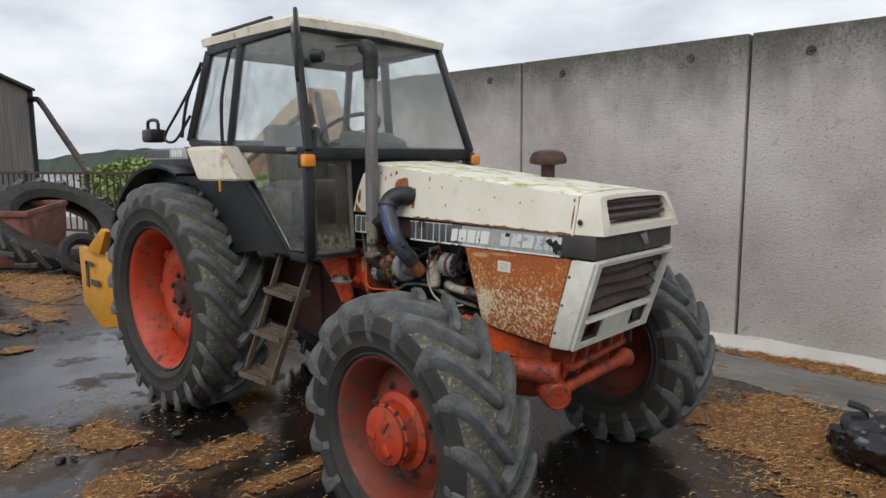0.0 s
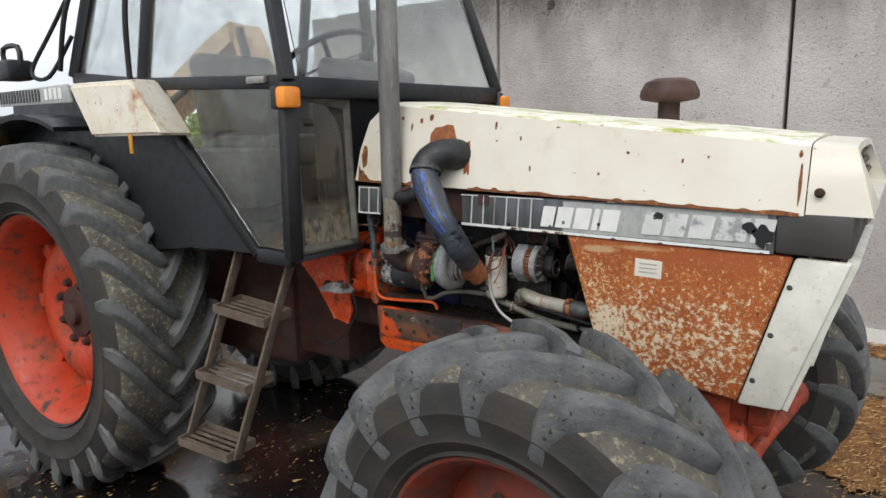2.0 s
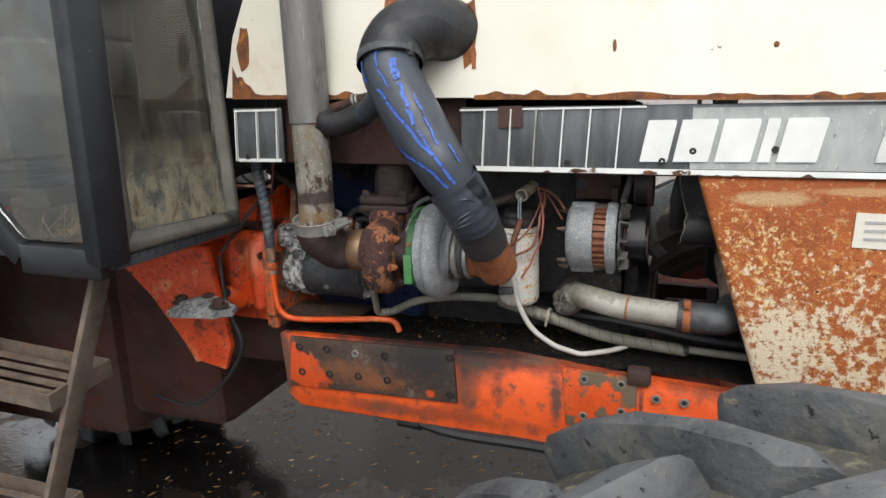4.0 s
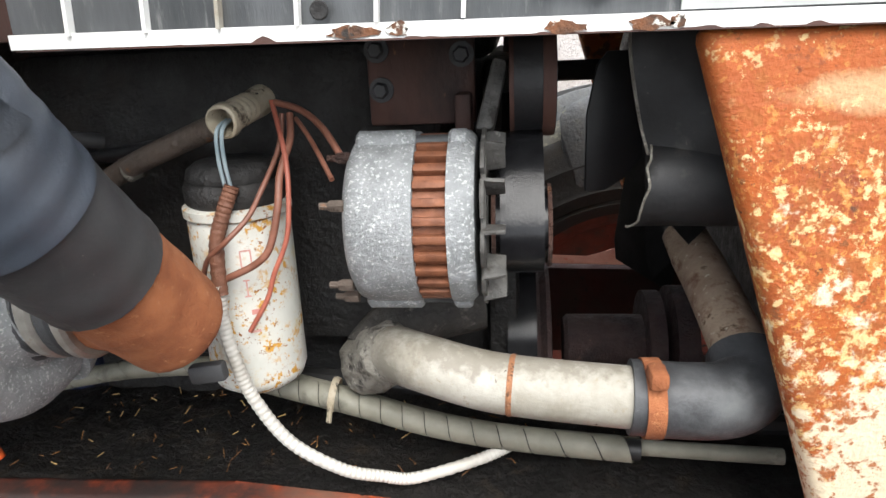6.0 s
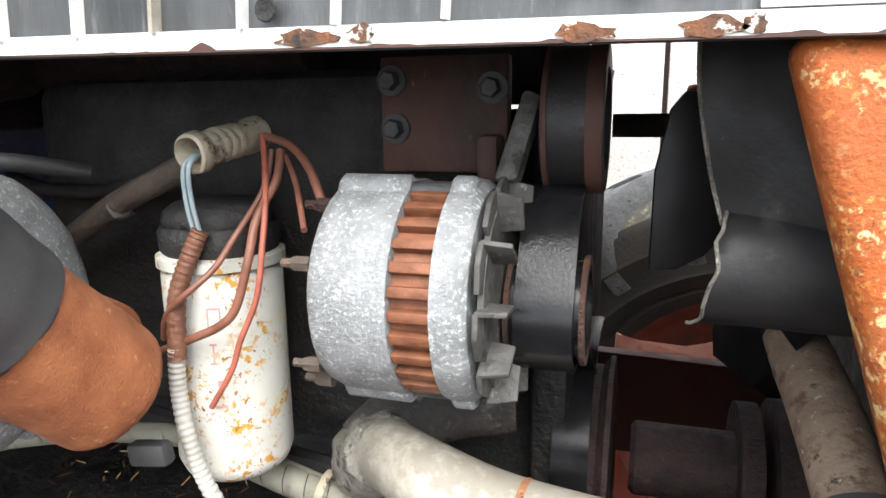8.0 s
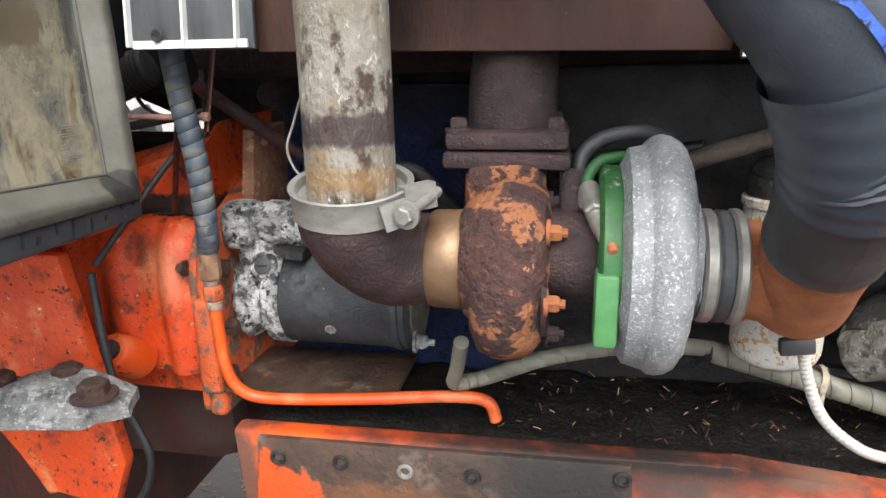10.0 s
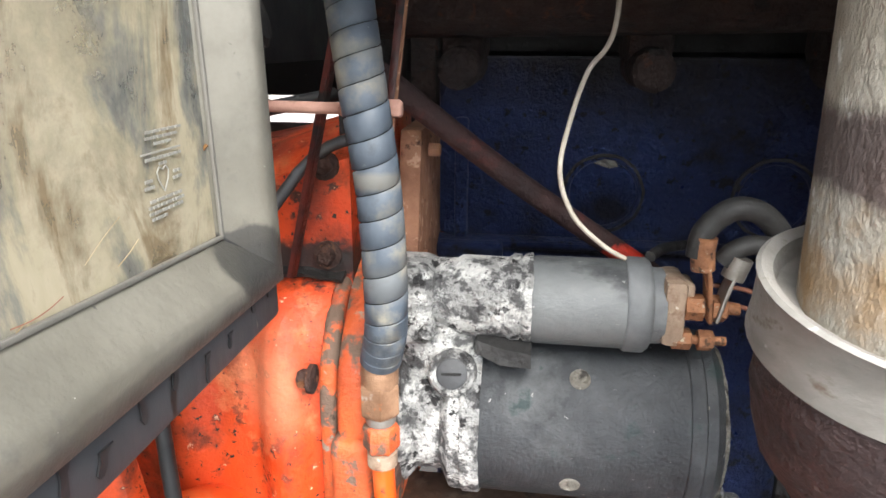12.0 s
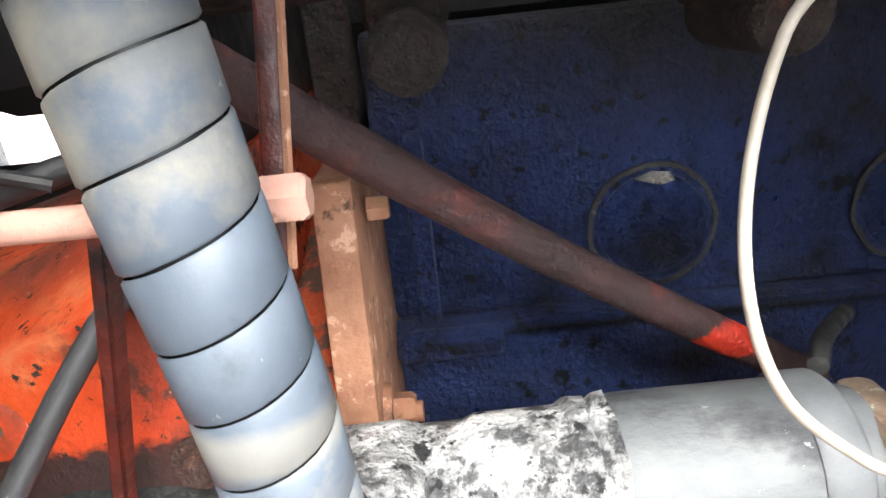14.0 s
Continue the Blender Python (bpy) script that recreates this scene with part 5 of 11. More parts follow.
def loose_tyre(name, label, R, r, w, m, lugs):
    bm = B()
    h = w / 2
    prof = [(r, -h * 0.55), (r + (R - r) * 0.3, -h), (r + (R - r) * 0.75, -h), (R - 0.02, -h * 0.8), (R, 0), (R - 0.02, h * 0.8), (r + (R - r) * 0.75, h), (r + (R - r) * 0.3, h), (r, h * 0.55),
            (r + 0.03, h * 0.4), (R - 0.06, h * 0.6), (R - 0.05, 0), (R - 0.06, -h * 0.6), (r + 0.03, -h * 0.4)]
    add_lathe(bm, (0, 0, 0), (0, 1, 0), prof, 48, True)
    ob = link_mesh(name, bm, m_rubber)
    ob.matrix_basis = m
    tagged(ob, label, "tyre", "loose tyres")
    for side in (-1, 1):
        for i in range(lugs):
            a = 2 * math.pi * (i + (0.5 if side > 0 else 0)) / lugs
            lb = B()
            add_beam(lb, (math.sin(a) * R, 0, math.cos(a) * R), (math.sin(a - 0.3) * (R - 0.01), side * h, math.cos(a - 0.3) * (R - 0.01)), 0.07, 0.07, 0.0, up=(math.sin(a), 0, math.cos(a)))
            part("tread_lug", lb, m_lug, ob)


def axis_pose(at, axis):
    """Turns a tyre's own y axis to the given direction."""
    y = Vector(axis).normalized()
    x = y.cross(Vector((0, 0, 1))).normalized()
    z = x.cross(y)
    return Matrix.Translation(at) @ Matrix((x, y, z)).transposed().to_4x4()


loose_tyre("loose_tyre", "worn tractor tyre leaning against fence", 0.98, 0.62, 0.42, axis_pose((-9.95, 0.9, 0.66), (0.6, 0.1, 0.72)), 18)
loose_tyre("loose_tyre", "small black tyre leaning in front of larger tyre", 0.34, 0.17, 0.2, axis_pose((-8.85, 0.85, 0.32), (0.93, -0.1, 0.3)), 0)


def shed():
    """Ribbed cladding on two sides, a shallow roof and a long pipe sloping away from it."""
    th = thing("farm_shed", "tall grey corrugated-clad farm shed", "shed", (-28.5, 5.95, 0))
    inv = Matrix.Translation((28.5, -5.95, 0))
    c0 = Vector((-28.5, 5.95, 0))
    for along, n in ((Vector((0.89, -0.456, 0)), 56), (Vector((-0.456, -0.89, 0)), 50)):
        bm = B()
        side = Vector((along.y, -along.x, 0))
        rows = [[], []]
        for i in range(n + 1):
            p = c0 + along * (0.12 * i) + side * (0.035 if i % 4 in (1, 2) else 0.0)
            rows[0].append(bm.verts.new(p))
            rows[1].append(bm.verts.new(p + V(0, 0, 4.62)))
        for i in range(n):
            bm.faces.new((rows[0][i], rows[0][i + 1], rows[1][i + 1], rows[1][i]))
        part("cladding", bm, m_clad, th, "vertical ribbed grey cladding", 20).matrix_parent_inverse = inv
    u, v = Vector((0.89, -0.456, 0)), Vector((-0.456, -0.89, 0))
    bm = B()
    add_plate(bm, [c0 - u * 0.2 - v * 0.2 + V(0, 0, 4.64), c0 + u * 7 - v * 0.2 + V(0, 0, 4.64), c0 + u * 7 + v * 6 + V(0, 0, 5.6), c0 - u * 0.2 + v * 6 + V(0, 0, 5.6)], 0.1)
    part("roof", bm, m_rail_steel, th).matrix_parent_inverse = inv
    bm = B()
    add_beam(bm, c0 - u * 0.05 - v * 0.05, c0 - u * 0.05 - v * 0.05 + V(0, 0, 4.6), 0.14, 0.14)
    part("corner_trim", bm, m_black, th).matrix_parent_inverse = inv
    bm = B()
    add_tube(bm, [(-28.5, 5.95, 4.2), (-28.2, 6.1, 4.25), (-27.8, 6.14, 4.1), (-24.8, 5.75, 2.95), (-21.6, 5.36, 1.69), (-17.2, 4.8, 0.0)], 0.11, 10, 6)
    part("down_pipe", bm, m_rail_steel, th, "long sloping grey pipe from shed").matrix_parent_inverse = inv


shed()


def leafy(name, label, boxes, count, size, seed, material, cat):
    """Foliage as many small leaf blades in overlapping clumps."""
    rnd = random.Random(seed)
    vs, fs = [], []
    tot = sum(b[3] * b[4] * b[5] for b in boxes)
    for cx, cy, cz, rx, ry, rz in boxes:
        for _ in range(int(count * rx * ry * rz / tot)):
            while True:
                u = Vector((rnd.uniform(-1, 1), rnd.uniform(-1, 1), rnd.uniform(-1, 1)))
                if u.length < 1 and noise.noise(u * 2.3 + Vector((cx, cy, seed))) > -0.22:
                    break
            p = Vector((cx + u.x * rx, cy + u.y * ry, max(0.02, cz + u.z * rz)))
            d = Vector((rnd.uniform(-1, 1), rnd.uniform(-1, 1), rnd.uniform(-0.4, 1))).normalized()
            e = d.orthogonal().normalized() * size * rnd.uniform(0.25, 0.45)
            l = size * rnd.uniform(0.6, 1.4)
            k = len(vs)
            vs += [p, p + d * l * 0.5 + e, p + d * l, p + d * l * 0.5 - e]
            fs.append((k, k + 1, k + 2, k + 3))
    me = bpy.data.meshes.new(name)
    me.from_pydata([tuple(v) for v in vs], [], fs)
    me.materials.append(material)
    return tagged(new(name, me), label, cat, kind="stuff")


leafy("hedge", "overgrown green weeds and hedge behind fence", [(-17.5, 5.4, 0.95, 1.6, 0.9, 0.95), (-15.4, 5.8, 1.0, 1.4, 0.9, 1.0), (-13.6, 6.2, 1.05, 1.3, 0.9, 1.05), (-19.5, 5.4, 0.8, 1.5, 0.8, 0.85), (-11.8, 6.6, 1.05, 1.2, 0.9, 1.0)], 14000, 0.13, 11, m_leaf, "hedge")
bm = B()
n = 60
lo, hi = [], []
for i in range(n + 1):
    x = -215 + 130 * i / n
    y = 42 + 50 * i / n
    z = 5.0 * math.exp(-((i - 28) / 20) ** 2) + 0.9 * noise.noise(Vector((i * 0.31, 0, 0))) + 0.5 * noise.noise(Vector((i * 0.9, 4, 0)))
    lo.append(bm.verts.new((x + 3, y - 3, -1)))
    hi.append(bm.verts.new((x, y, max(0.6, z))))
for i in range(n):
    bm.faces.new((lo[i], lo[i + 1], hi[i + 1], hi[i]))
tagged(link_mesh("backdrop", bm, m_hill), "distant low green wooded hill", "hill", kind="structure")


def digger():
    th = thing("digger", "pale yellow digger parked beside wall with raised arm", "digger", (-5.8, 2.2, 0))
    inv = Matrix.Translation((5.8, -2.2, 0))
    m_pale = mat("faded_yellow_paint", [(0.5, 0.35, 0.22), (0.62, 0.46, 0.31)], 3, (0.45, 0.65), 0, 0.05, 30, [((0.25, 0.15, 0.07), 7, 0.62, 0.1, 0.8, None)])
    bm = B()
    add_loft(bm, [[(x, y, z + d) for y, d in ((2.05, -w), (2.45, -w), (2.45, w), (2.05, w))] for x, z, w in ((-6.9, 1.3, 0.07), (-5.9, 1.85, 0.1), (-5.0, 2.3, 0.11), (-4.6, 2.48, 0.09))])
    part("boom", bm, m_pale, th, "pale yellow tapering boom").matrix_parent_inverse = inv
    bm = B()
    add_loft(bm, [[(x + d, y, z) for y, d in ((2.1, -w), (2.42, -w), (2.42, w), (2.1, w))] for x, z, w in ((-4.62, 2.56, 0.06), (-4.5, 2.3, 0.08), (-4.4, 1.9, 0.07), (-4.35, 1.2, 0.06))])
    part("dipper", bm, m_pale, th).matrix_parent_inverse = inv
    bm = B()
    add_cyl(bm, (-6.2, 2.02, 1.6), (-4.7, 2.02, 2.25), 0.04, None, 12)
    add_cyl(bm, (-4.45, 2.05, 2.5), (-4.2, 2.05, 1.6), 0.04, None, 12)
    part("ram", bm, m_dkgrey, th).matrix_parent_inverse = inv
    bm = B()
    add_box(bm, (-6.6, 2.25, 0.95), (1.6, 1.2, 0.7), 0.06)
    part("body", bm, m_pale, th).matrix_parent_inverse = inv
    for y in (1.75, 2.75):
        bm = B()
        add_cyl(bm, (-7.1, y - 0.15, 0.5), (-7.1, y + 0.15, 0.5), 0.5, None, 28, 0.06)
        part("wheel", bm, m_rubber, th).matrix_parent_inverse = inv
        bm = B()
        add_cyl(bm, (-6.0, y - 0.15, 0.5), (-6.0, y + 0.15, 0.5), 0.5, None, 28, 0.06)
        part("wheel", bm, m_rubber, th).matrix_parent_inverse = inv
    bm = B()
    add_plate(bm, [(-4.2, 2.0, 1.2), (-4.2, 2.5, 1.2), (-4.5, 2.5, 0.75), (-4.5, 2.0, 0.75)], 0.05)
    part("bucket", bm, m_bucket, th).matrix_parent_inverse = inv


digger()


# ---- tractor: wheels ----
tractor = thing("tractor", "old cream and orange farm tractor with black cab and rusted panels", "tractor", (0, 0, 0))


def tyre_mesh(R, rim, w, lug_h):
    """Tyre about the y axis: carcass by lathe, chevron lugs lofted from the middle to the shoulder."""
    bm = B()
    h = w / 2
    rc = R - lug_h
    d = rc - rim
    prof = [(rim - 0.012, -h * 0.62), (rim + 0.012, -h * 0.8), (rim + 0.022, -h * 0.9), (rim + 0.03, -h * 0.86), (rim + d * 0.22, -h * 0.95), (rim + d * 0.27, -h * 1.0), (rim + d * 0.31, -h * 0.975), (rim + d * 0.5, -h * 1.03),
            (rim + d * 0.57, -h * 1.055), (rim + d * 0.61, -h * 1.03), (rim + d * 0.78, -h * 1.01), (rc - 0.03, -h * 0.95), (rc - 0.008, -h * 0.82), (rc + 0.002, -h * 0.5), (rc + 0.004, 0)]
    prof = prof + [(r, -s) for r, s in prof[-2::-1]]
    add_lathe(bm, (0, 0, 0), (0, 1, 0), prof, 72)
    bm.faces.ensure_lookup_table()
    for f in bm.faces:
        c = f.calc_center_median()
        f.material_index = 1 if math.hypot(c.x, c.z) > rc - 0.035 else 0
    return bm


def lug_mesh(R, w, lug_h, lean, lug_w, side):
    """One chevron lug, its inner end at the top of the tyre, for one half of the tread."""
    h, rc = w / 2, R - lug_h
    bm = B()

    def pt(r, a, y):
        return (r * math.sin(a), y, r * math.cos(a))

    rows = []
    for f, da, rb, rt, hw in ((-0.08, 0.02, rc - 0.01, R - 0.008, 0.8), (0.02, -0.04, rc - 0.01, R - 0.001, 0.9), (0.3, -0.3, rc - 0.01, R, 0.92), (0.62, -0.64, rc - 0.014, R - 0.002, 1.0), (0.9, -0.95, rc - 0.04, R - 0.012, 1.12),
                              (1.0, -1.04, rc - 0.06, R - 0.026, 1.12), (1.06, -1.08, rc - 0.085, R - 0.055, 1.02), (1.05, -1.12, rc - 0.15, rc - 0.1, 0.66)):
        y = side * h * f
        a = da * lean
        d = lug_w * hw / 2 / R
        yb, yt = (side * h * 0.97, side * h * f) if f > 0.95 else (y, y)
        lead = 0.006 / R
        rows.append([pt(rb, a - d * 1.25, yb), pt(rt - 0.006, a - d * 0.78, yt), pt(rt, a - d * 0.68, yt), pt(rt, a + d * 0.6 - lead, yt), pt(rt - 0.006, a + d * 0.7, yt), pt(rb, a + d * 1.1, yb)])
    add_loft(bm, rows)
    return bm


def wheel(name, label, R, rim, w, lugs, lug_h, lean, lug_w, kind):
    """Parts of one wheel about its own hub; outer side towards -y."""
    h = w / 2
    made = []
    bm = B()
    ro = rim + 0.02
    d = -h * 0.62
    if kind == "rear":
        prof = [(ro + 0.012, -h * 0.78), (ro, -h * 0.82), (ro - 0.016, -h * 0.8), (rim - 0.02, -h * 0.66), (rim - 0.05, -h * 0.3), (rim - 0.075, h * 0.05), (rim - 0.065, h * 0.35),
                (rim - 0.03, h * 0.6), (ro, h * 0.8)]
        add_lathe(bm, (0, 0, 0), (0, 1, 0), prof, 64)
        disc = B()
        add_lathe(disc, (0, 0, 0), (0, 1, 0), [(rim - 0.06, 0.05), (rim - 0.1, 0.035), (rim - 0.13, 0.0), (0.25, -0.03), (0.2, -0.022), (0.16, 0.0), (0, 0.0)], 64)
        made.append(("disc", disc, m_wheel_orange, "dished orange wheel centre"))
        for k in range(8):
            a = 2 * math.pi * k / 8
            lug_ = B()
            add_box(lug_, (math.sin(a) * (rim - 0.085), 0.03, math.cos(a) * (rim - 0.085)), (0.07, 0.05, 0.09), 0.008, Euler((0, a, 0)).to_matrix())
            made.append(("rim_bracket", lug_, m_wheel_orange, ""))
        hub = B()
        add_lathe(hub, (0, 0.0, 0), (0, -1, 0), [(0.12, -0.02), (0.12, 0.012), (0.1, 0.018), (0.062, 0.02), (0.056, 0.045), (0.03, 0.05), (0, 0.05)], 32)
        made.append(("hub", hub, m_dirty_red, "grimy axle hub"))
        bolt_r, count, by, bs = 0.145, 8, -0.002, 0.017
    else:
        prof = [(ro + 0.01, -h * 0.76), (ro + 0.004, -h * 0.82), (ro - 0.016, -h * 0.8), (rim - 0.02, -h * 0.62), (rim - 0.035, -h * 0.2), (rim - 0.05, h * 0.1), (rim - 0.045, h * 0.4), (ro, h * 0.8)]
        add_lathe(bm, (0, 0, 0), (0, 1, 0), prof, 64)
        disc = B()
        add_lathe(disc, (0, 0, 0), (0, 1, 0), [(rim - 0.045, 0.03), (rim - 0.07, 0.02), (0.2, -0.02), (0.17, -0.03), (0, -0.03)], 48)
        made.append(("disc", disc, m_rim_dirt_shade, "dirty orange wheel disc with rim shade in its colour"))
        hub = B()
        add_lathe(hub, (0, -0.02, 0), (0, -1, 0), [(0.165, -0.01), (0.165, 0.03), (0.15, 0.04), (0.135, 0.045), (0.13, 0.095), (0.122, 0.1), (0.122, 0.115), (0.1, 0.123), (0.075, 0.126), (0.06, 0.132), (0, 0.134)], 40)
        for k in range(3):
            a = 2 * math.pi * k / 3 + 0.4
            web = B()
            add_box(web, (0.06 * math.sin(a), -0.152, 0.06 * math.cos(a)), (0.035, 0.018, 0.055), 0.006, Euler((0, a, 0)).to_matrix())
            made.append(("hub_web", web, m_wheel_orange, ""))
        made.append(("planetary_hub", hub, m_wheel_orange, "orange planetary hub with raised webs"))
        for k in range(12):
            a = 2 * math.pi * k / 12
            made.append(("hub_bolt", add_bolt(B(), (0.126 * math.sin(a), -0.113, 0.126 * math.cos(a)), (0, -1, 0), 0.008, 0.012), m_dirty_red, ""))
        bolt_r, count, by, bs = 0.19, 8, -0.03, 0.013
    for k in range(count):
        a = 2 * math.pi * (k + 0.5) / count
        made.append(("wheel_nut", add_bolt(B(), (bolt_r * math.sin(a), by, bolt_r * math.cos(a)), (0, -1, 0), bs, 0.022), m_dirty_red, ""))
    made.append(("tyre", tyre_mesh(R, rim, w, lug_h), [m_rubber, m_tread], "dusty worn lugged tractor tyre"))
    lug_sets = [(lug_mesh(R, w, lug_h, lean, lug_w, s_), [2 * math.pi * (i + (0.5 if s_ > 0 else 0)) / lugs for i in range(lugs)]) for s_ in (-1, 1)]
    return (name, label, bm, made, lug_sets)


def place_wheel(spec, centres, steer=0.0):
    name, label, bm, made, lug_sets = spec
    rim_ob = part(name, bm, m_rim_dirt_shade if name == "front_wheel" else m_wheel_orange, tractor, label)
    kids = [part(n_, b_, mm_, rim_ob, l_) for n_, b_, mm_, l_ in made]
    for lb, angles in lug_sets:
        one = part("tread_lug", lb, m_lug, rim_ob)
        one.matrix_basis = Matrix.Rotation(angles[0], 4, "Y")
        kids.append(one)
        for a in angles[1:]:
            o = new("tread_lug", one.data)
            o.parent = rim_ob
            o.matrix_basis = Matrix.Rotation(a, 4, "Y")
            kids.append(o)
    first = True
    for c, flip in centres:
        M_ = Matrix.Translation(c) @ Matrix.Rotation(steer, 4, "Z") @ Matrix.Diagonal((1, flip, 1, 1))
        if first:
            rim_ob.matrix_basis = M_
            first = False
            continue
        twin = rim_ob.copy()
        scene.collection.objects.link(twin)
        twin.matrix_basis = M_
        for k in kids:
            kk = k.copy()
            scene.collection.objects.link(kk)
            kk.parent = twin


REAR_X, REAR_Z, FRONT_X, FRONT_Z = -2.39, 0.775, 0.1, 0.58
place_wheel(wheel("rear_wheel", "large rear wheel with faded orange rim", 0.79, 0.465, 0.44, 22, 0.052, 0.36, 0.078, "rear"),
            [((REAR_X, -0.68, REAR_Z), 1), ((REAR_X, 0.68, REAR_Z), -1)])
place_wheel(wheel("front_wheel", "driven front wheel with orange rim and planetary hub", 0.588, 0.322, 0.33, 17, 0.048, 0.42, 0.08, "front"),
            [((FRONT_X + 0.008, -0.929, FRONT_Z - 0.01), 1), ((FRONT_X + 0.008, 0.845, FRONT_Z - 0.01), -1)], -0.08)


# ---- tractor: bonnet, badge strip, grille, side panels ----
HW = 0.365
m_trim_rust = mat("rust_bitten_trim", [(0.05, 0.028, 0.018), (0.16, 0.06, 0.022)], 90, (0.7, 0.9), 0, 0.4, 300, [((0.62, 0.6, 0.54), 110, 0.55, 0.04, 0.6, None), ((0.02, 0.016, 0.013), 70, 0.56, 0.05, 0.8, None)])
m_edge = mat("ragged_rust_edge", [(0.09, 0.035, 0.018), (0.24, 0.085, 0.02)], 40, (0.8, 0.95), 0, 0.4, 300, [((0.4, 0.16, 0.03), 70, 0.58, 0.06, 0.9, None), (DKRUST, 50, 0.6, 0.06, 0.9, None)])


def shell(bm, sections, thick):
    """An open sheet through the sections with an inner skin."""
    outer = [[bm.verts.new(c) for c in s] for s in sections]
    mid = Vector((0, 0, sections[0][0][2]))
    inner = []
    for s in sections:
        row = []
        for c in s:
            d = Vector((0, c[1], c[2] - mid.z + 0.05))
            row.append(bm.verts.new(Vector(c) - d.normalized() * thick))
        inner.append(row)
    k = len(sections[0])
    for rows, flip in ((outer, False), (inner, True)):
        for a, b in zip(rows, rows[1:]):
            for j in range(k - 1):
                bm.faces.new((a[j], b[j], b[j + 1], a[j + 1]))
    for r in (0, -1):
        for j in range(k - 1):
            bm.faces.new((outer[r][j], outer[r][j + 1], inner[r][j + 1], inner[r][j]))
    for j in (0, -1):
        for i in range(len(sections) - 1):
            bm.faces.new((outer[i][j], outer[i + 1][j], inner[i + 1][j], inner[i][j]))
    return bm




def hood_edge(x):
    """Lower and upper edge heights of the bonnet side."""
    f = (x + 0.9) / 1.45
    return 1.412 - 0.04 * f, 1.69 - 0.152 * f


def side_pt(x, z, side, out=0.0):
    zb, zt = hood_edge(x)
    return (x, side * (HW - 0.045 * max(0, min(1, (z - zb) / (zt - zb))) + out), z)


top_secs = []
for x in (-0.78, -0.6, -0.25, 0.1, 0.35, 0.55):
    zb, zt = hood_edge(x)
    half = [(-HW + 0.045, zt), (-HW + 0.06, zt + 0.007), (-0.2, zt + 0.013)]
    top_secs.append([(x, y, z) for y, z in half + [(0, zt + 0.015)] + [(-y, z) for y, z in half[::-1]]])
bm = shell(B(), top_secs, 0.01)
hood = part("bonnet", bm, m_hood_top, tractor, "cream bonnet with chips, rust and moss on top", 30)
arch = [(-0.425 - 0.088 * (1 - math.cos(a)), 1.445 + 0.115 * math.sin(a)) for a in (math.pi * k / 16 for k in range(17))]
for side in (-1, 1):
    ring = [(-0.9, hood_edge(-0.9)[0])]
    if side < 0:
        ring += [(-0.6, hood_edge(-0.6)[0])] + arch[::-1] + [(-0.424, hood_edge(-0.424)[0])]
    ring += [(x, hood_edge(x)[0]) for x in (-0.1, 0.2, 0.55)] + [(x, hood_edge(x)[1]) for x in (0.55, 0.2, -0.1, -0.4, -0.78)] + [(-0.85, 1.62), (-0.885, 1.52)]
    bm = B()
    add_plate(bm, [side_pt(x, z, side) for x, z in ring], 0.008)
    bmesh.ops.triangulate(bm, faces=[f for f in bm.faces if len(f.verts) > 4])
    sd = part("bonnet_side", bm, m_cream, hood, "cream bonnet side, chipped and rust-edged", 20)
bm = B()
lo, hi = [], []
for k, (x, z) in enumerate(arch):
    a = math.pi * k / 16
    wob = 0.012 + 0.02 * max(0, noise.noise(Vector((k * 0.45, 3, 0)))) + (0.03 if 6 < k < 12 else 0)
    lo.append(bm.verts.new(side_pt(x + 0.002 * math.cos(a), z, -1, 0.0055)))
    hi.append(bm.verts.new(side_pt(x + wob * math.cos(a) * 0.7, z + wob * math.sin(a), -1, 0.0055)))
for k in range(16):
    bm.faces.new((lo[k], lo[k + 1], hi[k + 1], hi[k]))
part("notch_edge", bm, m_orust, hood, "rusted edge of inlet cut-out")
# ragged rust line along the lower edge
for side in (-1, 1):
    bm = B()
    top, bot = [], []
    for i in range(260):
        x = -0.885 + 1.425 * i / 259
        zb = hood_edge(x)[0]
        hgt = 0.005 + 0.012 * max(0, noise.noise(Vector((x * 30, side, 0)))) + 0.012 * max(0, noise.noise(Vector((x * 9, side, 7)))) + 0.05 * math.exp(-((x + 0.885) / 0.03) ** 2) * (1 + noise.noise(Vector((x * 60, 1, 1))))
        top.append(bm.verts.new(side_pt(x, zb + hgt, side, 0.0055)))
        bot.append(bm.verts.new(side_pt(x, zb - 0.002, side, 0.0055)))
    for i in range(259):
        if side > 0 or not -0.6 < top[i].co.x < -0.42:
            bm.faces.new((top[i], top[i + 1], bot[i + 1], bot[i]))
    part("rust_edge", bm, m_edge, hood, "rusted lower edge")

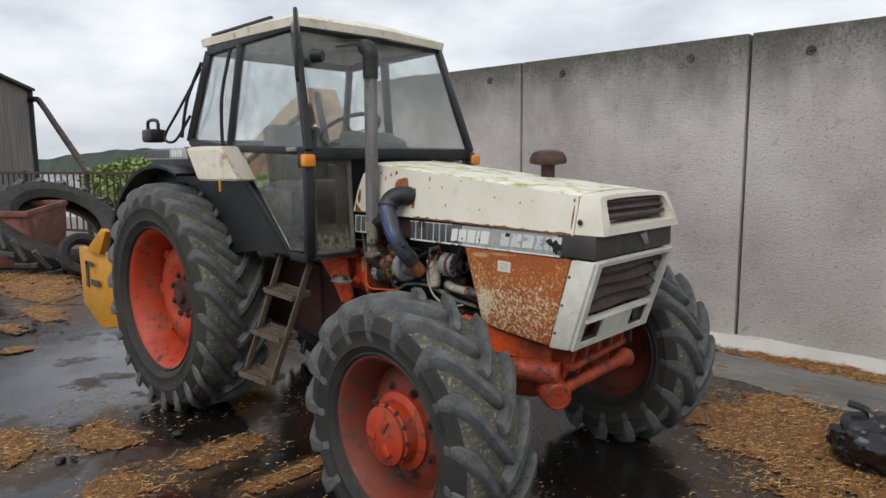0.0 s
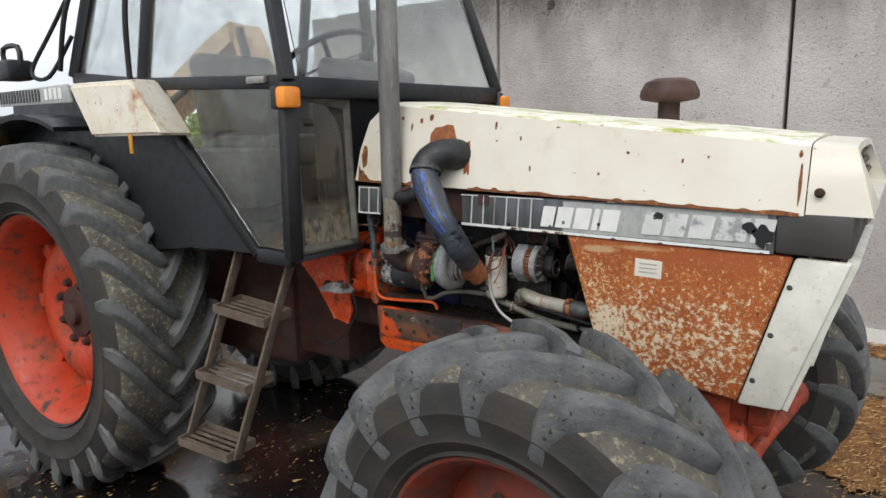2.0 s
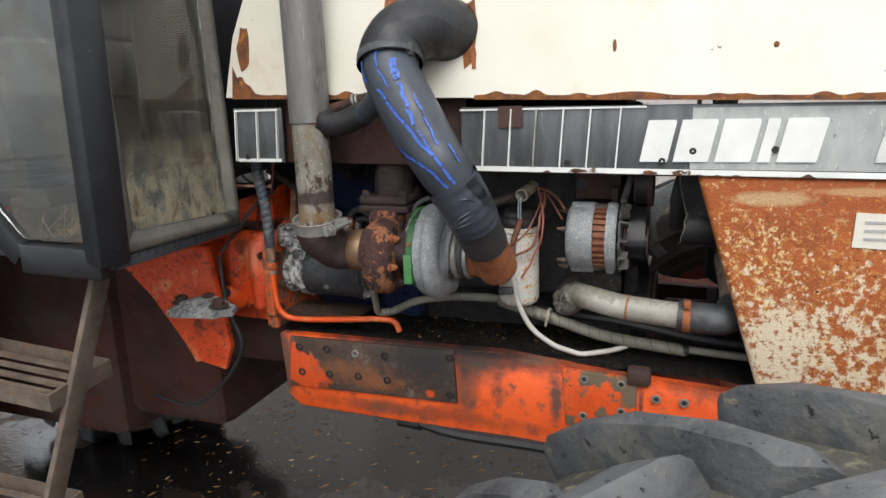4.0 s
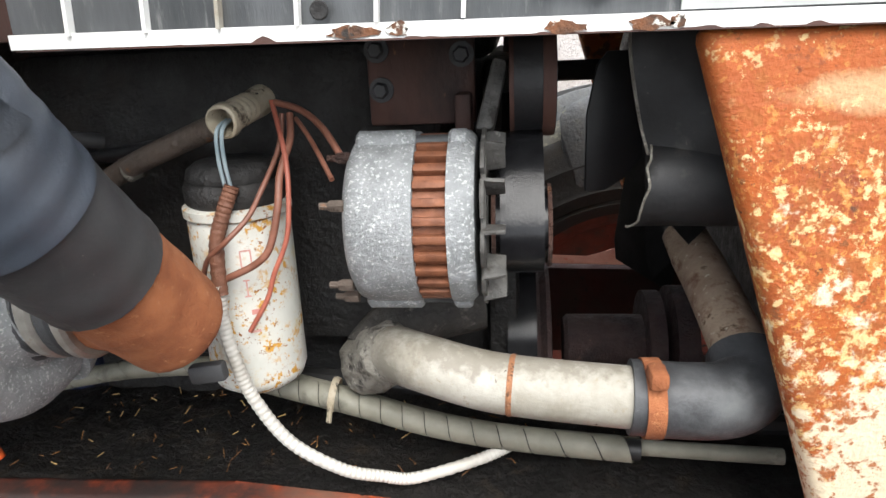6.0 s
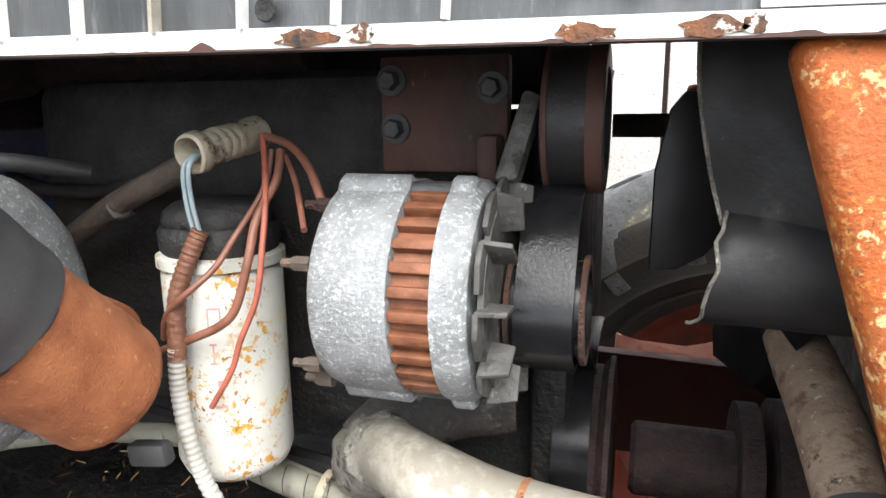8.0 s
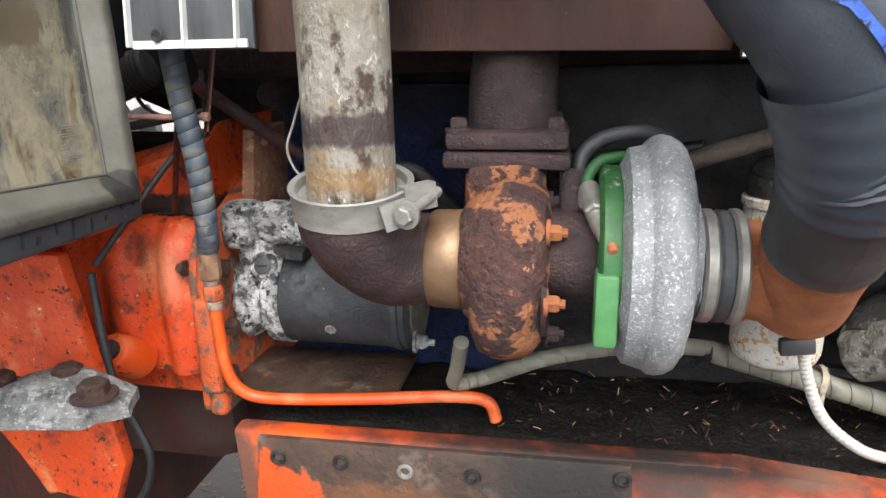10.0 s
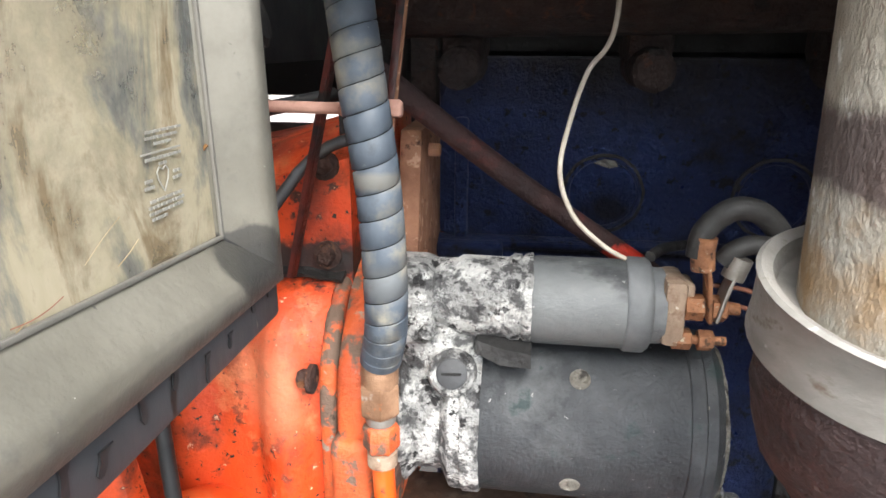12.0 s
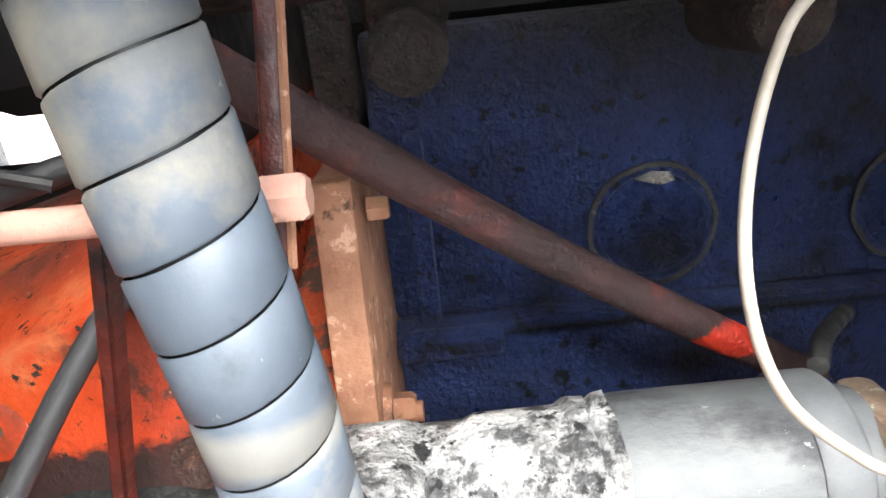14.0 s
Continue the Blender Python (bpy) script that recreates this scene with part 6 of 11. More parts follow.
# chips and rust runs on the visible bonnet side
rnd_c = random.Random(12)
for x, z, rx, rz in [(-0.86, 1.5, 0.014, 0.04), (-0.43, 1.5, 0.012, 0.05), (-0.33, 1.6, 0.004, 0.012), (-0.24, 1.56, 0.003, 0.008), (-0.2, 1.47, 0.003, 0.01), (0.1, 1.52, 0.005, 0.004), (0.02, 1.46, 0.004, 0.004), (0.25, 1.5, 0.003, 0.006),
                     (-0.62, 1.62, 0.006, 0.008), (-0.66, 1.6, 0.004, 0.012), (-0.7, 1.63, 0.005, 0.006), (-0.58, 1.63, 0.008, 0.01), (0.4, 1.46, 0.003, 0.003), (0.535, 1.45, 0.004, 0.05), (0.53, 1.52, 0.004, 0.01)]:
    bm = B()
    k = rnd_c.random() * 9
    add_plate(bm, [side_pt(x + rx * (1 + 0.6 * noise.noise(Vector((q * 1.3, k, 0)))) * math.cos(q * 0.524), z + rz * (1 + 0.6 * noise.noise(Vector((q * 1.3, k, 4)))) * math.sin(q * 0.524), -1, 0.0048) for q in range(12)], 0.0012)
    part("rust_chip", bm, m_edge, hood)

# nose cone
bm = B()
x0, x1 = 0.553, 0.69
no = [(-0.365, 1.376), (-0.345, 1.46), (-0.32, 1.5385), (-0.305, 1.5455), (-0.2, 1.5515), (0, 1.5535), (0.2, 1.5515), (0.305, 1.5455), (0.32, 1.5385), (0.345, 1.46), (0.365, 1.376)]
rear_s = [(x0, y, z) for y, z in no]
front_s = [(x1 - (z - 1.39) * 0.28, y * 1.0, z - (0.008 if z > 1.5 else 0)) for y, z in no]
inner_s = [(x1 - (z - 1.39) * 0.28 + 0.004, y * 0.86, 1.42 + (z - 1.39) * 0.66) for y, z in no]
deep_s = [(x0 + 0.03, y * 0.82, 1.425 + (z - 1.39) * 0.62) for y, z in no]
add_loft(bm, [rear_s, front_s, inner_s, deep_s], cap=False)
nose = part("nose_cone", bm, m_cream, tractor, "cream nose panel with dark air slot", 50)
bm = B()
add_box(bm, (0.625, 0, 1.478), (0.012, 0.56, 0.1))
part("slot_backing", bm, m_louvre, nose)
for k in range(3):
    bm = B()
    add_box(bm, (0.645 - k * 0.008, 0, 1.45 + 0.03 * k), (0.02, 0.58, 0.016), 0.004, Euler((0, radians(-35), 0)).to_matrix())
    part("slot_louvre", bm, m_louvre, nose)
bm = B()
add_bolt(bm, (0.58, -0.364, 1.43), (0, -1, 0), 0.008, 0.008)
part("latch_bolt", bm, m_rust, nose)

# dark band below nose
bm = B()
add_box(bm, (0.575, 0, 1.327), (0.17, 0.736, 0.108), 0.012)
band = part("front_band", bm, mat("scuffed_dark_band", [(0.035, 0.032, 0.03), (0.06, 0.055, 0.052)], 6, (0.5, 0.7), 0, 0.1, 50, [((0.14, 0.11, 0.09), 12, 0.62, 0.1, 0.8, None)]), tractor, "scuffed dark band round the nose")
bm = B()
add_plate(bm, [(0.664, 0.02, 1.35), (0.664, 0.07, 1.30), (0.672, 0.09, 1.31), (0.668, 0.07, 1.365)], 0.006)
part("torn_badge", bm, m_steel, band)

# side badge strip with dividers and plain blocks of white print
for side in (-1,):
    Y = side * 0.357
    bm = B()
    add_beam(bm, (-0.445, Y, 1.332), (0.49, Y, 1.323), 0.105, 0.006, 0.002, up=(0, 1, 0))
    strip = part("badge_strip", bm, [m_strip], tractor, "worn brushed metal badge strip with white print")
    bm = B()
    add_beam(bm, (-0.895, Y, 1.343), (-0.79, Y, 1.342), 0.1, 0.006, 0.002, up=(0, 1, 0))
    part("strip_end", bm, m_strip, strip)
    bm = B()
    add_beam(bm, (-0.8, Y * 0.93, 1.35), (-0.445, Y * 0.93, 1.345), 0.12, 0.006, 0.002, up=(0, 1, 0))
    part("bare_panel", bm, m_brown, tractor, "bare rusty brown sheet panel")
    bm = B()
    add_beam(bm, (-0.085, Y + side * 0.0035, 1.331), (0.47, Y + side * 0.0035, 1.3265), 0.09, 0.003, up=(0, 1, 0))
    part("pale_field", bm, m_strip_pale, strip, "faded pale field")
    F_ = Y + side * 0.0055
    for name, a, b, za, zb_, hgt in (("lower_line", -0.445, 0.48, 1.285, 1.275, 0.008), ("lower_line", -0.89, -0.795, 1.2965, 1.2965, 0.006), ("upper_line", -0.89, -0.795, 1.388, 1.388, 0.004), ("upper_line", -0.445, -0.15, 1.38, 1.379, 0.003)):
        bm = B()
        add_plate(bm, [(a, F_, za - hgt / 2), (b, F_, zb_ - hgt / 2), (b, F_, zb_ + hgt / 2), (a, F_, za + hgt / 2)], 0.002)
        part(name, bm, m_letter, strip)
    for x in (-0.89, -0.843, -0.8, -0.405, -0.361, -0.32, -0.277, -0.235, -0.19):
        bm = B()
        add_beam(bm, (x - 0.0035, F_, 1.287 + (0.008 if x < -0.7 else 0)), (x + 0.003, F_, 1.38 + (0.007 if x < -0.7 else 0)), 0.0072, 0.002)
        part("divider", bm, m_letter if x not in (-0.363, -0.32) else m_whitepipe, strip)
    lz, lt = 1.297, 1.359
    for x, w, mm in ((-0.158, 0.041, m_letter), (-0.11, 0.05, m_letter), (-0.052, 0.049, m_letter), (0.005, 0.017, m_letter), (0.03, 0.052, m_letter),
                     (0.152, 0.052, m_letter_dim), (0.214, 0.054, m_letter_dim), (0.278, 0.06, m_letter_dim), (0.348, 0.074, m_letter_dim), (0.432, 0.05, m_letter_dim)):
        b_ = B()
        add_plate(b_, [(x + cx, F_ + side * 0.001, cz) for cx, cz in ((0, lz), (w * 0.97, lz), (w, lz + 0.004), (w + 0.011, lt - 0.004), (w + 0.01, lt), (0.012, lt))], 0.003)
        part("letter_block", b_, mm, strip)
    for x, z in ((-0.268, 1.294), (-0.125, 1.298), (-0.082, 1.313), (0.028, 1.315), (-0.868, 1.303), (0.19, 1.345)):
        bm = B()
        add_lathe(bm, (x, F_ + side * 0.0025, z), (0, side, 0), [(0.0052, 0), (0.0045, 0.001), (0.003, 0.0008), (0, -0.0005)], 12)
        part("screw_hole", bm, m_engine, strip)
    # breaks in the white trim, down to rusty metal
    for k, (x, wx, z) in enumerate(((-0.25, 0.014, 1.2825), (-0.228, 0.006, 1.283), (-0.142, 0.01, 1.28), (-0.1, 0.012, 1.28), (-0.087, 0.004, 1.281))):
        bm = B()
        add_plate(bm, [(x + wx * (1 + 0.7 * noise.noise(Vector((q * 1.3, k, 0)))) * math.cos(q * 0.393), F_ + side * 0.0016, max(z - 0.0035, z + 0.0034 * (1 + 0.9 * noise.noise(Vector((q * 1.9, k, 5)))) * math.sin(q * 0.393))) for q in range(16)], 0.0012)
        part("trim_break", bm, m_trim_rust, strip)
    # ragged black edge where the print has flaked away
    bm = B()
    up_, dn_ = [], []
    for i in range(260):
        x = -0.442 + 0.92 * i / 259
        base_z = 1.2805 - 0.0095 * (x + 0.445) / 0.935
        nz = noise.noise(Vector((x * 22, 2, 0))) + 0.6 * noise.noise(Vector((x * 75, 6, 0)))
        up_.append(bm.verts.new((x, F_ + side * 0.0016, base_z + 0.0002 + 0.008 * max(0, nz - 0.15))))
        dn_.append(bm.verts.new((x, F_ + side * 0.0016, base_z - 0.0006)))
    for a_, b_, c_, d_ in zip(up_, up_[1:], dn_[1:], dn_):
        bm.faces.new((a_, b_, c_, d_))
    part("flaked_edge", bm, m_brown, strip, "flaked rusty lower edge")
    for k, (x, z, rx, rz) in enumerate(((0.2, 1.352, 0.014, 0.009), (0.43, 1.335, 0.018, 0.014), (0.462, 1.318, 0.026, 0.03))):
        bm = B()
        add_plate(bm, [(x + rx * (1 + 0.8 * noise.noise(Vector((q * 1.7, k, 0)))) * math.cos(q * 0.449), F_ + side * 0.0034, z + rz * (1 + 0.8 * noise.noise(Vector((q * 1.7, k, 5)))) * math.sin(q * 0.449)) for q in range(14)], 0.001)
        part("flaked_spot", bm, m_black, strip)
    # rust-streaked brown bracket tab hiding one bay
    bm = B()
    add_box(bm, (-0.36, F_ + side * 0.001, 1.368), (0.04, 0.003, 0.034))
    part("stain_patch", bm, m_brown, strip)

# plain sheet on the far side, unseen, added to stop daylight leaking in
bm = B()
add_beam(bm, (-0.89, 0.35, 1.34), (-0.22, 0.35, 1.336), 0.11, 0.006, 0.002, up=(0, 1, 0))
part("bare_panel", bm, m_brown, tractor, "bare rusty brown sheet panel")

# flaked side panels and chalky grille surround
for side in (-1, 1):
    Y = side * 0.345
    bm = B()
    add_plate(bm, [(-0.075, Y, 1.278), (0.535, Y, 1.268), (0.425, Y, 0.86), (0.07, Y, 0.90), (0.035, Y, 0.925)], 0.028, 0.010, 3)
    sp = part("side_panel", bm, m_rustpanel, tractor, "side panel flaked to orange rust and cream primer")
    bm = B()
    add_box(bm, (0.175, Y + side * 0.0155, 1.2), (0.075, 0.002, 0.05), 0.0, Euler((0, radians(2), 0)).to_matrix())
    st = part("sticker", bm, m_cream, sp, "torn white paper sticker with unreadable print")
    for k in range(3):
        b_ = B()
        add_box(b_, (0.175, Y + side * 0.0172, 1.213 - 0.012 * k), (0.05, 0.001, 0.004))
        part("print_line", b_, m_strip_pale, sp)
    bm = B()
    add_plate(bm, [(0.54, Y, 1.266), (0.662, Y * 1.04, 1.264), (0.535, Y * 1.02, 0.862), (0.428, Y, 0.856)], 0.034, 0.008, 2)
    fl = part("grille_side", bm, m_grey_white, tractor, "chalky white grille side flange with rivets")
    for z in (1.19, 1.06, 0.93):
        b_ = B()
        x = 0.535 - (1.268 - z) * 0.27 + 0.018
        add_lathe(b_, (x, Y + side * 0.016, z), (0, side, 0), [(0.008, 0), (0.007, 0.004), (0, 0.006)], 12)
        part("rivet", b_, m_dkgrey, fl)


def gp(u, v, d=0.0):
    """A point of the raked grille plane: u across, v from its foot (0) to its top (1), d out of it."""
    return Vector((0.535 + 0.127 * v + d * 0.95, u * (0.35 + 0.012 * v), 0.862 + 0.402 * v - d * 0.3))


bm = B()
for u0, u1, v0, v1 in ((-1, 1, 0, 0.065), (-1, 1, 0.3, 0.345), (-1, 1, 0.955, 1), (-1, -0.9, 0.345, 0.955), (0.9, 1, 0.345, 0.955), (-1, -0.87, 0.065, 0.3), (-0.42, 0.36, 0.065, 0.3), (0.82, 1, 0.065, 0.3)):
    add_plate(bm, [gp(u0, v0), gp(u1, v0), gp(u1, v1), gp(u0, v1)], 0.026)
gf = part("grille_surround", bm, m_grey_white, tractor, "chalky white steel grille surround")
bm = B()
add_beam(bm, gp(-0.9, 0.322, 0.014), gp(0.88, 0.322, 0.014), 0.012, 0.014, 0.003)
part("grille_lip", bm, m_grey_white, gf)
bm = B()
add_plate(bm, [gp(-0.93, 0.33, -0.05), gp(0.93, 0.33, -0.05), gp(0.93, 0.97, -0.05), gp(-0.93, 0.97, -0.05)], 0.006)
part("grille_backing", bm, m_engine, gf)
for k in range(4):
    bm = B()
    v = 0.36 + 0.148 * k
    secs = []
    for q in range(15):
        u = -0.9 + 1.76 * q / 14
        b_ = 0.008 * math.sin(k * 1.7 + q * 0.5) + 0.004 * noise.noise(Vector((q * 0.7, k, 0)))
        w_ = 0.006 * math.sin(q * 0.45 + k)
        end = 1 - 0.55 * max(0, (q - 12) / 2)
        secs.append([gp(u, v + 0.005 + w_, -0.034), gp(u, v + 0.03 + w_, -0.006 + b_), gp(u, v + 0.06 + w_, -0.002 + b_), gp(u, v + 0.04 + 0.1 * end + w_, -0.03 + b_ * 0.4), gp(u, v + 0.03 + 0.1 * end + w_, -0.04)])
    add_loft(bm, secs)
    part("louvre", bm, m_louvre, gf, "warped brown louvre")
for u0, u1 in ((-0.87, -0.42), (0.36, 0.82)):
    bm = B()
    rim_o = [gp(u0 + 0.004, 0.07, -0.004), gp(u1 - 0.004, 0.07, -0.004), gp(u1 - 0.004, 0.296, -0.004), gp(u0 + 0.004, 0.296, -0.004)]
    rim_i = [gp(u0 + 0.03, 0.085, -0.004), gp(u1 - 0.03, 0.085, -0.004), gp(u1 - 0.03, 0.282, -0.004), gp(u0 + 0.03, 0.282, -0.004)]
    add_ring_frame(bm, rim_o, rim_i, 0.016)
    hl = part("headlamp", bm, m_dkgrey, tractor, "rectangular headlamp recessed in grille surround")
    bm = B()
    add_plate(bm, [gp(u0 - 0.02, 0.05, -0.05), gp(u1 + 0.02, 0.05, -0.05), gp(u1 + 0.02, 0.31, -0.05), gp(u0 - 0.02, 0.31, -0.05)], 0.006)
    part("lamp_bowl", bm, m_engine, hl)
    if u0 < 0:
        bm = B()
        add_plate(bm, [gp(u0 + 0.05, 0.1, -0.03), gp(u0 + 0.3, 0.1, -0.036), gp(u0 + 0.33, 0.19, -0.04), gp(u0 + 0.05, 0.22, -0.034)], 0.004)
        part("reflector", bm, m_headlamp, hl, "broken silvered reflector")

# pre-cleaner on its stem
bm = B()
add_lathe(bm, (0.06, 0.165, 1.55), (0, 0, 1), [(0.036, 0), (0.036, 0.12), (0.034, 0.125)], 28)
pc = part("precleaner_stem", bm, m_brown, tractor, "rusty pipe stem through bonnet")
bm = B()
add_lathe(bm, (0.06, 0.165, 1.675), (0, 0, 1), [(0.034, -0.01), (0.06, -0.006), (0.092, 0.0), (0.098, 0.012), (0.095, 0.03), (0.08, 0.058), (0.05, 0.07), (0, 0.073)], 36)
part("precleaner_cap", bm, m_brown, pc, "mushroom cap of rusty brown plastic")

# ---- tractor: front axle and bolster ----
bm = B()
add_box(bm, (0.25, -0.02, 0.80), (0.4, 0.46, 0.14), 0.02)
bol = part("front_bolster", bm, m_axle, tractor, "orange cast front bolster")
bm = B()
add_cyl(bm, (0.2, -0.34, 0.71), (0.44, -0.27, 0.71), 0.055, 0.06, 20, 0.01)
part("bolster_tube", bm, m_axle, bol)
for k in range(5):
    b_ = B()
    y = -0.25 + 0.115 * k
    add_plate(b_, [(0.44, y, 0.86), (0.5, y, 0.86), (0.49, y, 0.77), (0.44, y, 0.68)], 0.024, 0.005)
    part("bolster_rib", b_, m_axle, bol)
bm = B()
add_beam(bm, (0.475, -0.27, 0.75), (0.475, 0.24, 0.78), 0.05, 0.03, 0.008)
part("bolster_lip", bm, m_axle, bol)
bm = B()
add_cyl(bm, (0.33, -0.22, 0.64), (0.455, -0.315, 0.615), 0.075, 0.066, 26, 0.01)
pv = part("pivot_boss", bm, m_axle, tractor, "round orange axle pivot boss")
bm = B()
add_lathe(bm, (0.455, -0.315, 0.615), (0.8, -0.58, -0.15), [(0.06, -0.004), (0.06, 0.006), (0.05, 0.008), (0.047, 0.003), (0, 0.003)], 28)
part("end_cap", bm, m_axle, pv, "orange end cap with dark seal ring")
bm = B()
add_tube(bm, [(FRONT_X, -0.72, 0.6), (FRONT_X, -0.3, 0.6), (FRONT_X, 0.0, 0.6), (FRONT_X, 0.3, 0.6), (FRONT_X, 0.7, 0.6)], 0.075, 20, 4, True, lambda u: 1 + 0.9 * math.exp(-((u - 0.5) / 0.12) ** 2))
ax = part("front_axle", bm, m_axle, tractor, "orange driven front axle casing")
for s in (-1, 1):
    b_ = B()
    add_cyl(b_, (FRONT_X, s * 0.66, 0.44), (FRONT_X, s * 0.66, 0.76), 0.07, 0.06, 20, 0.012)
    part("swivel_housing", b_, m_axle, ax)
bm = B()
add_tube(bm, [(0.44, -0.26, 0.635), (0.46, -0.1, 0.66), (0.5, 0.1, 0.69), (0.5, 0.2, 0.7), (0.47, 0.3, 0.66), (0.4, 0.4, 0.6)], 0.036, 18, 5, True, lambda u: 0.8 + 0.6 * math.exp(-((u - 0.66) / 0.12) ** 2))
part("steering_cylinder", bm, m_axle, tractor, "orange steering ram across axle")


# ---- tractor: cab ----
def mirror_y(p):
    return (p[0], -p[1], p[2])


A0 = (-0.935, -0.655, 1.165)    # front pillar foot
A1 = (-0.905, -0.665, 1.75)     # front pillar at the belt
A2 = (-1.12, -0.575, 2.44)      # front pillar top
Bm = (-1.70, -0.665, 1.78)      # door rear edge at the belt
B2 = (-1.66, -0.585, 2.40)
C1 = (-2.22, -0.65, 1.83)
C2 = (-2.05, -0.575, 2.40)
D0 = (-1.10, -0.66, 1.17)       # door foot

cab = part("cab", add_beam(B(), (-1.08, 0, 1.26), (-2.2, 0, 1.26), 1.24, 0.03), m_black, tractor, "black steel cab with cream roof and large windows")
# made-up panels that block the bright wall behind the lower window
part("kick_panel", add_plate(B(), [(-0.962, -0.35, 1.165), (-1.14, -0.35, 1.165), (-1.14, -0.35, 1.262), (-0.962, -0.35, 1.262)], 0.004), m_step, cab, "added dusty panel at side of footwell, hiding bright wall")
part("kick_panel", add_plate(B(), [(-1.14, -0.348, 1.165), (-1.14, -0.64, 1.165), (-1.14, -0.64, 1.262), (-1.14, -0.348, 1.262)], 0.004), m_step, cab)
part("footwell", add_box(B(), (-1.11, -0.49, 1.18), (0.27, 0.3, 0.014), 0.003), m_step, cab, "dusty footwell floor behind lower window")
for s in (1, -1):
    f = (lambda p: p) if s == 1 else mirror_y
    for name, p, q, w, d in (("front_pillar", A0, A1, 0.05, 0.055), ("front_pillar", A1, A2, 0.045, 0.05), ("door_pillar", Bm, B2, 0.055, 0.05), ("rear_pillar", C1, C2, 0.05, 0.05),
                             ("roof_rail", A2, C2, 0.05, 0.05), ("belt_rail", A1, Bm, 0.035, 0.045), ("belt_rail", Bm, C1, 0.04, 0.045), ("door_edge", Bm, D0, 0.035, 0.04), ("sill", A0, D0, 0.035, 0.05)):
        part(name, add_beam(B(), f(p), f(q), w, d, 0.006), m_black, cab)
    # glass
    part("quarter_glass", add_plate(B(), [f(Bm), f(C1), f(C2), f(B2)], 0.005), m_glass, cab, "dusty rear side window")
    part("door_glass", add_plate(B(), [f(A1), f(Bm), f(B2), f(A2)], 0.005), m_glass, cab, "dusty upper door window")
    part("lower_door_glass", add_plate(B(), [f((-0.97, -0.66, 1.2)), f((-0.94, -0.665, 1.73)), f((-1.62, -0.665, 1.755)), f((-1.1, -0.66, 1.2))], 0.005), m_glass_door, cab, "mud-filmed lower door window")
    # front quarter panel: bevelled frame, pane and skirt
    inner = [(-0.37, 1.1965), (-0.605, 1.2085), (-0.615, 1.700), (-0.387, 1.665)]
    outer = [(-0.343, 1.1705), (-0.655, 1.176), (-0.66, 1.745), (-0.366, 1.715)]
    bm = B()
    section = [(-0.936, 0.0), (-0.9275, 0.0), (-0.9264, 0.03), (-0.9205, 0.24), (-0.9158, 0.42), (-0.9138, 0.5), (-0.913, 0.58), (-0.913, 0.84), (-0.914, 0.93), (-0.918, 1.0), (-0.934, 1.0), (-0.936, 0.985), (-0.938, 1.0), (-0.959, 1.0)]
    for j in range(4):
        ends = []
        for a_, b_ in ((inner[j], outer[j]), (inner[(j + 1) % 4], outer[(j + 1) % 4])):
            ends.append([bm.verts.new(f((x_q, a_[0] + (b_[0] - a_[0]) * w_q, a_[1] + (b_[1] - a_[1]) * w_q))) for x_q, w_q in section])
        for k in range(len(section) - 1):
            bm.faces.new((ends[0][k], ends[1][k], ends[1][k + 1], ends[0][k + 1]))
    part("front_quarter_frame", bm, m_win_frame, cab, "weathered grey bevelled frame of lower front window", 28)
    loop = inner + [inner[0]]
    for a, b in zip(loop, loop[1:]):
        part("window_seal", add_beam(B(), f((-0.926, a[0], a[1])), f((-0.926, b[0], b[1])), 0.0014, 0.0016, 0.0004), m_rubber_trim, cab, "thin grey rubber glazing seal")
    part("lower_front_glass", add_plate(B(), [f((-0.931, y_q, z_q)) for y_q, z_q in inner], 0.005), m_glass_lit_film, cab, "dusty lower front window, lit cab interior painted on as tan film")
    rnd_e = random.Random(5)
    for yc, zc, wd, ht in ((-0.3975, 1.2387, 0.02, 0.0008), (-0.399, 1.2369, 0.018, 0.0008), (-0.3985, 1.235, 0.01, 0.0008), (-0.4, 1.2325, 0.022, 0.0005), (-0.399, 1.2307, 0.02, 0.0009), (-0.4, 1.2288, 0.004, 0.0009),
                           (-0.4085, 1.2245, 0.004, 0.0009), (-0.3925, 1.2252, 0.004, 0.0009), (-0.4085, 1.2225, 0.005, 0.0009), (-0.3925, 1.2232, 0.005, 0.0009), (-0.4, 1.2182, 0.018, 0.0009), (-0.4, 1.2164, 0.02, 0.0009), (-0.4005, 1.2146, 0.019, 0.0009), (-0.4045, 1.2128, 0.009, 0.0009)):
        bm = B()
        y_e = yc - wd / 2
        while y_e < yc + wd / 2 - 0.0006:
            w_e = min(rnd_e.uniform(0.0012, 0.0042), yc + wd / 2 - y_e)
            add_box(bm, f((-0.9277, y_e + w_e / 2, zc)), (0.0004, w_e, ht))
            y_e += w_e + (0.0007 if ht > 0.0006 else 0)
        part("etched_bar", bm, m_etch, cab)
    bm = B()
    heart = [f((-0.9277, -0.4005 + 0.0036 * dy, 1.2243 + 0.0042 * dz)) for dy, dz in ((0, -1), (0.75, -0.1), (0.9, 0.5), (0.5, 0.85), (0, 0.6), (-0.5, 0.85), (-0.9, 0.5), (-0.75, -0.1), (0, -1))]
    add_tube(bm, heart, 0.00022, 6, 1)
    part("etched_mark", bm, m_etch, cab)
    rnd_w = random.Random(12)
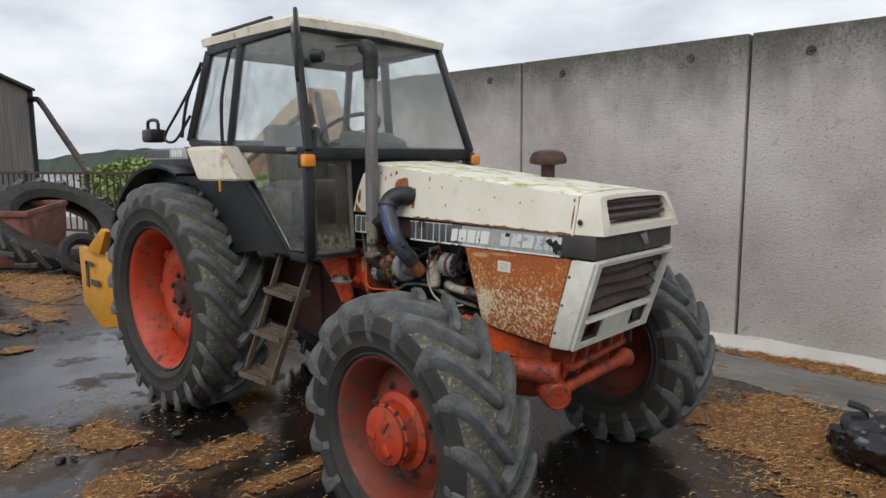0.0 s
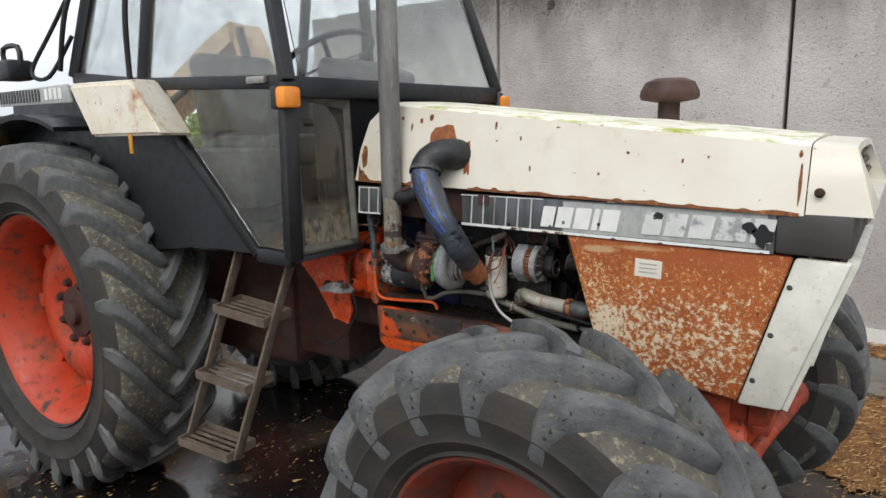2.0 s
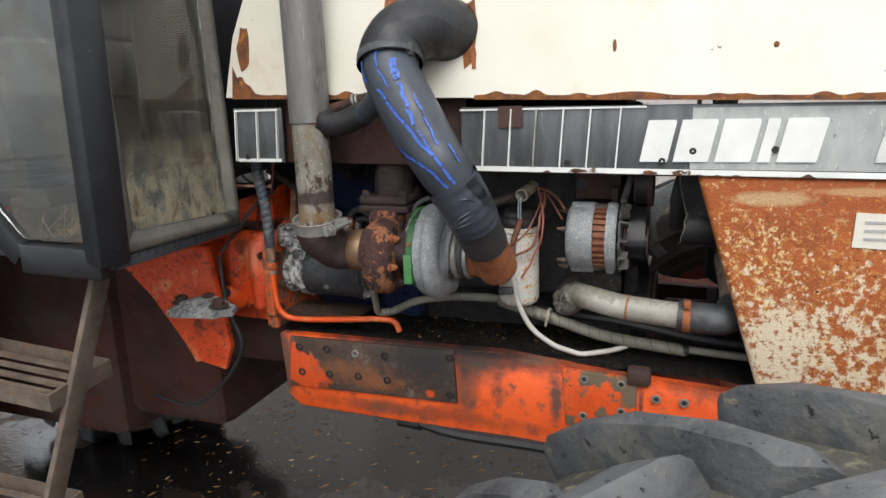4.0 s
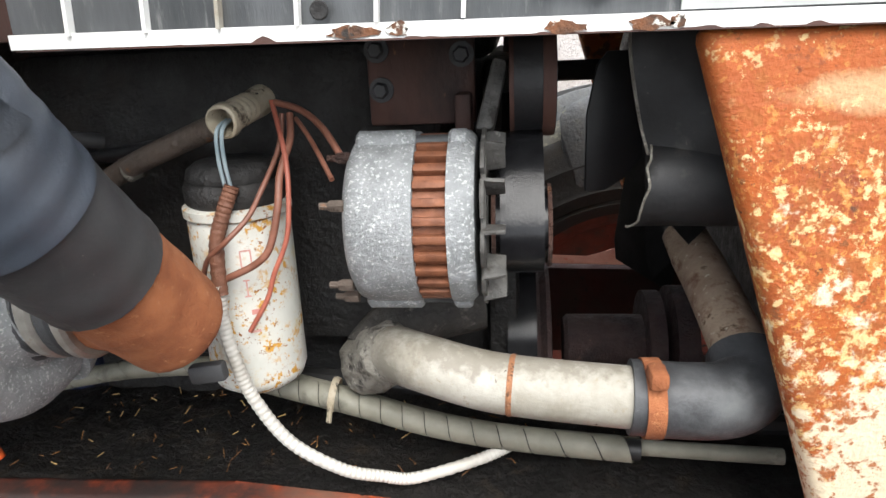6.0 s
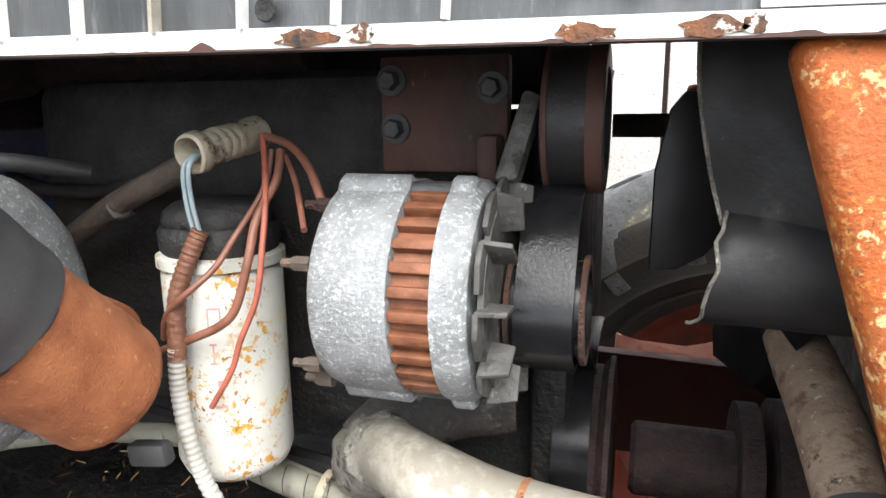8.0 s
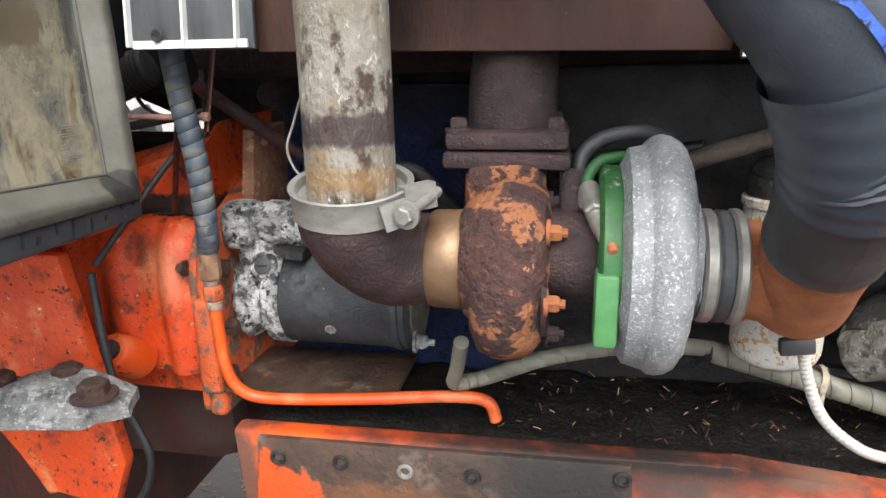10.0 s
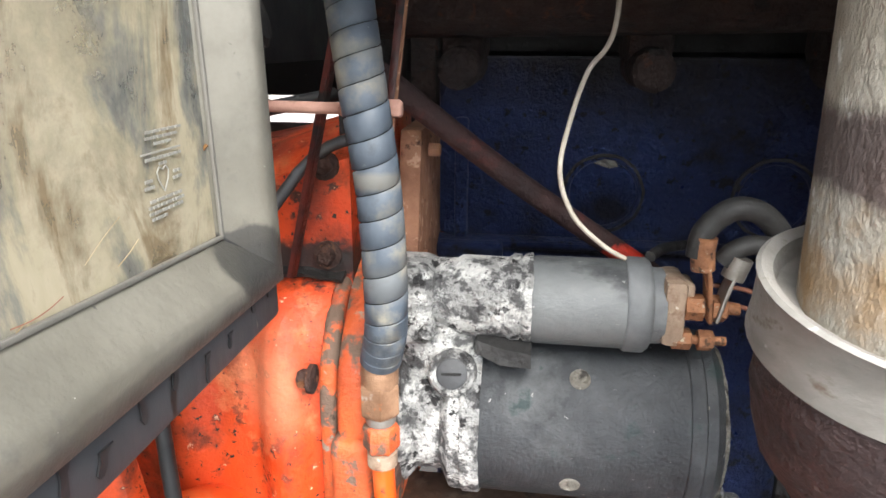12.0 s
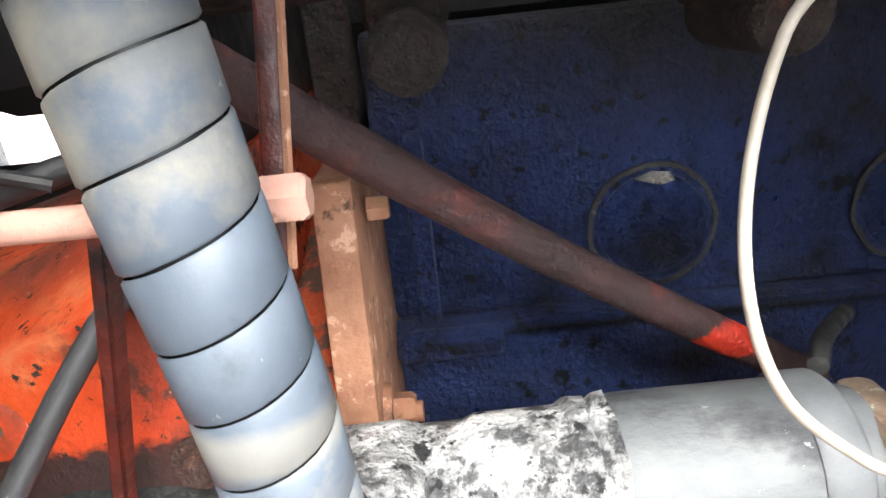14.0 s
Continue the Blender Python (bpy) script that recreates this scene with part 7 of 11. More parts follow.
    for k in range(26):
        y_s, z_s = rnd_w.uniform(-0.59, -0.425), 1.1995 + 0.012 * rnd_w.random() ** 2
        a_s, l_s = rnd_w.uniform(-0.2, 1.2), rnd_w.uniform(0.006, 0.022)
        bend = rnd_w.uniform(-0.3, 0.3)
        pts = [f((-0.9272, min(-0.384, y_s + l_s * q * math.cos(a_s + bend * q)), z_s + l_s * q * math.sin(a_s + bend * q))) for q in (0, 0.35, 0.7, 1)]
        part("stuck_straw", add_tube(B(), pts, rnd_w.uniform(0.00008, 0.00018), 6, 2), m_wire_brown if k % 3 == 0 else m_straw_pale, cab)
    for a_, b_ in zip(inner, outer):
        bm = B()
        add_beam(bm, f((-0.9265, a_[0], a_[1])), f((-0.9132, b_[0] * 0.6 + a_[0] * 0.4, b_[1] * 0.6 + a_[1] * 0.4)), 0.0008, 0.0008)
        part("mitre_seam", bm, m_black_plastic, cab)
    rnd_d = random.Random(31)
    for k in range(17):
        y_d = -0.3455 - 0.0185 * k + rnd_d.uniform(-0.006, 0.006)
        hg, wd = rnd_d.uniform(0.005, 0.013), rnd_d.uniform(0.0008, 0.0018)
        bm = B()
        top_z = 1.1735 - rnd_d.choice((0, 0, 0.003, 0.006))
        lean = rnd_d.uniform(-0.003, 0.001)
        add_plate(bm, [f((-0.9172, y_d + q * wd * ww + lean * hh, top_z - hg * hh)) for q, ww, hh in ((-1, 1.6, 0), (-1, 0.9, 0.35), (-1, 1.2, 0.8), (-1, 0.4, 1), (1, 0.5, 1), (1, 1.1, 0.75), (1, 0.7, 0.3), (1, 1.9, 0))], 0.0006)
        part("drip_mark", bm, m_black_plastic, cab)
    bm = B()
    secs = []
    for k in range(60):
        y_d = -0.344 - 0.0052 * k
        w_d = 0.0011 + 0.0018 * abs(noise.noise(Vector((y_d * 90, 0, 4))))
        z_d = 1.1718 + (1.176 - 1.1705) * (k / 59)
        secs.append([f((-0.9172, y_d, z_d + 0.001)), f((-0.9172, y_d, z_d - w_d)), f((-0.9185, y_d, z_d - w_d)), f((-0.9185, y_d, z_d + 0.001))])
    add_loft(bm, secs)
    part("tar_seam", bm, m_black_plastic, cab, "black tarry seam below window frame")
    bm = B()
    add_box(bm, f((-0.936, -0.498, 1.1645)), (0.036, 0.316, 0.02), 0.003)
    part("skirt", bm, m_dark_skirt, cab, "grey-black sheet skirt with drip marks")
    # rear side below the belt: black sheet down to the wing
    part("side_sheet", add_plate(B(), [f(Bm), f((-1.10, -0.655, 1.17)), f((-1.5, -0.655, 1.17)), f((-2.3, -0.655, 1.5)), f((-2.3, -0.655, 1.8))], 0.02), m_black, cab, "black lower side sheet")
    # indicator lamp
    bm = B()
    add_box(bm, f((-0.885, -0.685, 1.70)), (0.05, 0.075, 0.068), 0.012)
    lamp = part("indicator", bm, m_amber, cab, "amber indicator lamp")
    bm = B()
    add_box(bm, f((-0.91, -0.685, 1.70)), (0.03, 0.08, 0.074), 0.008)
    part("lamp_base", bm, m_black_plastic, lamp)

# windscreen, rear window, bars across
ws = [(-0.91, -0.6, 1.76), (-0.91, 0.6, 1.76), (-1.115, 0.55, 2.42), (-1.115, -0.55, 2.42)]
part("windscreen", add_plate(B(), ws, 0.005), m_glass, cab, "wide dusty windscreen")
part("scuttle", add_beam(B(), (-0.91, -0.66, 1.735), (-0.91, 0.66, 1.735), 0.04, 0.07, 0.008), m_black, cab)
part("header_rail", add_beam(B(), (-1.12, -0.575, 2.44), (-1.12, 0.575, 2.44), 0.04, 0.05, 0.006), m_black, cab)
part("rear_header", add_beam(B(), (-2.05, -0.575, 2.40), (-2.05, 0.575, 2.40), 0.04, 0.05, 0.006), m_black, cab)
part("rear_belt", add_beam(B(), (-2.22, -0.65, 1.82), (-2.22, 0.65, 1.82), 0.04, 0.05, 0.006), m_black, cab)
part("rear_glass", add_plate(B(), [(-2.22, -0.62, 1.84), (-2.22, 0.62, 1.84), (-2.05, 0.55, 2.38), (-2.05, -0.55, 2.38)], 0.005), m_glass, cab, "dusty rear window")
part("bulkhead", add_plate(B(), [(-0.99, -0.33, 1.252), (-0.99, 0.36, 1.252), (-0.99, 0.36, 1.72), (-0.99, -0.33, 1.72)], 0.02), m_black, cab, "black cab bulkhead behind engine")

# roof
bm = B()
def roof_ring(z, x0, x1, hw, crown=0.0):
    return [(x0, -hw, z), (x0 + 0.06, 0, z + crown), (x0, hw, z), ((x0 + x1) / 2, hw + 0.005, z), (x1, hw, z), (x1 - 0.02, 0, z + crown), (x1, -hw, z), ((x0 + x1) / 2, -hw - 0.005, z)]
add_loft(bm, [roof_ring(2.435, -1.09, -2.1, 0.60), roof_ring(2.48, -1.085, -2.11, 0.605), roof_ring(2.515, -1.16, -2.07, 0.53, 0.01), roof_ring(2.525, -1.3, -2.0, 0.42, 0.015)])
roof = part("roof", bm, m_cream_rusty, cab, "cream cab roof with rust spots", 35)
part("roof_gutter", add_beam(B(), (-1.3, -0.6, 2.505), (-2.0, -0.58, 2.50), 0.02, 0.012), m_black, roof)

# wiper, mirror, work lamp, handles
bm = B()
add_tube(bm, [(-1.09, 0.12, 2.44), (-1.06, -0.1, 2.415), (-1.055, -0.28, 2.385)], 0.007, 8, 3)
add_beam(bm, (-1.06, -0.02, 2.41), (-1.03, -0.36, 2.34), 0.008, 0.012)
part("wiper", bm, m_black_plastic, cab)
bm = B()
add_tube(bm, [(-1.08, -0.59, 2.33), (-1.0, -0.64, 2.31), (-0.93, -0.70, 2.31)], 0.009, 8, 5)
arm = part("mirror_arm", bm, m_steel, cab, "bent steel mirror arm")
bm = B()
add_box(bm, (-0.9, -0.72, 2.29), (0.022, 0.13, 0.36), 0.01, Euler((0, 0, radians(52))).to_matrix())
part("mirror", bm, m_black_plastic, arm, "tall black mirror housing")
bm = B()
add_box(bm, (-0.99, -0.66, 2.4), (0.03, 0.04, 0.06), 0.008)
part("mirror_bracket", bm, m_steel, arm)
bm = B()
add_cyl(bm, (-1.03, -0.53, 2.27), (-0.97, -0.5, 2.27), 0.04, 0.035, 18, 0.008)
part("work_lamp", bm, m_black_plastic, cab, "small round black work lamp")
bm = B()
add_box(bm, (-1.02, -0.69, 1.76), (0.09, 0.02, 0.025), 0.006)
part("door_handle", bm, m_steel, cab)
for p, q in ((( -1.75, -0.69, 1.80), (-1.66, -0.66, 2.36)), ((-2.25, -0.70, 1.86), (-2.05, -0.64, 2.33))):
    bm = B()
    add_tube(bm, [p, Vector(p).lerp(Vector(q), 0.5) + V(0, -0.03, 0), q], 0.011, 8, 5)
    part("grab_rail", bm, m_black_plastic, cab)
bm = B()
add_tube(bm, [(-2.1, -0.62, 2.3), (-2.35, -0.66, 2.05), (-2.5, -0.7, 1.87), (-2.35, -0.7, 1.84), (-2.2, -0.66, 2.0)], 0.009, 8, 5)
part("rear_cable", bm, m_black_hose, cab)
bm = B()
add_box(bm, (-2.62, -0.72, 1.88), (0.15, 0.12, 0.09), 0.02)
add_tube(bm, [(-2.7, -0.72, 1.9), (-2.7, -0.72, 1.98), (-2.56, -0.72, 1.98), (-2.55, -0.72, 1.9)], 0.012, 8, 3)
part("rear_lamp_guard", bm, m_black_plastic, cab, "black rear lamp in tubular guard")

# wings: cream front flap and black mudguard over the wheel
for s in (1, -1):
    f = (lambda p: p) if s == 1 else mirror_y
    bm = B()
    add_loft(bm, [[f(p) for p in r] for r in (
        [(-1.42, -0.66, 1.585), (-1.60, -0.66, 1.79), (-1.98, -0.66, 1.80), (-1.85, -0.66, 1.585)],
        [(-1.36, -0.80, 1.588), (-1.52, -0.80, 1.785), (-1.94, -0.80, 1.79), (-1.80, -0.80, 1.585)],
        [(-1.34, -0.845, 1.59), (-1.50, -0.845, 1.775), (-1.92, -0.845, 1.78), (-1.785, -0.845, 1.585)])])
    bmesh.ops.bevel(bm, geom=bm.edges[:], offset=0.01, segments=2, affect="EDGES")
    wing = part("wing_flap", bm, m_cream_rusty, tractor, "cream wing corner with rust streaks")
    bm = B()
    add_plate(bm, [f((-1.92, -0.842, 1.785)), f((-2.5, -0.842, 1.775)), f((-2.5, -0.842, 1.715)), f((-1.90, -0.842, 1.715))], 0.012, 0.003)
    wp = part("wing_plate", bm, m_strip_pale, wing, "silver wing plate with dark stripes and worn print")
    for k in range(14):
        b_ = B()
        x = -2.48 + 0.026 * k
        add_box(b_, f((x, -0.850, 1.75)), (0.012, 0.003, 0.05))
        part("stripe", b_, m_dkgrey, wp)
    for k in range(4):
        b_ = B()
        add_box(b_, f((-2.08 + 0.036 * k, -0.850, 1.752)), (0.024, 0.003, 0.042))
        part("print_bar", b_, m_letter, wp)
    bm = B()
    rows = []
    for k in range(13):
        a = radians(-20 + 95 * k / 12)
        r0 = 0.885
        rows.append([f((REAR_X - r0 * math.sin(a), y, min(1.76, REAR_Z + r0 * math.cos(a)))) for y in (-0.52, -0.835)] + [f((REAR_X - (r0 + 0.02) * math.sin(a), y, min(1.78, REAR_Z + (r0 + 0.02) * math.cos(a)))) for y in (-0.84, -0.52)])
    add_loft(bm, rows)
    part("mudguard", bm, m_black, tractor, "black mudguard over rear wheel")
    bm = B()
    add_plate(bm, [f((-1.60, -0.655, 1.78)), f((-1.30, -0.655, 1.185)), f((-1.95, -0.655, 1.1 if s == 1 else 1.24)), f((-2.9, -0.655, 1.3)), f((-2.8, -0.655, 1.76))], 0.02)
    part("inner_wing", bm, m_black, tractor, "black inner wing sheet")
bm = B()
add_box(bm, (-1.52, -0.848, 1.56), (0.02, 0.006, 0.07), 0.002)
part("yellow_tag", bm, m_yellow, tractor, "small yellow tag hanging under wing")

# inside the cab
bm = B()
add_box(bm, (-1.75, 0, 1.5), (0.46, 0.48, 0.14), 0.05, None, 3)
seat = part("driver_seat", bm, m_seat, tractor, "grey vinyl driver seat")
b_ = B()
add_box(b_, (-1.97, 0, 1.74), (0.12, 0.46, 0.42), 0.05, Euler((0, radians(-8), 0)).to_matrix(), 3)
part("backrest", b_, m_seat, seat)
b_ = B()
add_box(b_, (-1.75, 0, 1.31), (0.3, 0.3, 0.26), 0.02)
part("seat_base", b_, m_black_plastic, seat)
bm = B()
add_box(bm, (-1.14, 0, 1.54), (0.22, 0.5, 0.52), 0.05, None, 3)
dash = part("dashboard", bm, m_black_plastic, tractor, "dusty black dashboard console")
b_ = B()
add_box(b_, (-1.14, 0, 1.81), (0.2, 0.42, 0.09), 0.03, Euler((0, radians(20), 0)).to_matrix(), 3)
part("instrument_cowl", b_, m_seat, dash, "grey instrument cowl")
bm = B()
o = Vector((-1.36, 0, 1.9))
axd = Vector((-0.45, 0, 0.9)).normalized()
xx, yy, zz = frame_of(axd)
ring = [o + (xx * math.cos(2 * math.pi * k / 32) + yy * math.sin(2 * math.pi * k / 32)) * 0.2 for k in range(33)]
add_tube(bm, ring, 0.013, 8, 0, False)
for k in range(3):
    a = 2 * math.pi * k / 3 + 0.5
    add_beam(bm, o - axd * 0.03, o + (xx * math.cos(a) + yy * math.sin(a)) * 0.2, 0.02, 0.008)
sw = part("steering_wheel", bm, m_black_plastic, tractor, "thin black steering wheel")
b_ = B()
add_cyl(b_, o - axd * 0.35, o - axd * 0.02, 0.025, None, 14)
part("steering_column", b_, m_black_plastic, sw)
bm = B()
add_box(bm, (-1.45, -0.5, 1.42), (0.5, 0.16, 0.22), 0.03)
part("side_console", bm, m_seat, tractor, "dusty side console under window")
bm = B()
for k in range(420):
    rnd = random.Random(k)
    x, y = -0.955 - rnd.random() * 0.17, -0.62 + rnd.random() * 0.26
    a = rnd.uniform(0, 3.1)
    add_beam(bm, (x, y, 1.188 + rnd.random() * 0.01), (x + 0.032 * math.cos(a), y + 0.05 * math.sin(a), 1.19 + rnd.random() * 0.05), 0.0012, 0.001)
tagged(link_mesh("floor_straw", bm, m_straw), "dry straw lying on cab floor", "straw", kind="stuff")

# ladder
L0, L1 = Vector((-1.29, -0.60, 1.15)), Vector((-1.39, -0.82, 0.44))
R0, R1 = Vector((-1.03, -0.585, 1.13)), Vector((-1.135, -0.80, 0.44))
bm = add_beam(B(), L0, L1, 0.012, 0.04, 0.003, up=(0, 1, 0.3))
lad = part("ladder", bm, m_step, tractor, "muddy rusty three-step cab ladder")
part("stile", add_beam(B(), R0, R1, 0.012, 0.04, 0.003, up=(0, 1, 0.3)), m_step, lad)
for k, (zl, yo) in enumerate(((0.945, -0.655), (0.71, -0.74), (0.47, -0.825))):
    u = (1.14 - zl) / 0.7
    l, r = L0.lerp(L1, u), R0.lerp(R1, u)
    bm = B()
    dpt = 0.10
    fl_, fr_ = l + V(0, -dpt * 0.55, 0), r + V(0, -dpt * 0.55, -0.008)
    bl_, br_ = l + V(0, dpt * 0.75, 0.012), r + V(0, dpt * 0.75, 0.004)
    add_ring_frame(bm, [fl_, fr_, br_, bl_], [fl_.lerp(br_, 0.025), fr_.lerp(bl_, 0.025), br_.lerp(fl_, 0.025), bl_.lerp(fr_, 0.025)], 0.032)
    tread = part("tread", bm, m_step, lad, "open bar step")
    for q in range(1, 5):
        part("tread_bar", add_beam(B(), fl_.lerp(bl_, q / 5), fr_.lerp(br_, q / 5), 0.011, 0.006), m_step, tread)

# yellow implement at the rear
imp = thing("rear_implement", "yellow steel implement mounted behind tractor", "implement", (-3.7, 0, 0))
inv = Matrix.Translation((3.7, 0, 0))
bm = B()
add_plate(bm, [(-3.25, -0.72, 0.42), (-3.65, -0.76, 0.34), (-3.98, -0.78, 0.52), (-4.0, -0.78, 1.0), (-3.62, -0.74, 0.98), (-3.3, -0.72, 0.9)], 0.05, 0.008)
part("end_plate", bm, m_yellow, imp, "yellow end plate with dark plain badge").matrix_parent_inverse = inv
bm = B()
add_box(bm, (-3.65, 0, 0.7), (0.5, 1.4, 0.4), 0.03)
part("body", bm, m_yellow, imp).matrix_parent_inverse = inv
bm = B()
add_plate(bm, [(-3.80, -0.795, 0.98), (-3.55, -0.78, 0.97), (-3.42, -0.77, 1.16), (-3.50, -0.775, 1.18)], 0.05, 0.006)
part("top_bracket", bm, m_yellow, imp).matrix_parent_inverse = inv
for k, (x, z, w, hgt) in enumerate(((-3.86, 0.78, 0.05, 0.22), (-3.8, 0.87, 0.16, 0.035), (-3.70, 0.72, 0.16, 0.05))):
    bm = B()
    add_box(bm, (x, -0.80, z), (w, 0.004, hgt))
    part("badge_bar", bm, m_dkgrey, imp).matrix_parent_inverse = inv
bm = B()
add_beam(bm, (-2.9, -0.3, 0.75), (-3.5, -0.45, 0.6), 0.05, 0.06, 0.008)
part("lower_link", bm, m_dkgrey, imp).matrix_parent_inverse = inv
bm = B()
add_tube(bm, [(-2.75, -0.5, 1.5), (-2.95, -0.55, 1.35), (-3.0, -0.5, 1.0), (-3.3, -0.4, 0.9)], 0.014, 8, 5)
add_tube(bm, [(-2.75, -0.42, 1.5), (-3.0, -0.48, 1.45), (-3.05, -0.46, 1.1), (-3.3, -0.36, 0.9)], 0.014, 8, 5)
part("hydraulic_hose", bm, m_black_hose, tractor, "black hydraulic hoses hanging at rear")


# ---- tractor: chassis rails, gearbox and engine ----
bm = B()
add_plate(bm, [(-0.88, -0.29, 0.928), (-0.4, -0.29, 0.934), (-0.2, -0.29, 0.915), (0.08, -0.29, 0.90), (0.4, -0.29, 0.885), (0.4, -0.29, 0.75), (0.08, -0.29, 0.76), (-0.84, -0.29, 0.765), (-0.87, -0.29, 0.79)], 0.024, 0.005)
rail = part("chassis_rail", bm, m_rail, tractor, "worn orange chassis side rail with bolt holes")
# far rail gets the dark casting colour to paint in the shade on it
bm = B()
add_plate(bm, [(-0.87, 0.29, 0.945), (0.5, 0.29, 0.9), (0.5, 0.29, 0.76), (-0.86, 0.29, 0.79)], 0.024, 0.005)
part("chassis_rail", bm, m_dirty_red, tractor, "dirty far chassis side rail, its shade painted in as dark red")
bm = B()
rows = []
for i in range(81):
    x = -0.86 + i * 0.0125
    row = []
    for j in range(15):
        y = -0.282 + j * 0.0118
        lump = 0.006 * noise.noise(Vector((x * 28, y * 28, 0))) + 0.004 * noise.noise(Vector((x * 80, y * 80, 2)))
        row.append(bm.verts.new((x, y, 0.926 - 0.02 * max(0, x + 0.2) + lump - (0.006 if j == 0 else 0))))
    rows.append(row)
for a, b in zip(rows, rows[1:]):
    for j in range(14):
        bm.faces.new((a[j], b[j], b[j + 1], a[j + 1]))
bmesh.ops.solidify(bm, geom=bm.faces[:], thickness=0.012)
ledge = part("rail_ledge", bm, m_ledge, rail, "oily dirt-covered ledge")
rnd_s = random.Random(5)
for k in range(120):
    x, y, a, ln = rnd_s.uniform(-0.62, -0.12), rnd_s.uniform(-0.27, -0.13), rnd_s.uniform(0, 3.1), rnd_s.uniform(0.002, 0.012) * rnd_s.uniform(0.5, 1.2)
    b_ = B()
    add_beam(b_, (x, y, 0.932), (x + ln * math.cos(a), y + ln * math.sin(a), 0.932 + rnd_s.uniform(0, 0.004)), 0.0007, 0.0006)
    part("straw_bit", b_, m_muck if k % 3 else m_straw, ledge)
bm = B()
add_plate(bm, [(-0.283, -0.305, 0.92), (-0.152, -0.305, 0.916), (-0.152, -0.305, 0.803), (-0.275, -0.305, 0.81)], 0.010, 0.003)
part("mount_plate", bm, m_mount, rail, "square bolted mounting plate")
bm = B()
add_plate(bm, [(-0.85, -0.304, 0.925), (-0.49, -0.304, 0.93), (-0.485, -0.304, 0.822), (-0.86, -0.304, 0.814)], 0.008, 0.002)
part("mount_plate", bm, m_plate_worn, rail, "rusty brown mounting plate with orange paint left")
for x, z in [(-0.829, 0.905), (-0.764, 0.906), (-0.699, 0.903), (-0.634, 0.905), (-0.498, 0.917), (-0.827, 0.849), (-0.762, 0.852), (-0.696, 0.854), (-0.631, 0.854), (-0.498, 0.841)]:
    bm = B()
    add_lathe(bm, (x, -0.3095, z), (0, -1, 0), [(0.0085, 0), (0.0075, 0.002), (0.0055, 0.0022), (0.004, -0.002), (0, -0.002)], 12)
    part("bolt_hole", bm, m_engine if x != -0.699 else m_steel, rail)
for x, z in ((-0.243, 0.904), (-0.179, 0.902), (-0.244, 0.833), (-0.178, 0.85), (-0.12, 0.882), (-0.074, 0.881), (0.02, 0.865)):
    bm = B()
    add_lathe(bm, (x, -0.309, z), (0, -1, 0), [(0.0082, 0), (0.0075, 0.0024), (0.005, 0.0026), (0.004, -0.001), (0, -0.001)], 16)
    part("bolt_hole", bm, m_clamp, rail)
    part("bolt_recess", add_cyl(B(), (x, -0.3095, z), (x, -0.3102, z), 0.0042, None, 12), m_engine, rail)
bm = B()
add_box(bm, (-0.15, -0.30, 0.918), (0.04, 0.03, 0.03), 0.006)
part("rail_lug", bm, m_brown, rail)
bm = B()
add_tube(bm, [(-0.6, -0.28, 0.765), (-0.5, -0.3, 0.755), (-0.3, -0.3, 0.752), (-0.1, -0.28, 0.72), (0.05, -0.2, 0.70)], 0.012, 8, 5)
add_cyl(bm, (-0.62, -0.28, 0.76), (-0.57, -0.285, 0.76), 0.018, None, 10)
part("under_hose", bm, m_black_hose, tractor, "black hydraulic hose below rail")

# engine block
bm = B()
add_box(bm, (-0.4, 0.032, 1.04), (0.44, 0.292, 0.42), 0.012)
eng = part("engine_block", bm, m_engine, tractor, "oily black front half of diesel engine block")
bm = B()
add_box(bm, (-0.545, 0.05, 1.315), (0.72, 0.27, 0.12), 0.015)
part("cylinder_head", bm, m_engine, eng, "oily black cylinder head")
bm = B()
add_box(bm, (-0.5, 0.05, 1.40), (0.6, 0.2, 0.09), 0.025)
part("rocker_cover", bm, m_engine, eng)
bm = B()
add_box(bm, (-0.18, 0.03, 1.06), (0.03, 0.36, 0.4), 0.01)
part("timing_case", bm, m_engine, eng, "black timing case")
bm = B()
add_box(bm, (-0.4, -0.15, 1.15), (0.36, 0.1, 0.26), 0.02)
part("side_casting", bm, m_engine, eng, "oily black side casting")
bm = B()
add_box(bm, (-0.5, 0.02, 0.80), (0.72, 0.26, 0.12), 0.03)
part("sump", bm, m_engine, eng)
# made-up dark plate that shuts the bright gap behind the head
bm = B()
add_box(bm, (-0.9, 0.13, 1.31), (0.02, 0.44, 0.24), 0.004)
part("engine_end_plate", bm, m_manifold, eng, "added dark plate closing bright gap behind cylinder head")
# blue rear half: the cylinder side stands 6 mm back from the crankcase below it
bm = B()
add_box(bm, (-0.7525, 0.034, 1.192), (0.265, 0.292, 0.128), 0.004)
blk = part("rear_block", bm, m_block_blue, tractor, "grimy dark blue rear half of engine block")
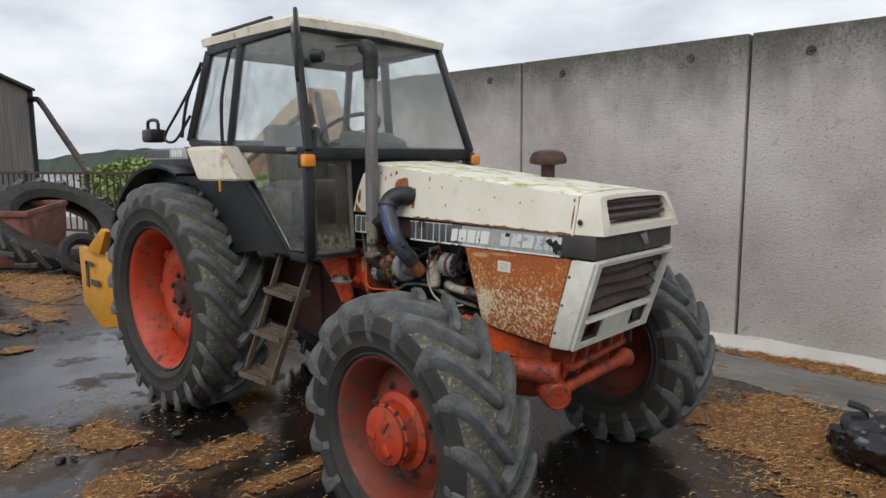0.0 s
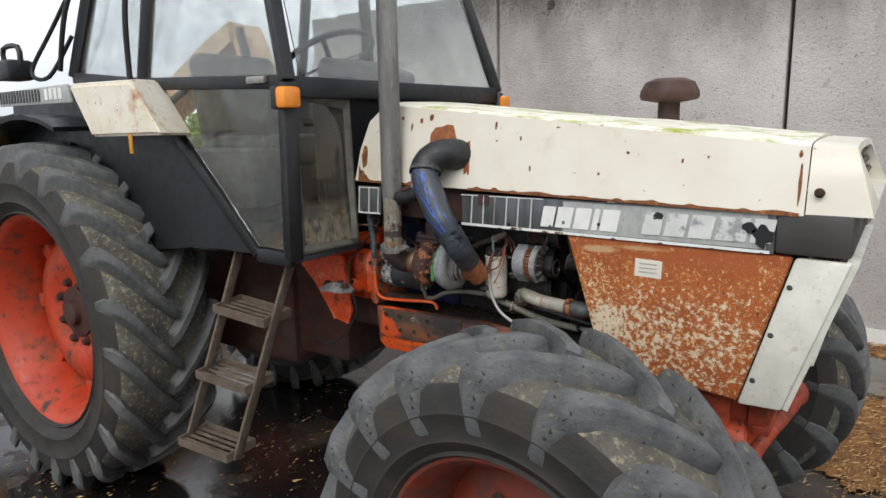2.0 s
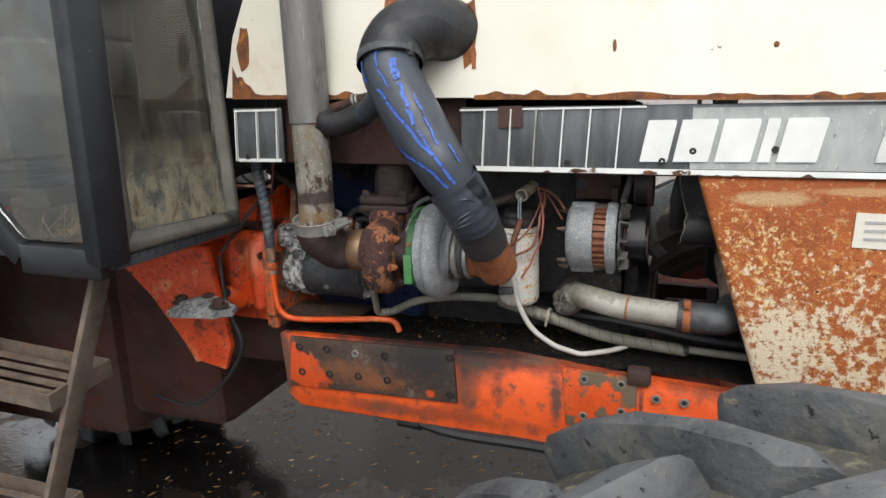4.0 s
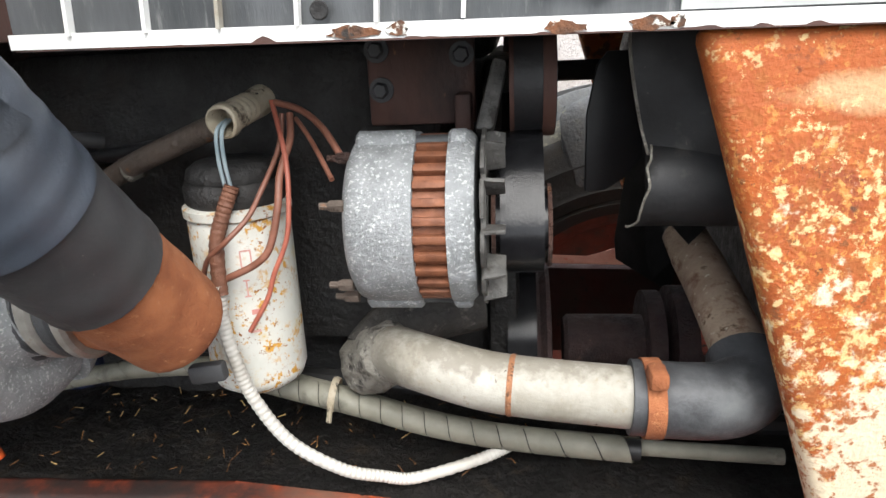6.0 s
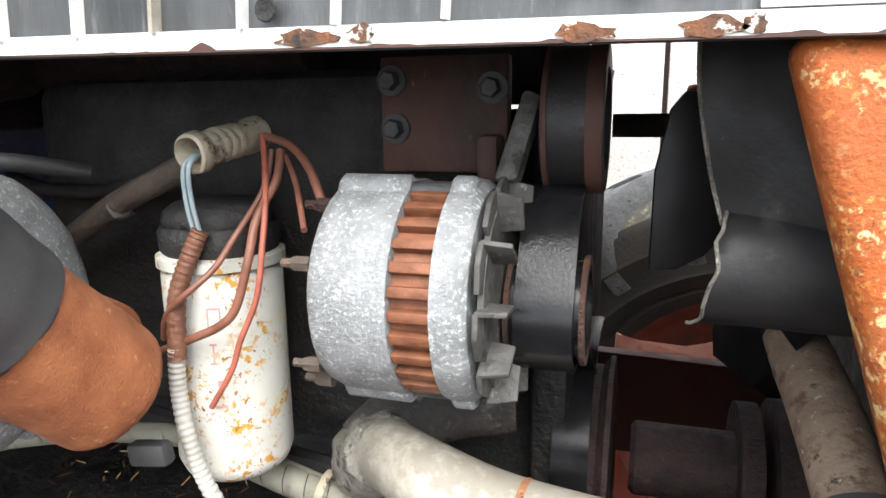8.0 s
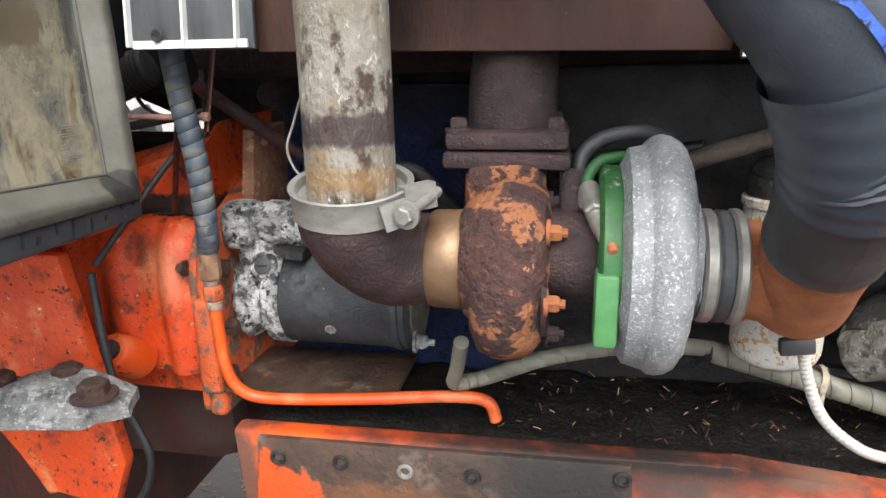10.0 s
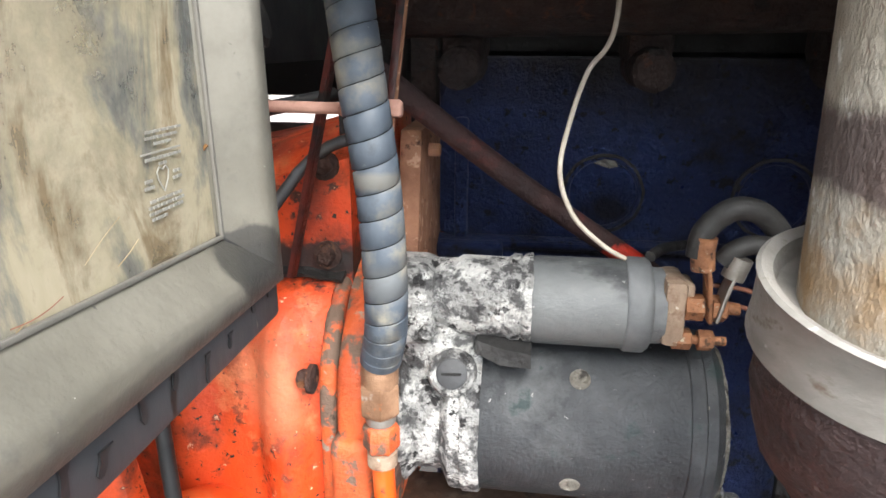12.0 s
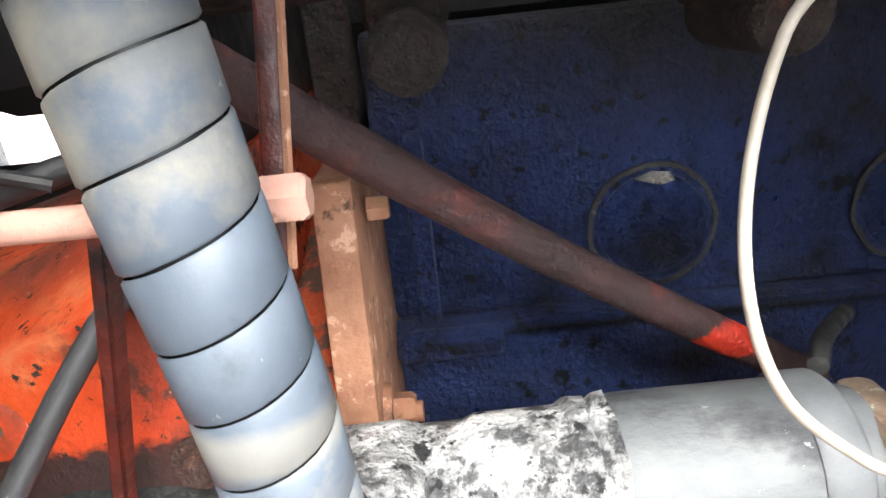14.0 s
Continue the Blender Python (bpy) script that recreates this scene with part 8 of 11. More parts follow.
for x in (-0.767, -0.652):
    bm = B()
    add_lathe(bm, (x, -0.1105, 1.163), (0, -1, 0), [(0.027, 0), (0.027, 0.0035), (0.0245, 0.005), (0.0235, 0.0035), (0.022, -0.003), (0.016, -0.002), (0.012, -0.0005), (0, -0.0005)], 36)
    jitter(bm, 0.0006, 150)
    part("core_plug", bm, m_block_blue, blk)
    # black ring paints in the shade of the groove round the plug
    bm = B()
    add_lathe(bm, (x, -0.1125, 1.163), (0, -1, 0), [(0.0264, 0), (0.0264, 0.0022), (0.0286, 0.0022), (0.0286, 0)], 36, True)
    jitter(bm, 0.0007, 120)
    part("plug_grime", bm, m_engine, blk, "black ring standing in for shaded groove round core plug")
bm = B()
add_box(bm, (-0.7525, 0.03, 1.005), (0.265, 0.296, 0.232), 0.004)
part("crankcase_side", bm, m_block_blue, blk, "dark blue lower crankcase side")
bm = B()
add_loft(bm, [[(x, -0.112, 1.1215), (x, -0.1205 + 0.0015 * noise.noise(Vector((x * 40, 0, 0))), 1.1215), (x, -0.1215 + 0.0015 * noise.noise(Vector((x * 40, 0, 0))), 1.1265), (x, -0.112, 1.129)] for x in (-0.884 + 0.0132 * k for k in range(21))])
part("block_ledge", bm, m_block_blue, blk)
bm = B()
add_cyl(bm, (-0.884, -0.122, 1.1195), (-0.836, -0.122, 1.1195), 0.0075, None, 14, 0.002)
part("block_boss", bm, m_block_blue, blk)
bm = B()
add_box(bm, (-0.868, -0.1135, 1.17), (0.01, 0.008, 0.09), 0.003)
part("block_rib", bm, m_block_blue, blk)
bm = B()
add_plate(bm, [(-0.775, -0.1155, 1.185), (-0.768, -0.1155, 1.188), (-0.76, -0.1155, 1.187), (-0.758, -0.1155, 1.183), (-0.764, -0.1155, 1.1815), (-0.769, -0.1155, 1.183)], 0.001)
part("paint_chip", bm, m_cuff, blk, "pale chipped patch")
# inlet/exhaust manifold above
bm = B()
add_tube(bm, [(-0.93, -0.178, 1.302), (-0.6, -0.18, 1.308), (-0.35, -0.165, 1.312)], 0.036, 14, 4)
man = part("exhaust_manifold", bm, m_manifold, tractor, "rusty cast exhaust manifold")
for x in (-0.862, -0.752, -0.64, -0.5, -0.4):
    bm = B()
    add_box(bm, (x, -0.15, 1.27), (0.028, 0.05, 0.036), 0.008)
    add_cyl(bm, (x, -0.14, 1.252), (x, -0.196, 1.25), 0.0135, 0.012, 20, 0.003)
    part("manifold_boss", bm, m_manifold, man)
bm = B()
add_box(bm, (-0.603, -0.305, 1.222), (0.094, 0.08, 0.014), 0.004)
add_box(bm, (-0.603, -0.305, 1.207), (0.098, 0.084, 0.013), 0.004)
add_tube(bm, [(-0.602, -0.29, 1.225), (-0.602, -0.29, 1.262), (-0.602, -0.25, 1.29), (-0.602, -0.19, 1.3)], 0.036, 18, 4)
jitter(bm, 0.0012, 60)
flg = part("turbo_flange", bm, m_dkrust, man, "bolted turbo flange")
for x, y in ((-0.64, -0.335), (-0.566, -0.335), (-0.568, -0.275)):
    part("flange_nut", add_bolt(B(), (x, y, 1.228), (0, 0, 1), 0.007, 0.009), m_dkrust, flg)

# exhaust stack
S0, S1 = V(-0.706, -0.401, 1.191), V(-0.722, -0.375, 2.25)
bm = B()
add_tube(bm, [S0 + V(0, 0, -0.01), S0.lerp(S1, 0.1), S0.lerp(S1, 0.175)], 0.0318, 32, 3)
stack = part("exhaust_pipe", bm, m_stack, tractor, "flaking grey exhaust pipe")
bm = B()
add_tube(bm, [S0.lerp(S1, 0.165), S0.lerp(S1, 0.5), S0.lerp(S1, 0.9)], 0.0352, 28, 4, False)
part("upper_pipe", bm, m_stack_hi, stack, "sooty upper exhaust pipe")
bm = B()
add_tube(bm, [S0.lerp(S1, 0.89), S0.lerp(S1, 0.96), S1 + V(0, 0, 0.02), S1 + V(-0.03, 0.01, 0.05), S1 + V(-0.07, 0.02, 0.06)], 0.042, 24, 5, False)
part("outlet_bend", bm, m_engine, stack, "soot-black bent outlet")
bm = B()
add_lathe(bm, S0, (0.02, -0.2, 1), [(0.037, -0.0105), (0.0438, -0.0115), (0.0434, -0.004), (0.0438, 0.006), (0.0448, 0.009), (0.0435, 0.010), (0.040, 0.0085), (0.038, 0.003), (0.032, 0.001)], 44, True)
cl = part("clamp_band", bm, m_clamp, tractor, "dull steel band clamp")
bm = B()
add_beam(bm, (-0.666, -0.415, 1.19), (-0.648, -0.398, 1.192), 0.01, 0.018)
add_beam(bm, (-0.674, -0.437, 1.181), (-0.658, -0.428, 1.186), 0.004, 0.018)
add_cyl(bm, (-0.657, -0.436, 1.185), (-0.646, -0.39, 1.192), 0.004, None, 10, 0.001)
add_bolt(bm, (-0.6575, -0.436, 1.185), (-0.25, -1, -0.1), 0.0065, 0.006)
part("clamp_screw", bm, m_clamp, cl)
bm = B()
PY, PZ = -0.36, 1.133
add_tube(bm, [S0 + V(0, 0, -0.008), S0 + V(0.001, 0.004, -0.02), S0 + V(0.006, 0.016, -0.04), (-0.686, PY - 0.01, PZ + 0.002), (-0.668, PY, PZ), (-0.645, PY, PZ)], 0.0365, 28, 6, True, lambda u: 1.12 - 0.14 * u + 0.03 * math.sin(u * 7))
jitter(bm, 0.0022, 60)
elb = part("exhaust_elbow", bm, m_dkrust, tractor, "scaly dark exhaust elbow")
bm = B()
add_lathe(bm, (-0.657, PY, PZ), (1, 0, 0), [(0.03, 0), (0.0365, 0), (0.0382, 0.003), (0.0388, 0.023), (0.037, 0.026), (0.03, 0.026)], 36)
part("brass_band", bm, m_brass, elb, "brass coloured ring")


def volute(centre, r_in, tube0, tube1, squash, seg=40, tseg=16, start=0.0, sgn=1):
    """A snail-shell scroll about the x axis, its tube growing round the turn."""
    bm_ = B()
    c = Vector(centre)
    rings = []
    for i in range(seg + 1):
        f = i / seg
        a = start + sgn * 2 * math.pi * f
        tr = tube0 + (tube1 - tube0) * f
        rad = Vector((0, math.cos(a), math.sin(a)))
        o_ = c + rad * (r_in + tr * 0.6)
        rings.append([bm_.verts.new(o_ + rad * math.cos(t) * tr + Vector((1, 0, 0)) * math.sin(t) * tr * squash) for t in (2 * math.pi * k / tseg for k in range(tseg))])
    for a, b in zip(rings, rings[1:]):
        for k in range(tseg):
            bm_.faces.new((a[k], a[(k + 1) % tseg], b[(k + 1) % tseg], b[k]))
    bm_.faces.new(rings[0])
    bm_.faces.new(rings[-1])
    return bm_


# turbocharger
TY, TZ = -0.352, 1.138
UZ = 1.122
bm = volute((-0.598, TY, UZ), 0.024, 0.026, 0.031, 1.0, start=radians(70))
add_lathe(bm, (-0.636, TY, PZ), (1, 0, 0), [(0, 0), (0.036, 0), (0.046, 0.006), (0.056, 0.02), (0.062, 0.036), (0.06, 0.055), (0.052, 0.066), (0.03, 0.071), (0, 0.071)], 40)
add_box(bm, (-0.603, -0.318, 1.183), (0.062, 0.066, 0.05), 0.014)
for v_ in bm.verts:
    v_.co += Vector((0, 0, 0.0016)) * noise.noise(v_.co * 70)
jitter(bm, 0.003, 60)
turbo = part("turbocharger", bm, m_turbine, tractor, "rusty turbocharger with silver compressor housing")
bm = B()
add_cyl(bm, (-0.57, TY, TZ), (-0.525, TY, TZ), 0.034, 0.036, 24, 0.004)
add_cyl(bm, (-0.548, TY, TZ), (-0.548, TY + 0.02, TZ + 0.06), 0.014, None, 14)
part("bearing_housing", bm, m_dkrust, turbo, "dark bearing housing")
for k in range(6):
    a = 2 * math.pi * k / 6 + 0.22
    b_ = add_bolt(B(), (-0.569, TY + 0.05 * math.cos(a), UZ + 0.004 + 0.05 * math.sin(a)), (1, 0, 0), 0.0065, 0.009)
    add_cyl(b_, (-0.562, TY + 0.05 * math.cos(a), UZ + 0.004 + 0.05 * math.sin(a)), (-0.554, TY + 0.05 * math.cos(a), UZ + 0.004 + 0.05 * math.sin(a)), 0.0035, None, 8)
    part("turbo_stud", b_, m_orust if k in (2, 3) else m_dkrust, turbo)
for a0 in (2.3, 3.35):
    b_ = B()
    add_lathe(b_, (-0.571, TY, UZ + 0.004), (1, 0, 0), [(0.042, 0), (0.056, 0), (0.056, 0.004), (0.042, 0.004)], 10, True, a0, 0.9)
    part("lock_tab", b_, m_dkrust, turbo)
bm = B()
add_lathe(bm, (-0.533, TY, TZ), (1, 0, 0), [(0.03, 0.0), (0.064, 0.0), (0.068, 0.003), (0.068, 0.013), (0.066, 0.016), (0.03, 0.016)], 52)
gr = part("backplate", bm, m_green, turbo, "green-painted compressor back plate")
bm = B()
add_box(bm, (-0.527, TY - 0.058, 1.118), (0.016, 0.024, 0.052), 0.003)
part("plate_lug", bm, m_green_lug, gr, "bare bright green lug")
bm = volute((-0.489, TY, TZ), 0.052, 0.021, 0.026, 0.78, 56, 20, radians(-70), -1)
add_lathe(bm, (-0.518, TY, TZ), (1, 0, 0), [(0, 0), (0.068, 0), (0.08, 0.005), (0.083, 0.018), (0.07, 0.038), (0.052, 0.044), (0.043, 0.05), (0.041, 0.056), (0, 0.056)], 52)
jitter(bm, 0.0014, 75)
part("compressor_housing", bm, m_alu, turbo, "white-oxidised aluminium compressor scroll")
bm = B()
add_tube(bm, [(-0.54, -0.357, 1.19), (-0.537, -0.375, 1.18), (-0.531, -0.392, 1.17), (-0.527, -0.405, 1.166)], 0.0075, 12, 3)
add_bolt(bm, (-0.54, -0.36, 1.176), (0.05, -0.15, 1), 0.0085, 0.012, False)
add_bolt(bm, (-0.536, -0.378, 1.181), (0.1, -0.9, -0.4), 0.0085, 0.007, False)
fit_ = part("oil_fitting", bm, m_steel, turbo, "steel pipe fitting")
bm = B()
add_cyl(bm, (-0.5275, -0.405, 1.166), (-0.524, -0.418, 1.159), 0.0042, 0.0035, 12, 0.001)
part("fitting_tip", bm, m_orust, fit_, "rusty fitting tip")
bm = B()
add_tube(bm, [(-0.54, -0.357, 1.184), (-0.541, -0.352, 1.197), (-0.532, -0.345, 1.208), (-0.515, -0.335, 1.21), (-0.49, -0.31, 1.205)], 0.0045, 10, 6)
part("oil_pipe", bm, m_green, turbo, "thin green oil pipe")
bm = B()
add_tube(bm, [(-0.547, -0.335, 1.19), (-0.545, -0.33, 1.21), (-0.53, -0.32, 1.222), (-0.5, -0.3, 1.225), (-0.47, -0.26, 1.215)], 0.0058, 10, 6)
part("return_hose", bm, m_flap, turbo, "dusty dark grey return hose")
for x0, x1, r, mm in ((-0.476, -0.470, 0.0445, m_dkgrey), (-0.470, -0.461, 0.0405, m_dkgrey), (-0.461, -0.4505, 0.042, m_steel), (-0.4505, -0.440, 0.0415, m_dkgrey), (-0.440, -0.431, 0.0425, m_steel)):
    bm = B()
    add_cyl(bm, (x0, TY, 1.133), (x1, TY, 1.133), r, None, 36, 0.0022)
    part("hose_band", bm, mm, turbo)

def helix_band(line, rad, wraps, u_a, u_b, steps=None):
    """A flat band wound round a line of points, with a narrow gap between its turns."""
    bm_ = B()
    steps = steps or wraps * 26
    pitch_ = (u_b - u_a) / wraps
    last = len(line) - 1

    def at(u):
        f_ = min(max(u, 0.0), 0.9999) * last
        i_ = min(int(f_), last - 1)
        return line[i_].lerp(line[i_ + 1], f_ - i_), (line[min(i_ + 2, last)] - line[max(i_ - 1, 0)]).normalized()

    rows_ = []
    for k_ in range(steps + 1):
        u0 = u_a + (u_b - u_a) * k_ / steps
        ang = 2 * math.pi * wraps * k_ / steps
        row_ = []
        for du, rr in ((-0.486, 0.95), (-0.44, 1.0), (0.43, 1.0), (0.476, 0.95)):
            p_, t_ = at(u0 + du * pitch_)
            ax_ = Vector((0.9, 0.5, 0.45))
            ax_ = (ax_ - t_ * ax_.dot(t_)).normalized()
            ay_ = t_.cross(ax_)
            row_.append(bm_.verts.new(p_ + (ax_ * math.cos(ang) + ay_ * math.sin(ang)) * rad * rr))
        rows_.append(row_)
    for a_, b_ in zip(rows_, rows_[1:]):
        for j_ in range(3):
            bm_.faces.new((a_[j_], a_[j_ + 1], b_[j_ + 1], b_[j_]))
    return bm_


# intake elbow and black sleeve up to the bonnet
bm = B()
add_tube(bm, [(-0.436, TY, 1.133), (-0.412, -0.354, 1.13), (-0.39, -0.356, 1.125)], 0.0355, 28, 0, True)
add_tube(bm, [(-0.395, -0.418, 1.183), (-0.394, -0.405, 1.17), (-0.393, -0.389, 1.153), (-0.391, -0.371, 1.135), (-0.389, -0.354, 1.117), (-0.3875, -0.344, 1.107)], 0.0352, 30, 5, True, lambda u: math.sqrt(max(0.62, 1 - max(0, (u - 0.84) / 0.24) ** 2)))
jitter(bm, 0.0012, 40)
part("intake_elbow", bm, m_orust, tractor, "orange-rust steel intake elbow")
SL = [(-0.394, -0.401, 1.1655), (-0.3965, -0.429, 1.196), (-0.4045, -0.46, 1.237), (-0.4285, -0.482, 1.292), (-0.452, -0.48, 1.326), (-0.478, -0.473, 1.366), (-0.505, -0.462, 1.407), (-0.528, -0.448, 1.447), (-0.527, -0.424, 1.487), (-0.497, -0.392, 1.51), (-0.467, -0.345, 1.508), (-0.455, -0.27, 1.5)]


def sleeve_r(u):
    """The sleeve's radius along it: snug at the hose end, fuller towards the bonnet."""
    f_ = min(1.0, max(0.0, u / 0.55))
    return 0.0355 + 0.009 * f_ * f_ * (3 - 2 * f_)


path = smooth_path(SL, 10)
bm = B()
rings = []
x_ = None
for i, p in enumerate(path):
    t_ = (path[min(i + 1, len(path) - 1)] - path[max(i - 1, 0)]).normalized()
    x_ = t_.orthogonal().normalized() if x_ is None else (x_ - t_ * x_.dot(t_)).normalized()
    y_ = t_.cross(x_)
    u = i / (len(path) - 1)
    base = sleeve_r(u)
    fold = 0.0022 * math.sin(u * 95) * math.exp(-((u - 0.2) / 0.08) ** 2)
    rings.append([bm.verts.new(p + (x_ * math.cos(a) + y_ * math.sin(a)) * (base + fold * math.sin(a * 2 + u * 9) + 0.0015 * noise.noise(Vector((math.cos(a) * 2, math.sin(a) * 2, u * 14))))) for a in (2 * math.pi * k / 30 for k in range(30))])
for a, b in zip(rings, rings[1:]):
    for k in range(30):
        bm.faces.new((a[k], a[(k + 1) % 30], b[(k + 1) % 30], b[k]))
slv = part("intake_sleeve", bm, m_sleeve, tractor, "black wetsuit sleeve wrapped round intake hose, blue printed lines", 60)


def sleeve_line(pts, wdt):
    """A printed line on the sleeve: (u along it, angle round it), laid just above its skin."""
    b_ = B()
    rows = []
    for u, a in pts:
        i = min(len(path) - 2, max(1, int(u * (len(path) - 1))))
        t_ = (path[i + 1] - path[i - 1]).normalized()
        ny = Vector((0, -1, 0))
        ny = (ny - t_ * ny.dot(t_)).normalized()
        nx = t_.cross(ny)
        r = sleeve_r(u) + 0.0022
        d = wdt / r / 2
        rows.append([b_.verts.new(path[i] + (ny * math.cos(q) + nx * math.sin(q)) * r) for q in (a - d, a + d)])
    for p, q in zip(rows, rows[1:]):
        b_.faces.new((p[0], p[1], q[1], q[0]))
    return b_


def lerp_pts(a, b, n=14):
    return [(a[0] + (b[0] - a[0]) * k / n, a[1] + (b[1] - a[1]) * k / n + 0.022 * math.sin(k * 1.3 + a[0] * 40)) for k in range(n + 1)]


for a, b, wdt in (((0.256, 0.42), (0.57, -0.25), 0.0048), ((0.256, 0.14), (0.41, -0.75), 0.0045), ((0.31, 0.32), (0.41, 0.3), 0.0032), ((0.43, 0.28), (0.55, 0.5), 0.006), ((0.34, 0.62), (0.5, 0.75), 0.003), ((0.55, 0.15), (0.67, 0.0), 0.0028), ((0.56, 0.52), (0.62, 0.6), 0.011), ((0.6, -0.55), (0.65, -0.75), 0.006), ((0.285, 0.95), (0.33, 1.0), 0.003)):
    part("printed_line", sleeve_line(lerp_pts(a, b), wdt), m_blue_print, slv, "blue printed line")
def skin_rows(u0, u1, a0, a1, r0, fold, n_u=26, n_a=26, slip=0.0):
    """A patch lying on the sleeve's skin between two places along it and two angles round it."""
    b_ = B()
    grid_ = []
    for iu in range(n_u + 1):
        u = u0 + (u1 - u0) * iu / n_u
        f_ = min(len(path) - 2.001, max(1, u * (len(path) - 1)))
        i = int(f_)
        c_ = path[i].lerp(path[i + 1], f_ - i)
        t_ = (path[i + 1] - path[i - 1]).normalized()
        ny = Vector((0, -1, 0))
        ny = (ny - t_ * ny.dot(t_)).normalized()
        nx = t_.cross(ny)
        row = []
        for ia in range(n_a + 1):
            a = a0 + (a1 - a0) * ia / n_a + slip * iu / n_u
            r = sleeve_r(u) + r0 + fold * (math.sin(iu * 0.75 + 1.6 * math.sin(a + 1)) + 0.9 * noise.noise(Vector((u * 60, a * 2, 3))))
            row.append(b_.verts.new(c_ + (ny * math.cos(a) + nx * math.sin(a)) * r))
        grid_.append(row)
    for p, q in zip(grid_, grid_[1:]):
        for k in range(n_a):
            b_.faces.new((p[k], p[k + 1], q[k + 1], q[k]))
    return b_


part("hose_end", skin_rows(0.0, 0.15, 0, 2 * math.pi, 0.0018, 0.0002), m_flap, slv, "plain black rubber hose end", 60)
part("upper_hose", skin_rows(0.65, 0.99, 0, 2 * math.pi, 0.006, 0.0004, 30, 30), m_black_hose, slv, "black rubber hose entering bonnet", 60)
for u_c, a_c, span, slope in ((0.168, -0.2, 1.5, 0.014), (0.178, -0.1, 1.2, 0.02), (0.19, 0.1, 0.9, 0.012), (0.215, 0.5, 0.6, -0.02)):
    b_ = B()
    rows = []
    for q in range(25):
        v_ = q / 24
        u_, a_ = u_c + slope * (v_ - 0.5) + 0.006 * math.sin(v_ * 3.1), a_c + span * (v_ - 0.5)
        f_ = u_ * (len(path) - 1)
        c_ = path[int(f_)].lerp(path[int(f_) + 1], f_ - int(f_))
        t_ = (path[int(f_) + 1] - path[int(f_) - 1]).normalized()
        ny = Vector((0, -1, 0))
        ny = (ny - t_ * ny.dot(t_)).normalized()
        out = ny * math.cos(a_) + t_.cross(ny) * math.sin(a_)
        high = 0.0022 * math.sin(math.pi * v_)
        rows.append([b_.verts.new(c_ + out * (sleeve_r(u_) + 0.0022 + h_) + t_ * w_) for w_, h_ in ((-0.0035, 0), (-0.0012, high * 0.7), (0, high), (0.001, high * 0.6), (0.0022, 0))])
    for p, q in zip(rows, rows[1:]):
        for k in range(4):
            b_.faces.new((p[k], p[k + 1], q[k + 1], q[k]))
    part("tape_crease", b_, m_sleeve, slv, "", 60)
part("tape_wrap", skin_rows(0.13, 0.25, 0, 2 * math.pi, 0.0026, 0.0003, 44, 48, 0.0), m_sleeve, slv, "creased black tape wrapped round sleeve end", 60)
bm = skin_rows(0.245, 0.19, 0.7, 1.15, 0.005, 0.0012, 16, 12, 0.35)
bmesh.ops.solidify(bm, geom=bm.faces[:], thickness=0.0025)
part("tape_flap", bm, m_sleeve, slv, "loose flap of black tape", 60)
bm = B()
add_tube(bm, [(-0.516, -0.456, 1.423), (-0.555, -0.432, 1.402), (-0.592, -0.411, 1.383), (-0.612, -0.404, 1.374)], 0.019, 18, 5, True, lambda u: 1.45 - 0.5 * min(1, u * 1.6))
part("sleeve_arm", bm, m_sleeve, slv, "narrow side arm of sleeve")
bm = B()
add_tube(bm, [(-0.6, -0.404, 1.38), (-0.625, -0.404, 1.37), (-0.655, -0.402, 1.362), (-0.682, -0.398, 1.368)], 0.0205, 18, 5)
brh = part("breather_hose", bm, m_black_hose, tractor, "short dusty black breather hose")
bm = B()
add_lathe(bm, (-0.684, -0.398, 1.368), (-1, 0, 0.15), [(0.017, -0.004), (0.0225, -0.004), (0.0225, 0.003), (0.014, 0.003), (0.012, 0.0), (0, 0.0)], 18)
part("hose_lip", bm, m_rust, brh, "rusty hose lip")
bm = B()
add_tube(bm, [(-0.69, -0.375, 1.385), (-0.655, -0.375, 1.392), (-0.62, -0.37, 1.402), (-0.58, -0.36, 1.41)], 0.0095, 14, 5)
thp = part("thin_pipe", bm, m_rust, tractor, "thin rusty pipe beside breather hose")
for x in (-0.632, -0.625):
    bm = B()
    add_lathe(bm, (x, -0.3725, 1.4), (1, 0.1, 0.25), [(0.01, -0.002), (0.0125, -0.002), (0.0125, 0.002), (0.01, 0.002)], 20)
    part("wire_clip", bm, m_steel, thp)
bm = B()
bm = skin_rows(0.652, 0.672, 0, 2 * math.pi, 0.0075, 0.0, 3, 36)
add_box(bm, (-0.49, -0.458, 1.475), (0.012, 0.012, 0.02), 0.003)
part("sleeve_clamp", bm, m_dkgrey, tractor, "worm-drive hose clamp")

bm = B()
add_tube(bm, [(-0.64, -0.33, 1.05), (-0.648, -0.305, 1.015), (-0.655, -0.28, 0.985), (-0.63, -0.265, 0.985), (-0.57, -0.275, 1.015), (-0.5, -0.25, 1.02), (-0.42, -0.235, 1.018), (-0.33, -0.232, 0.995), (-0.22, -0.235, 0.965), (-0.1, -0.245, 0.955), (0.04, -0.25, 0.95)], 0.0068, 10, 8)
part("spiral_cable", bm, m_spiral, tractor, "thin cable in grey spiral wrap")
pth = [(-0.42, -0.235, 1.015), (-0.36, -0.238, 1.0), (-0.30, -0.24, 0.985), (-0.235, -0.243, 0.968), (-0.16, -0.246, 0.958), (-0.07, -0.25, 0.953)]
bm = B()
add_tube(bm, pth, 0.0086, 12, 8)
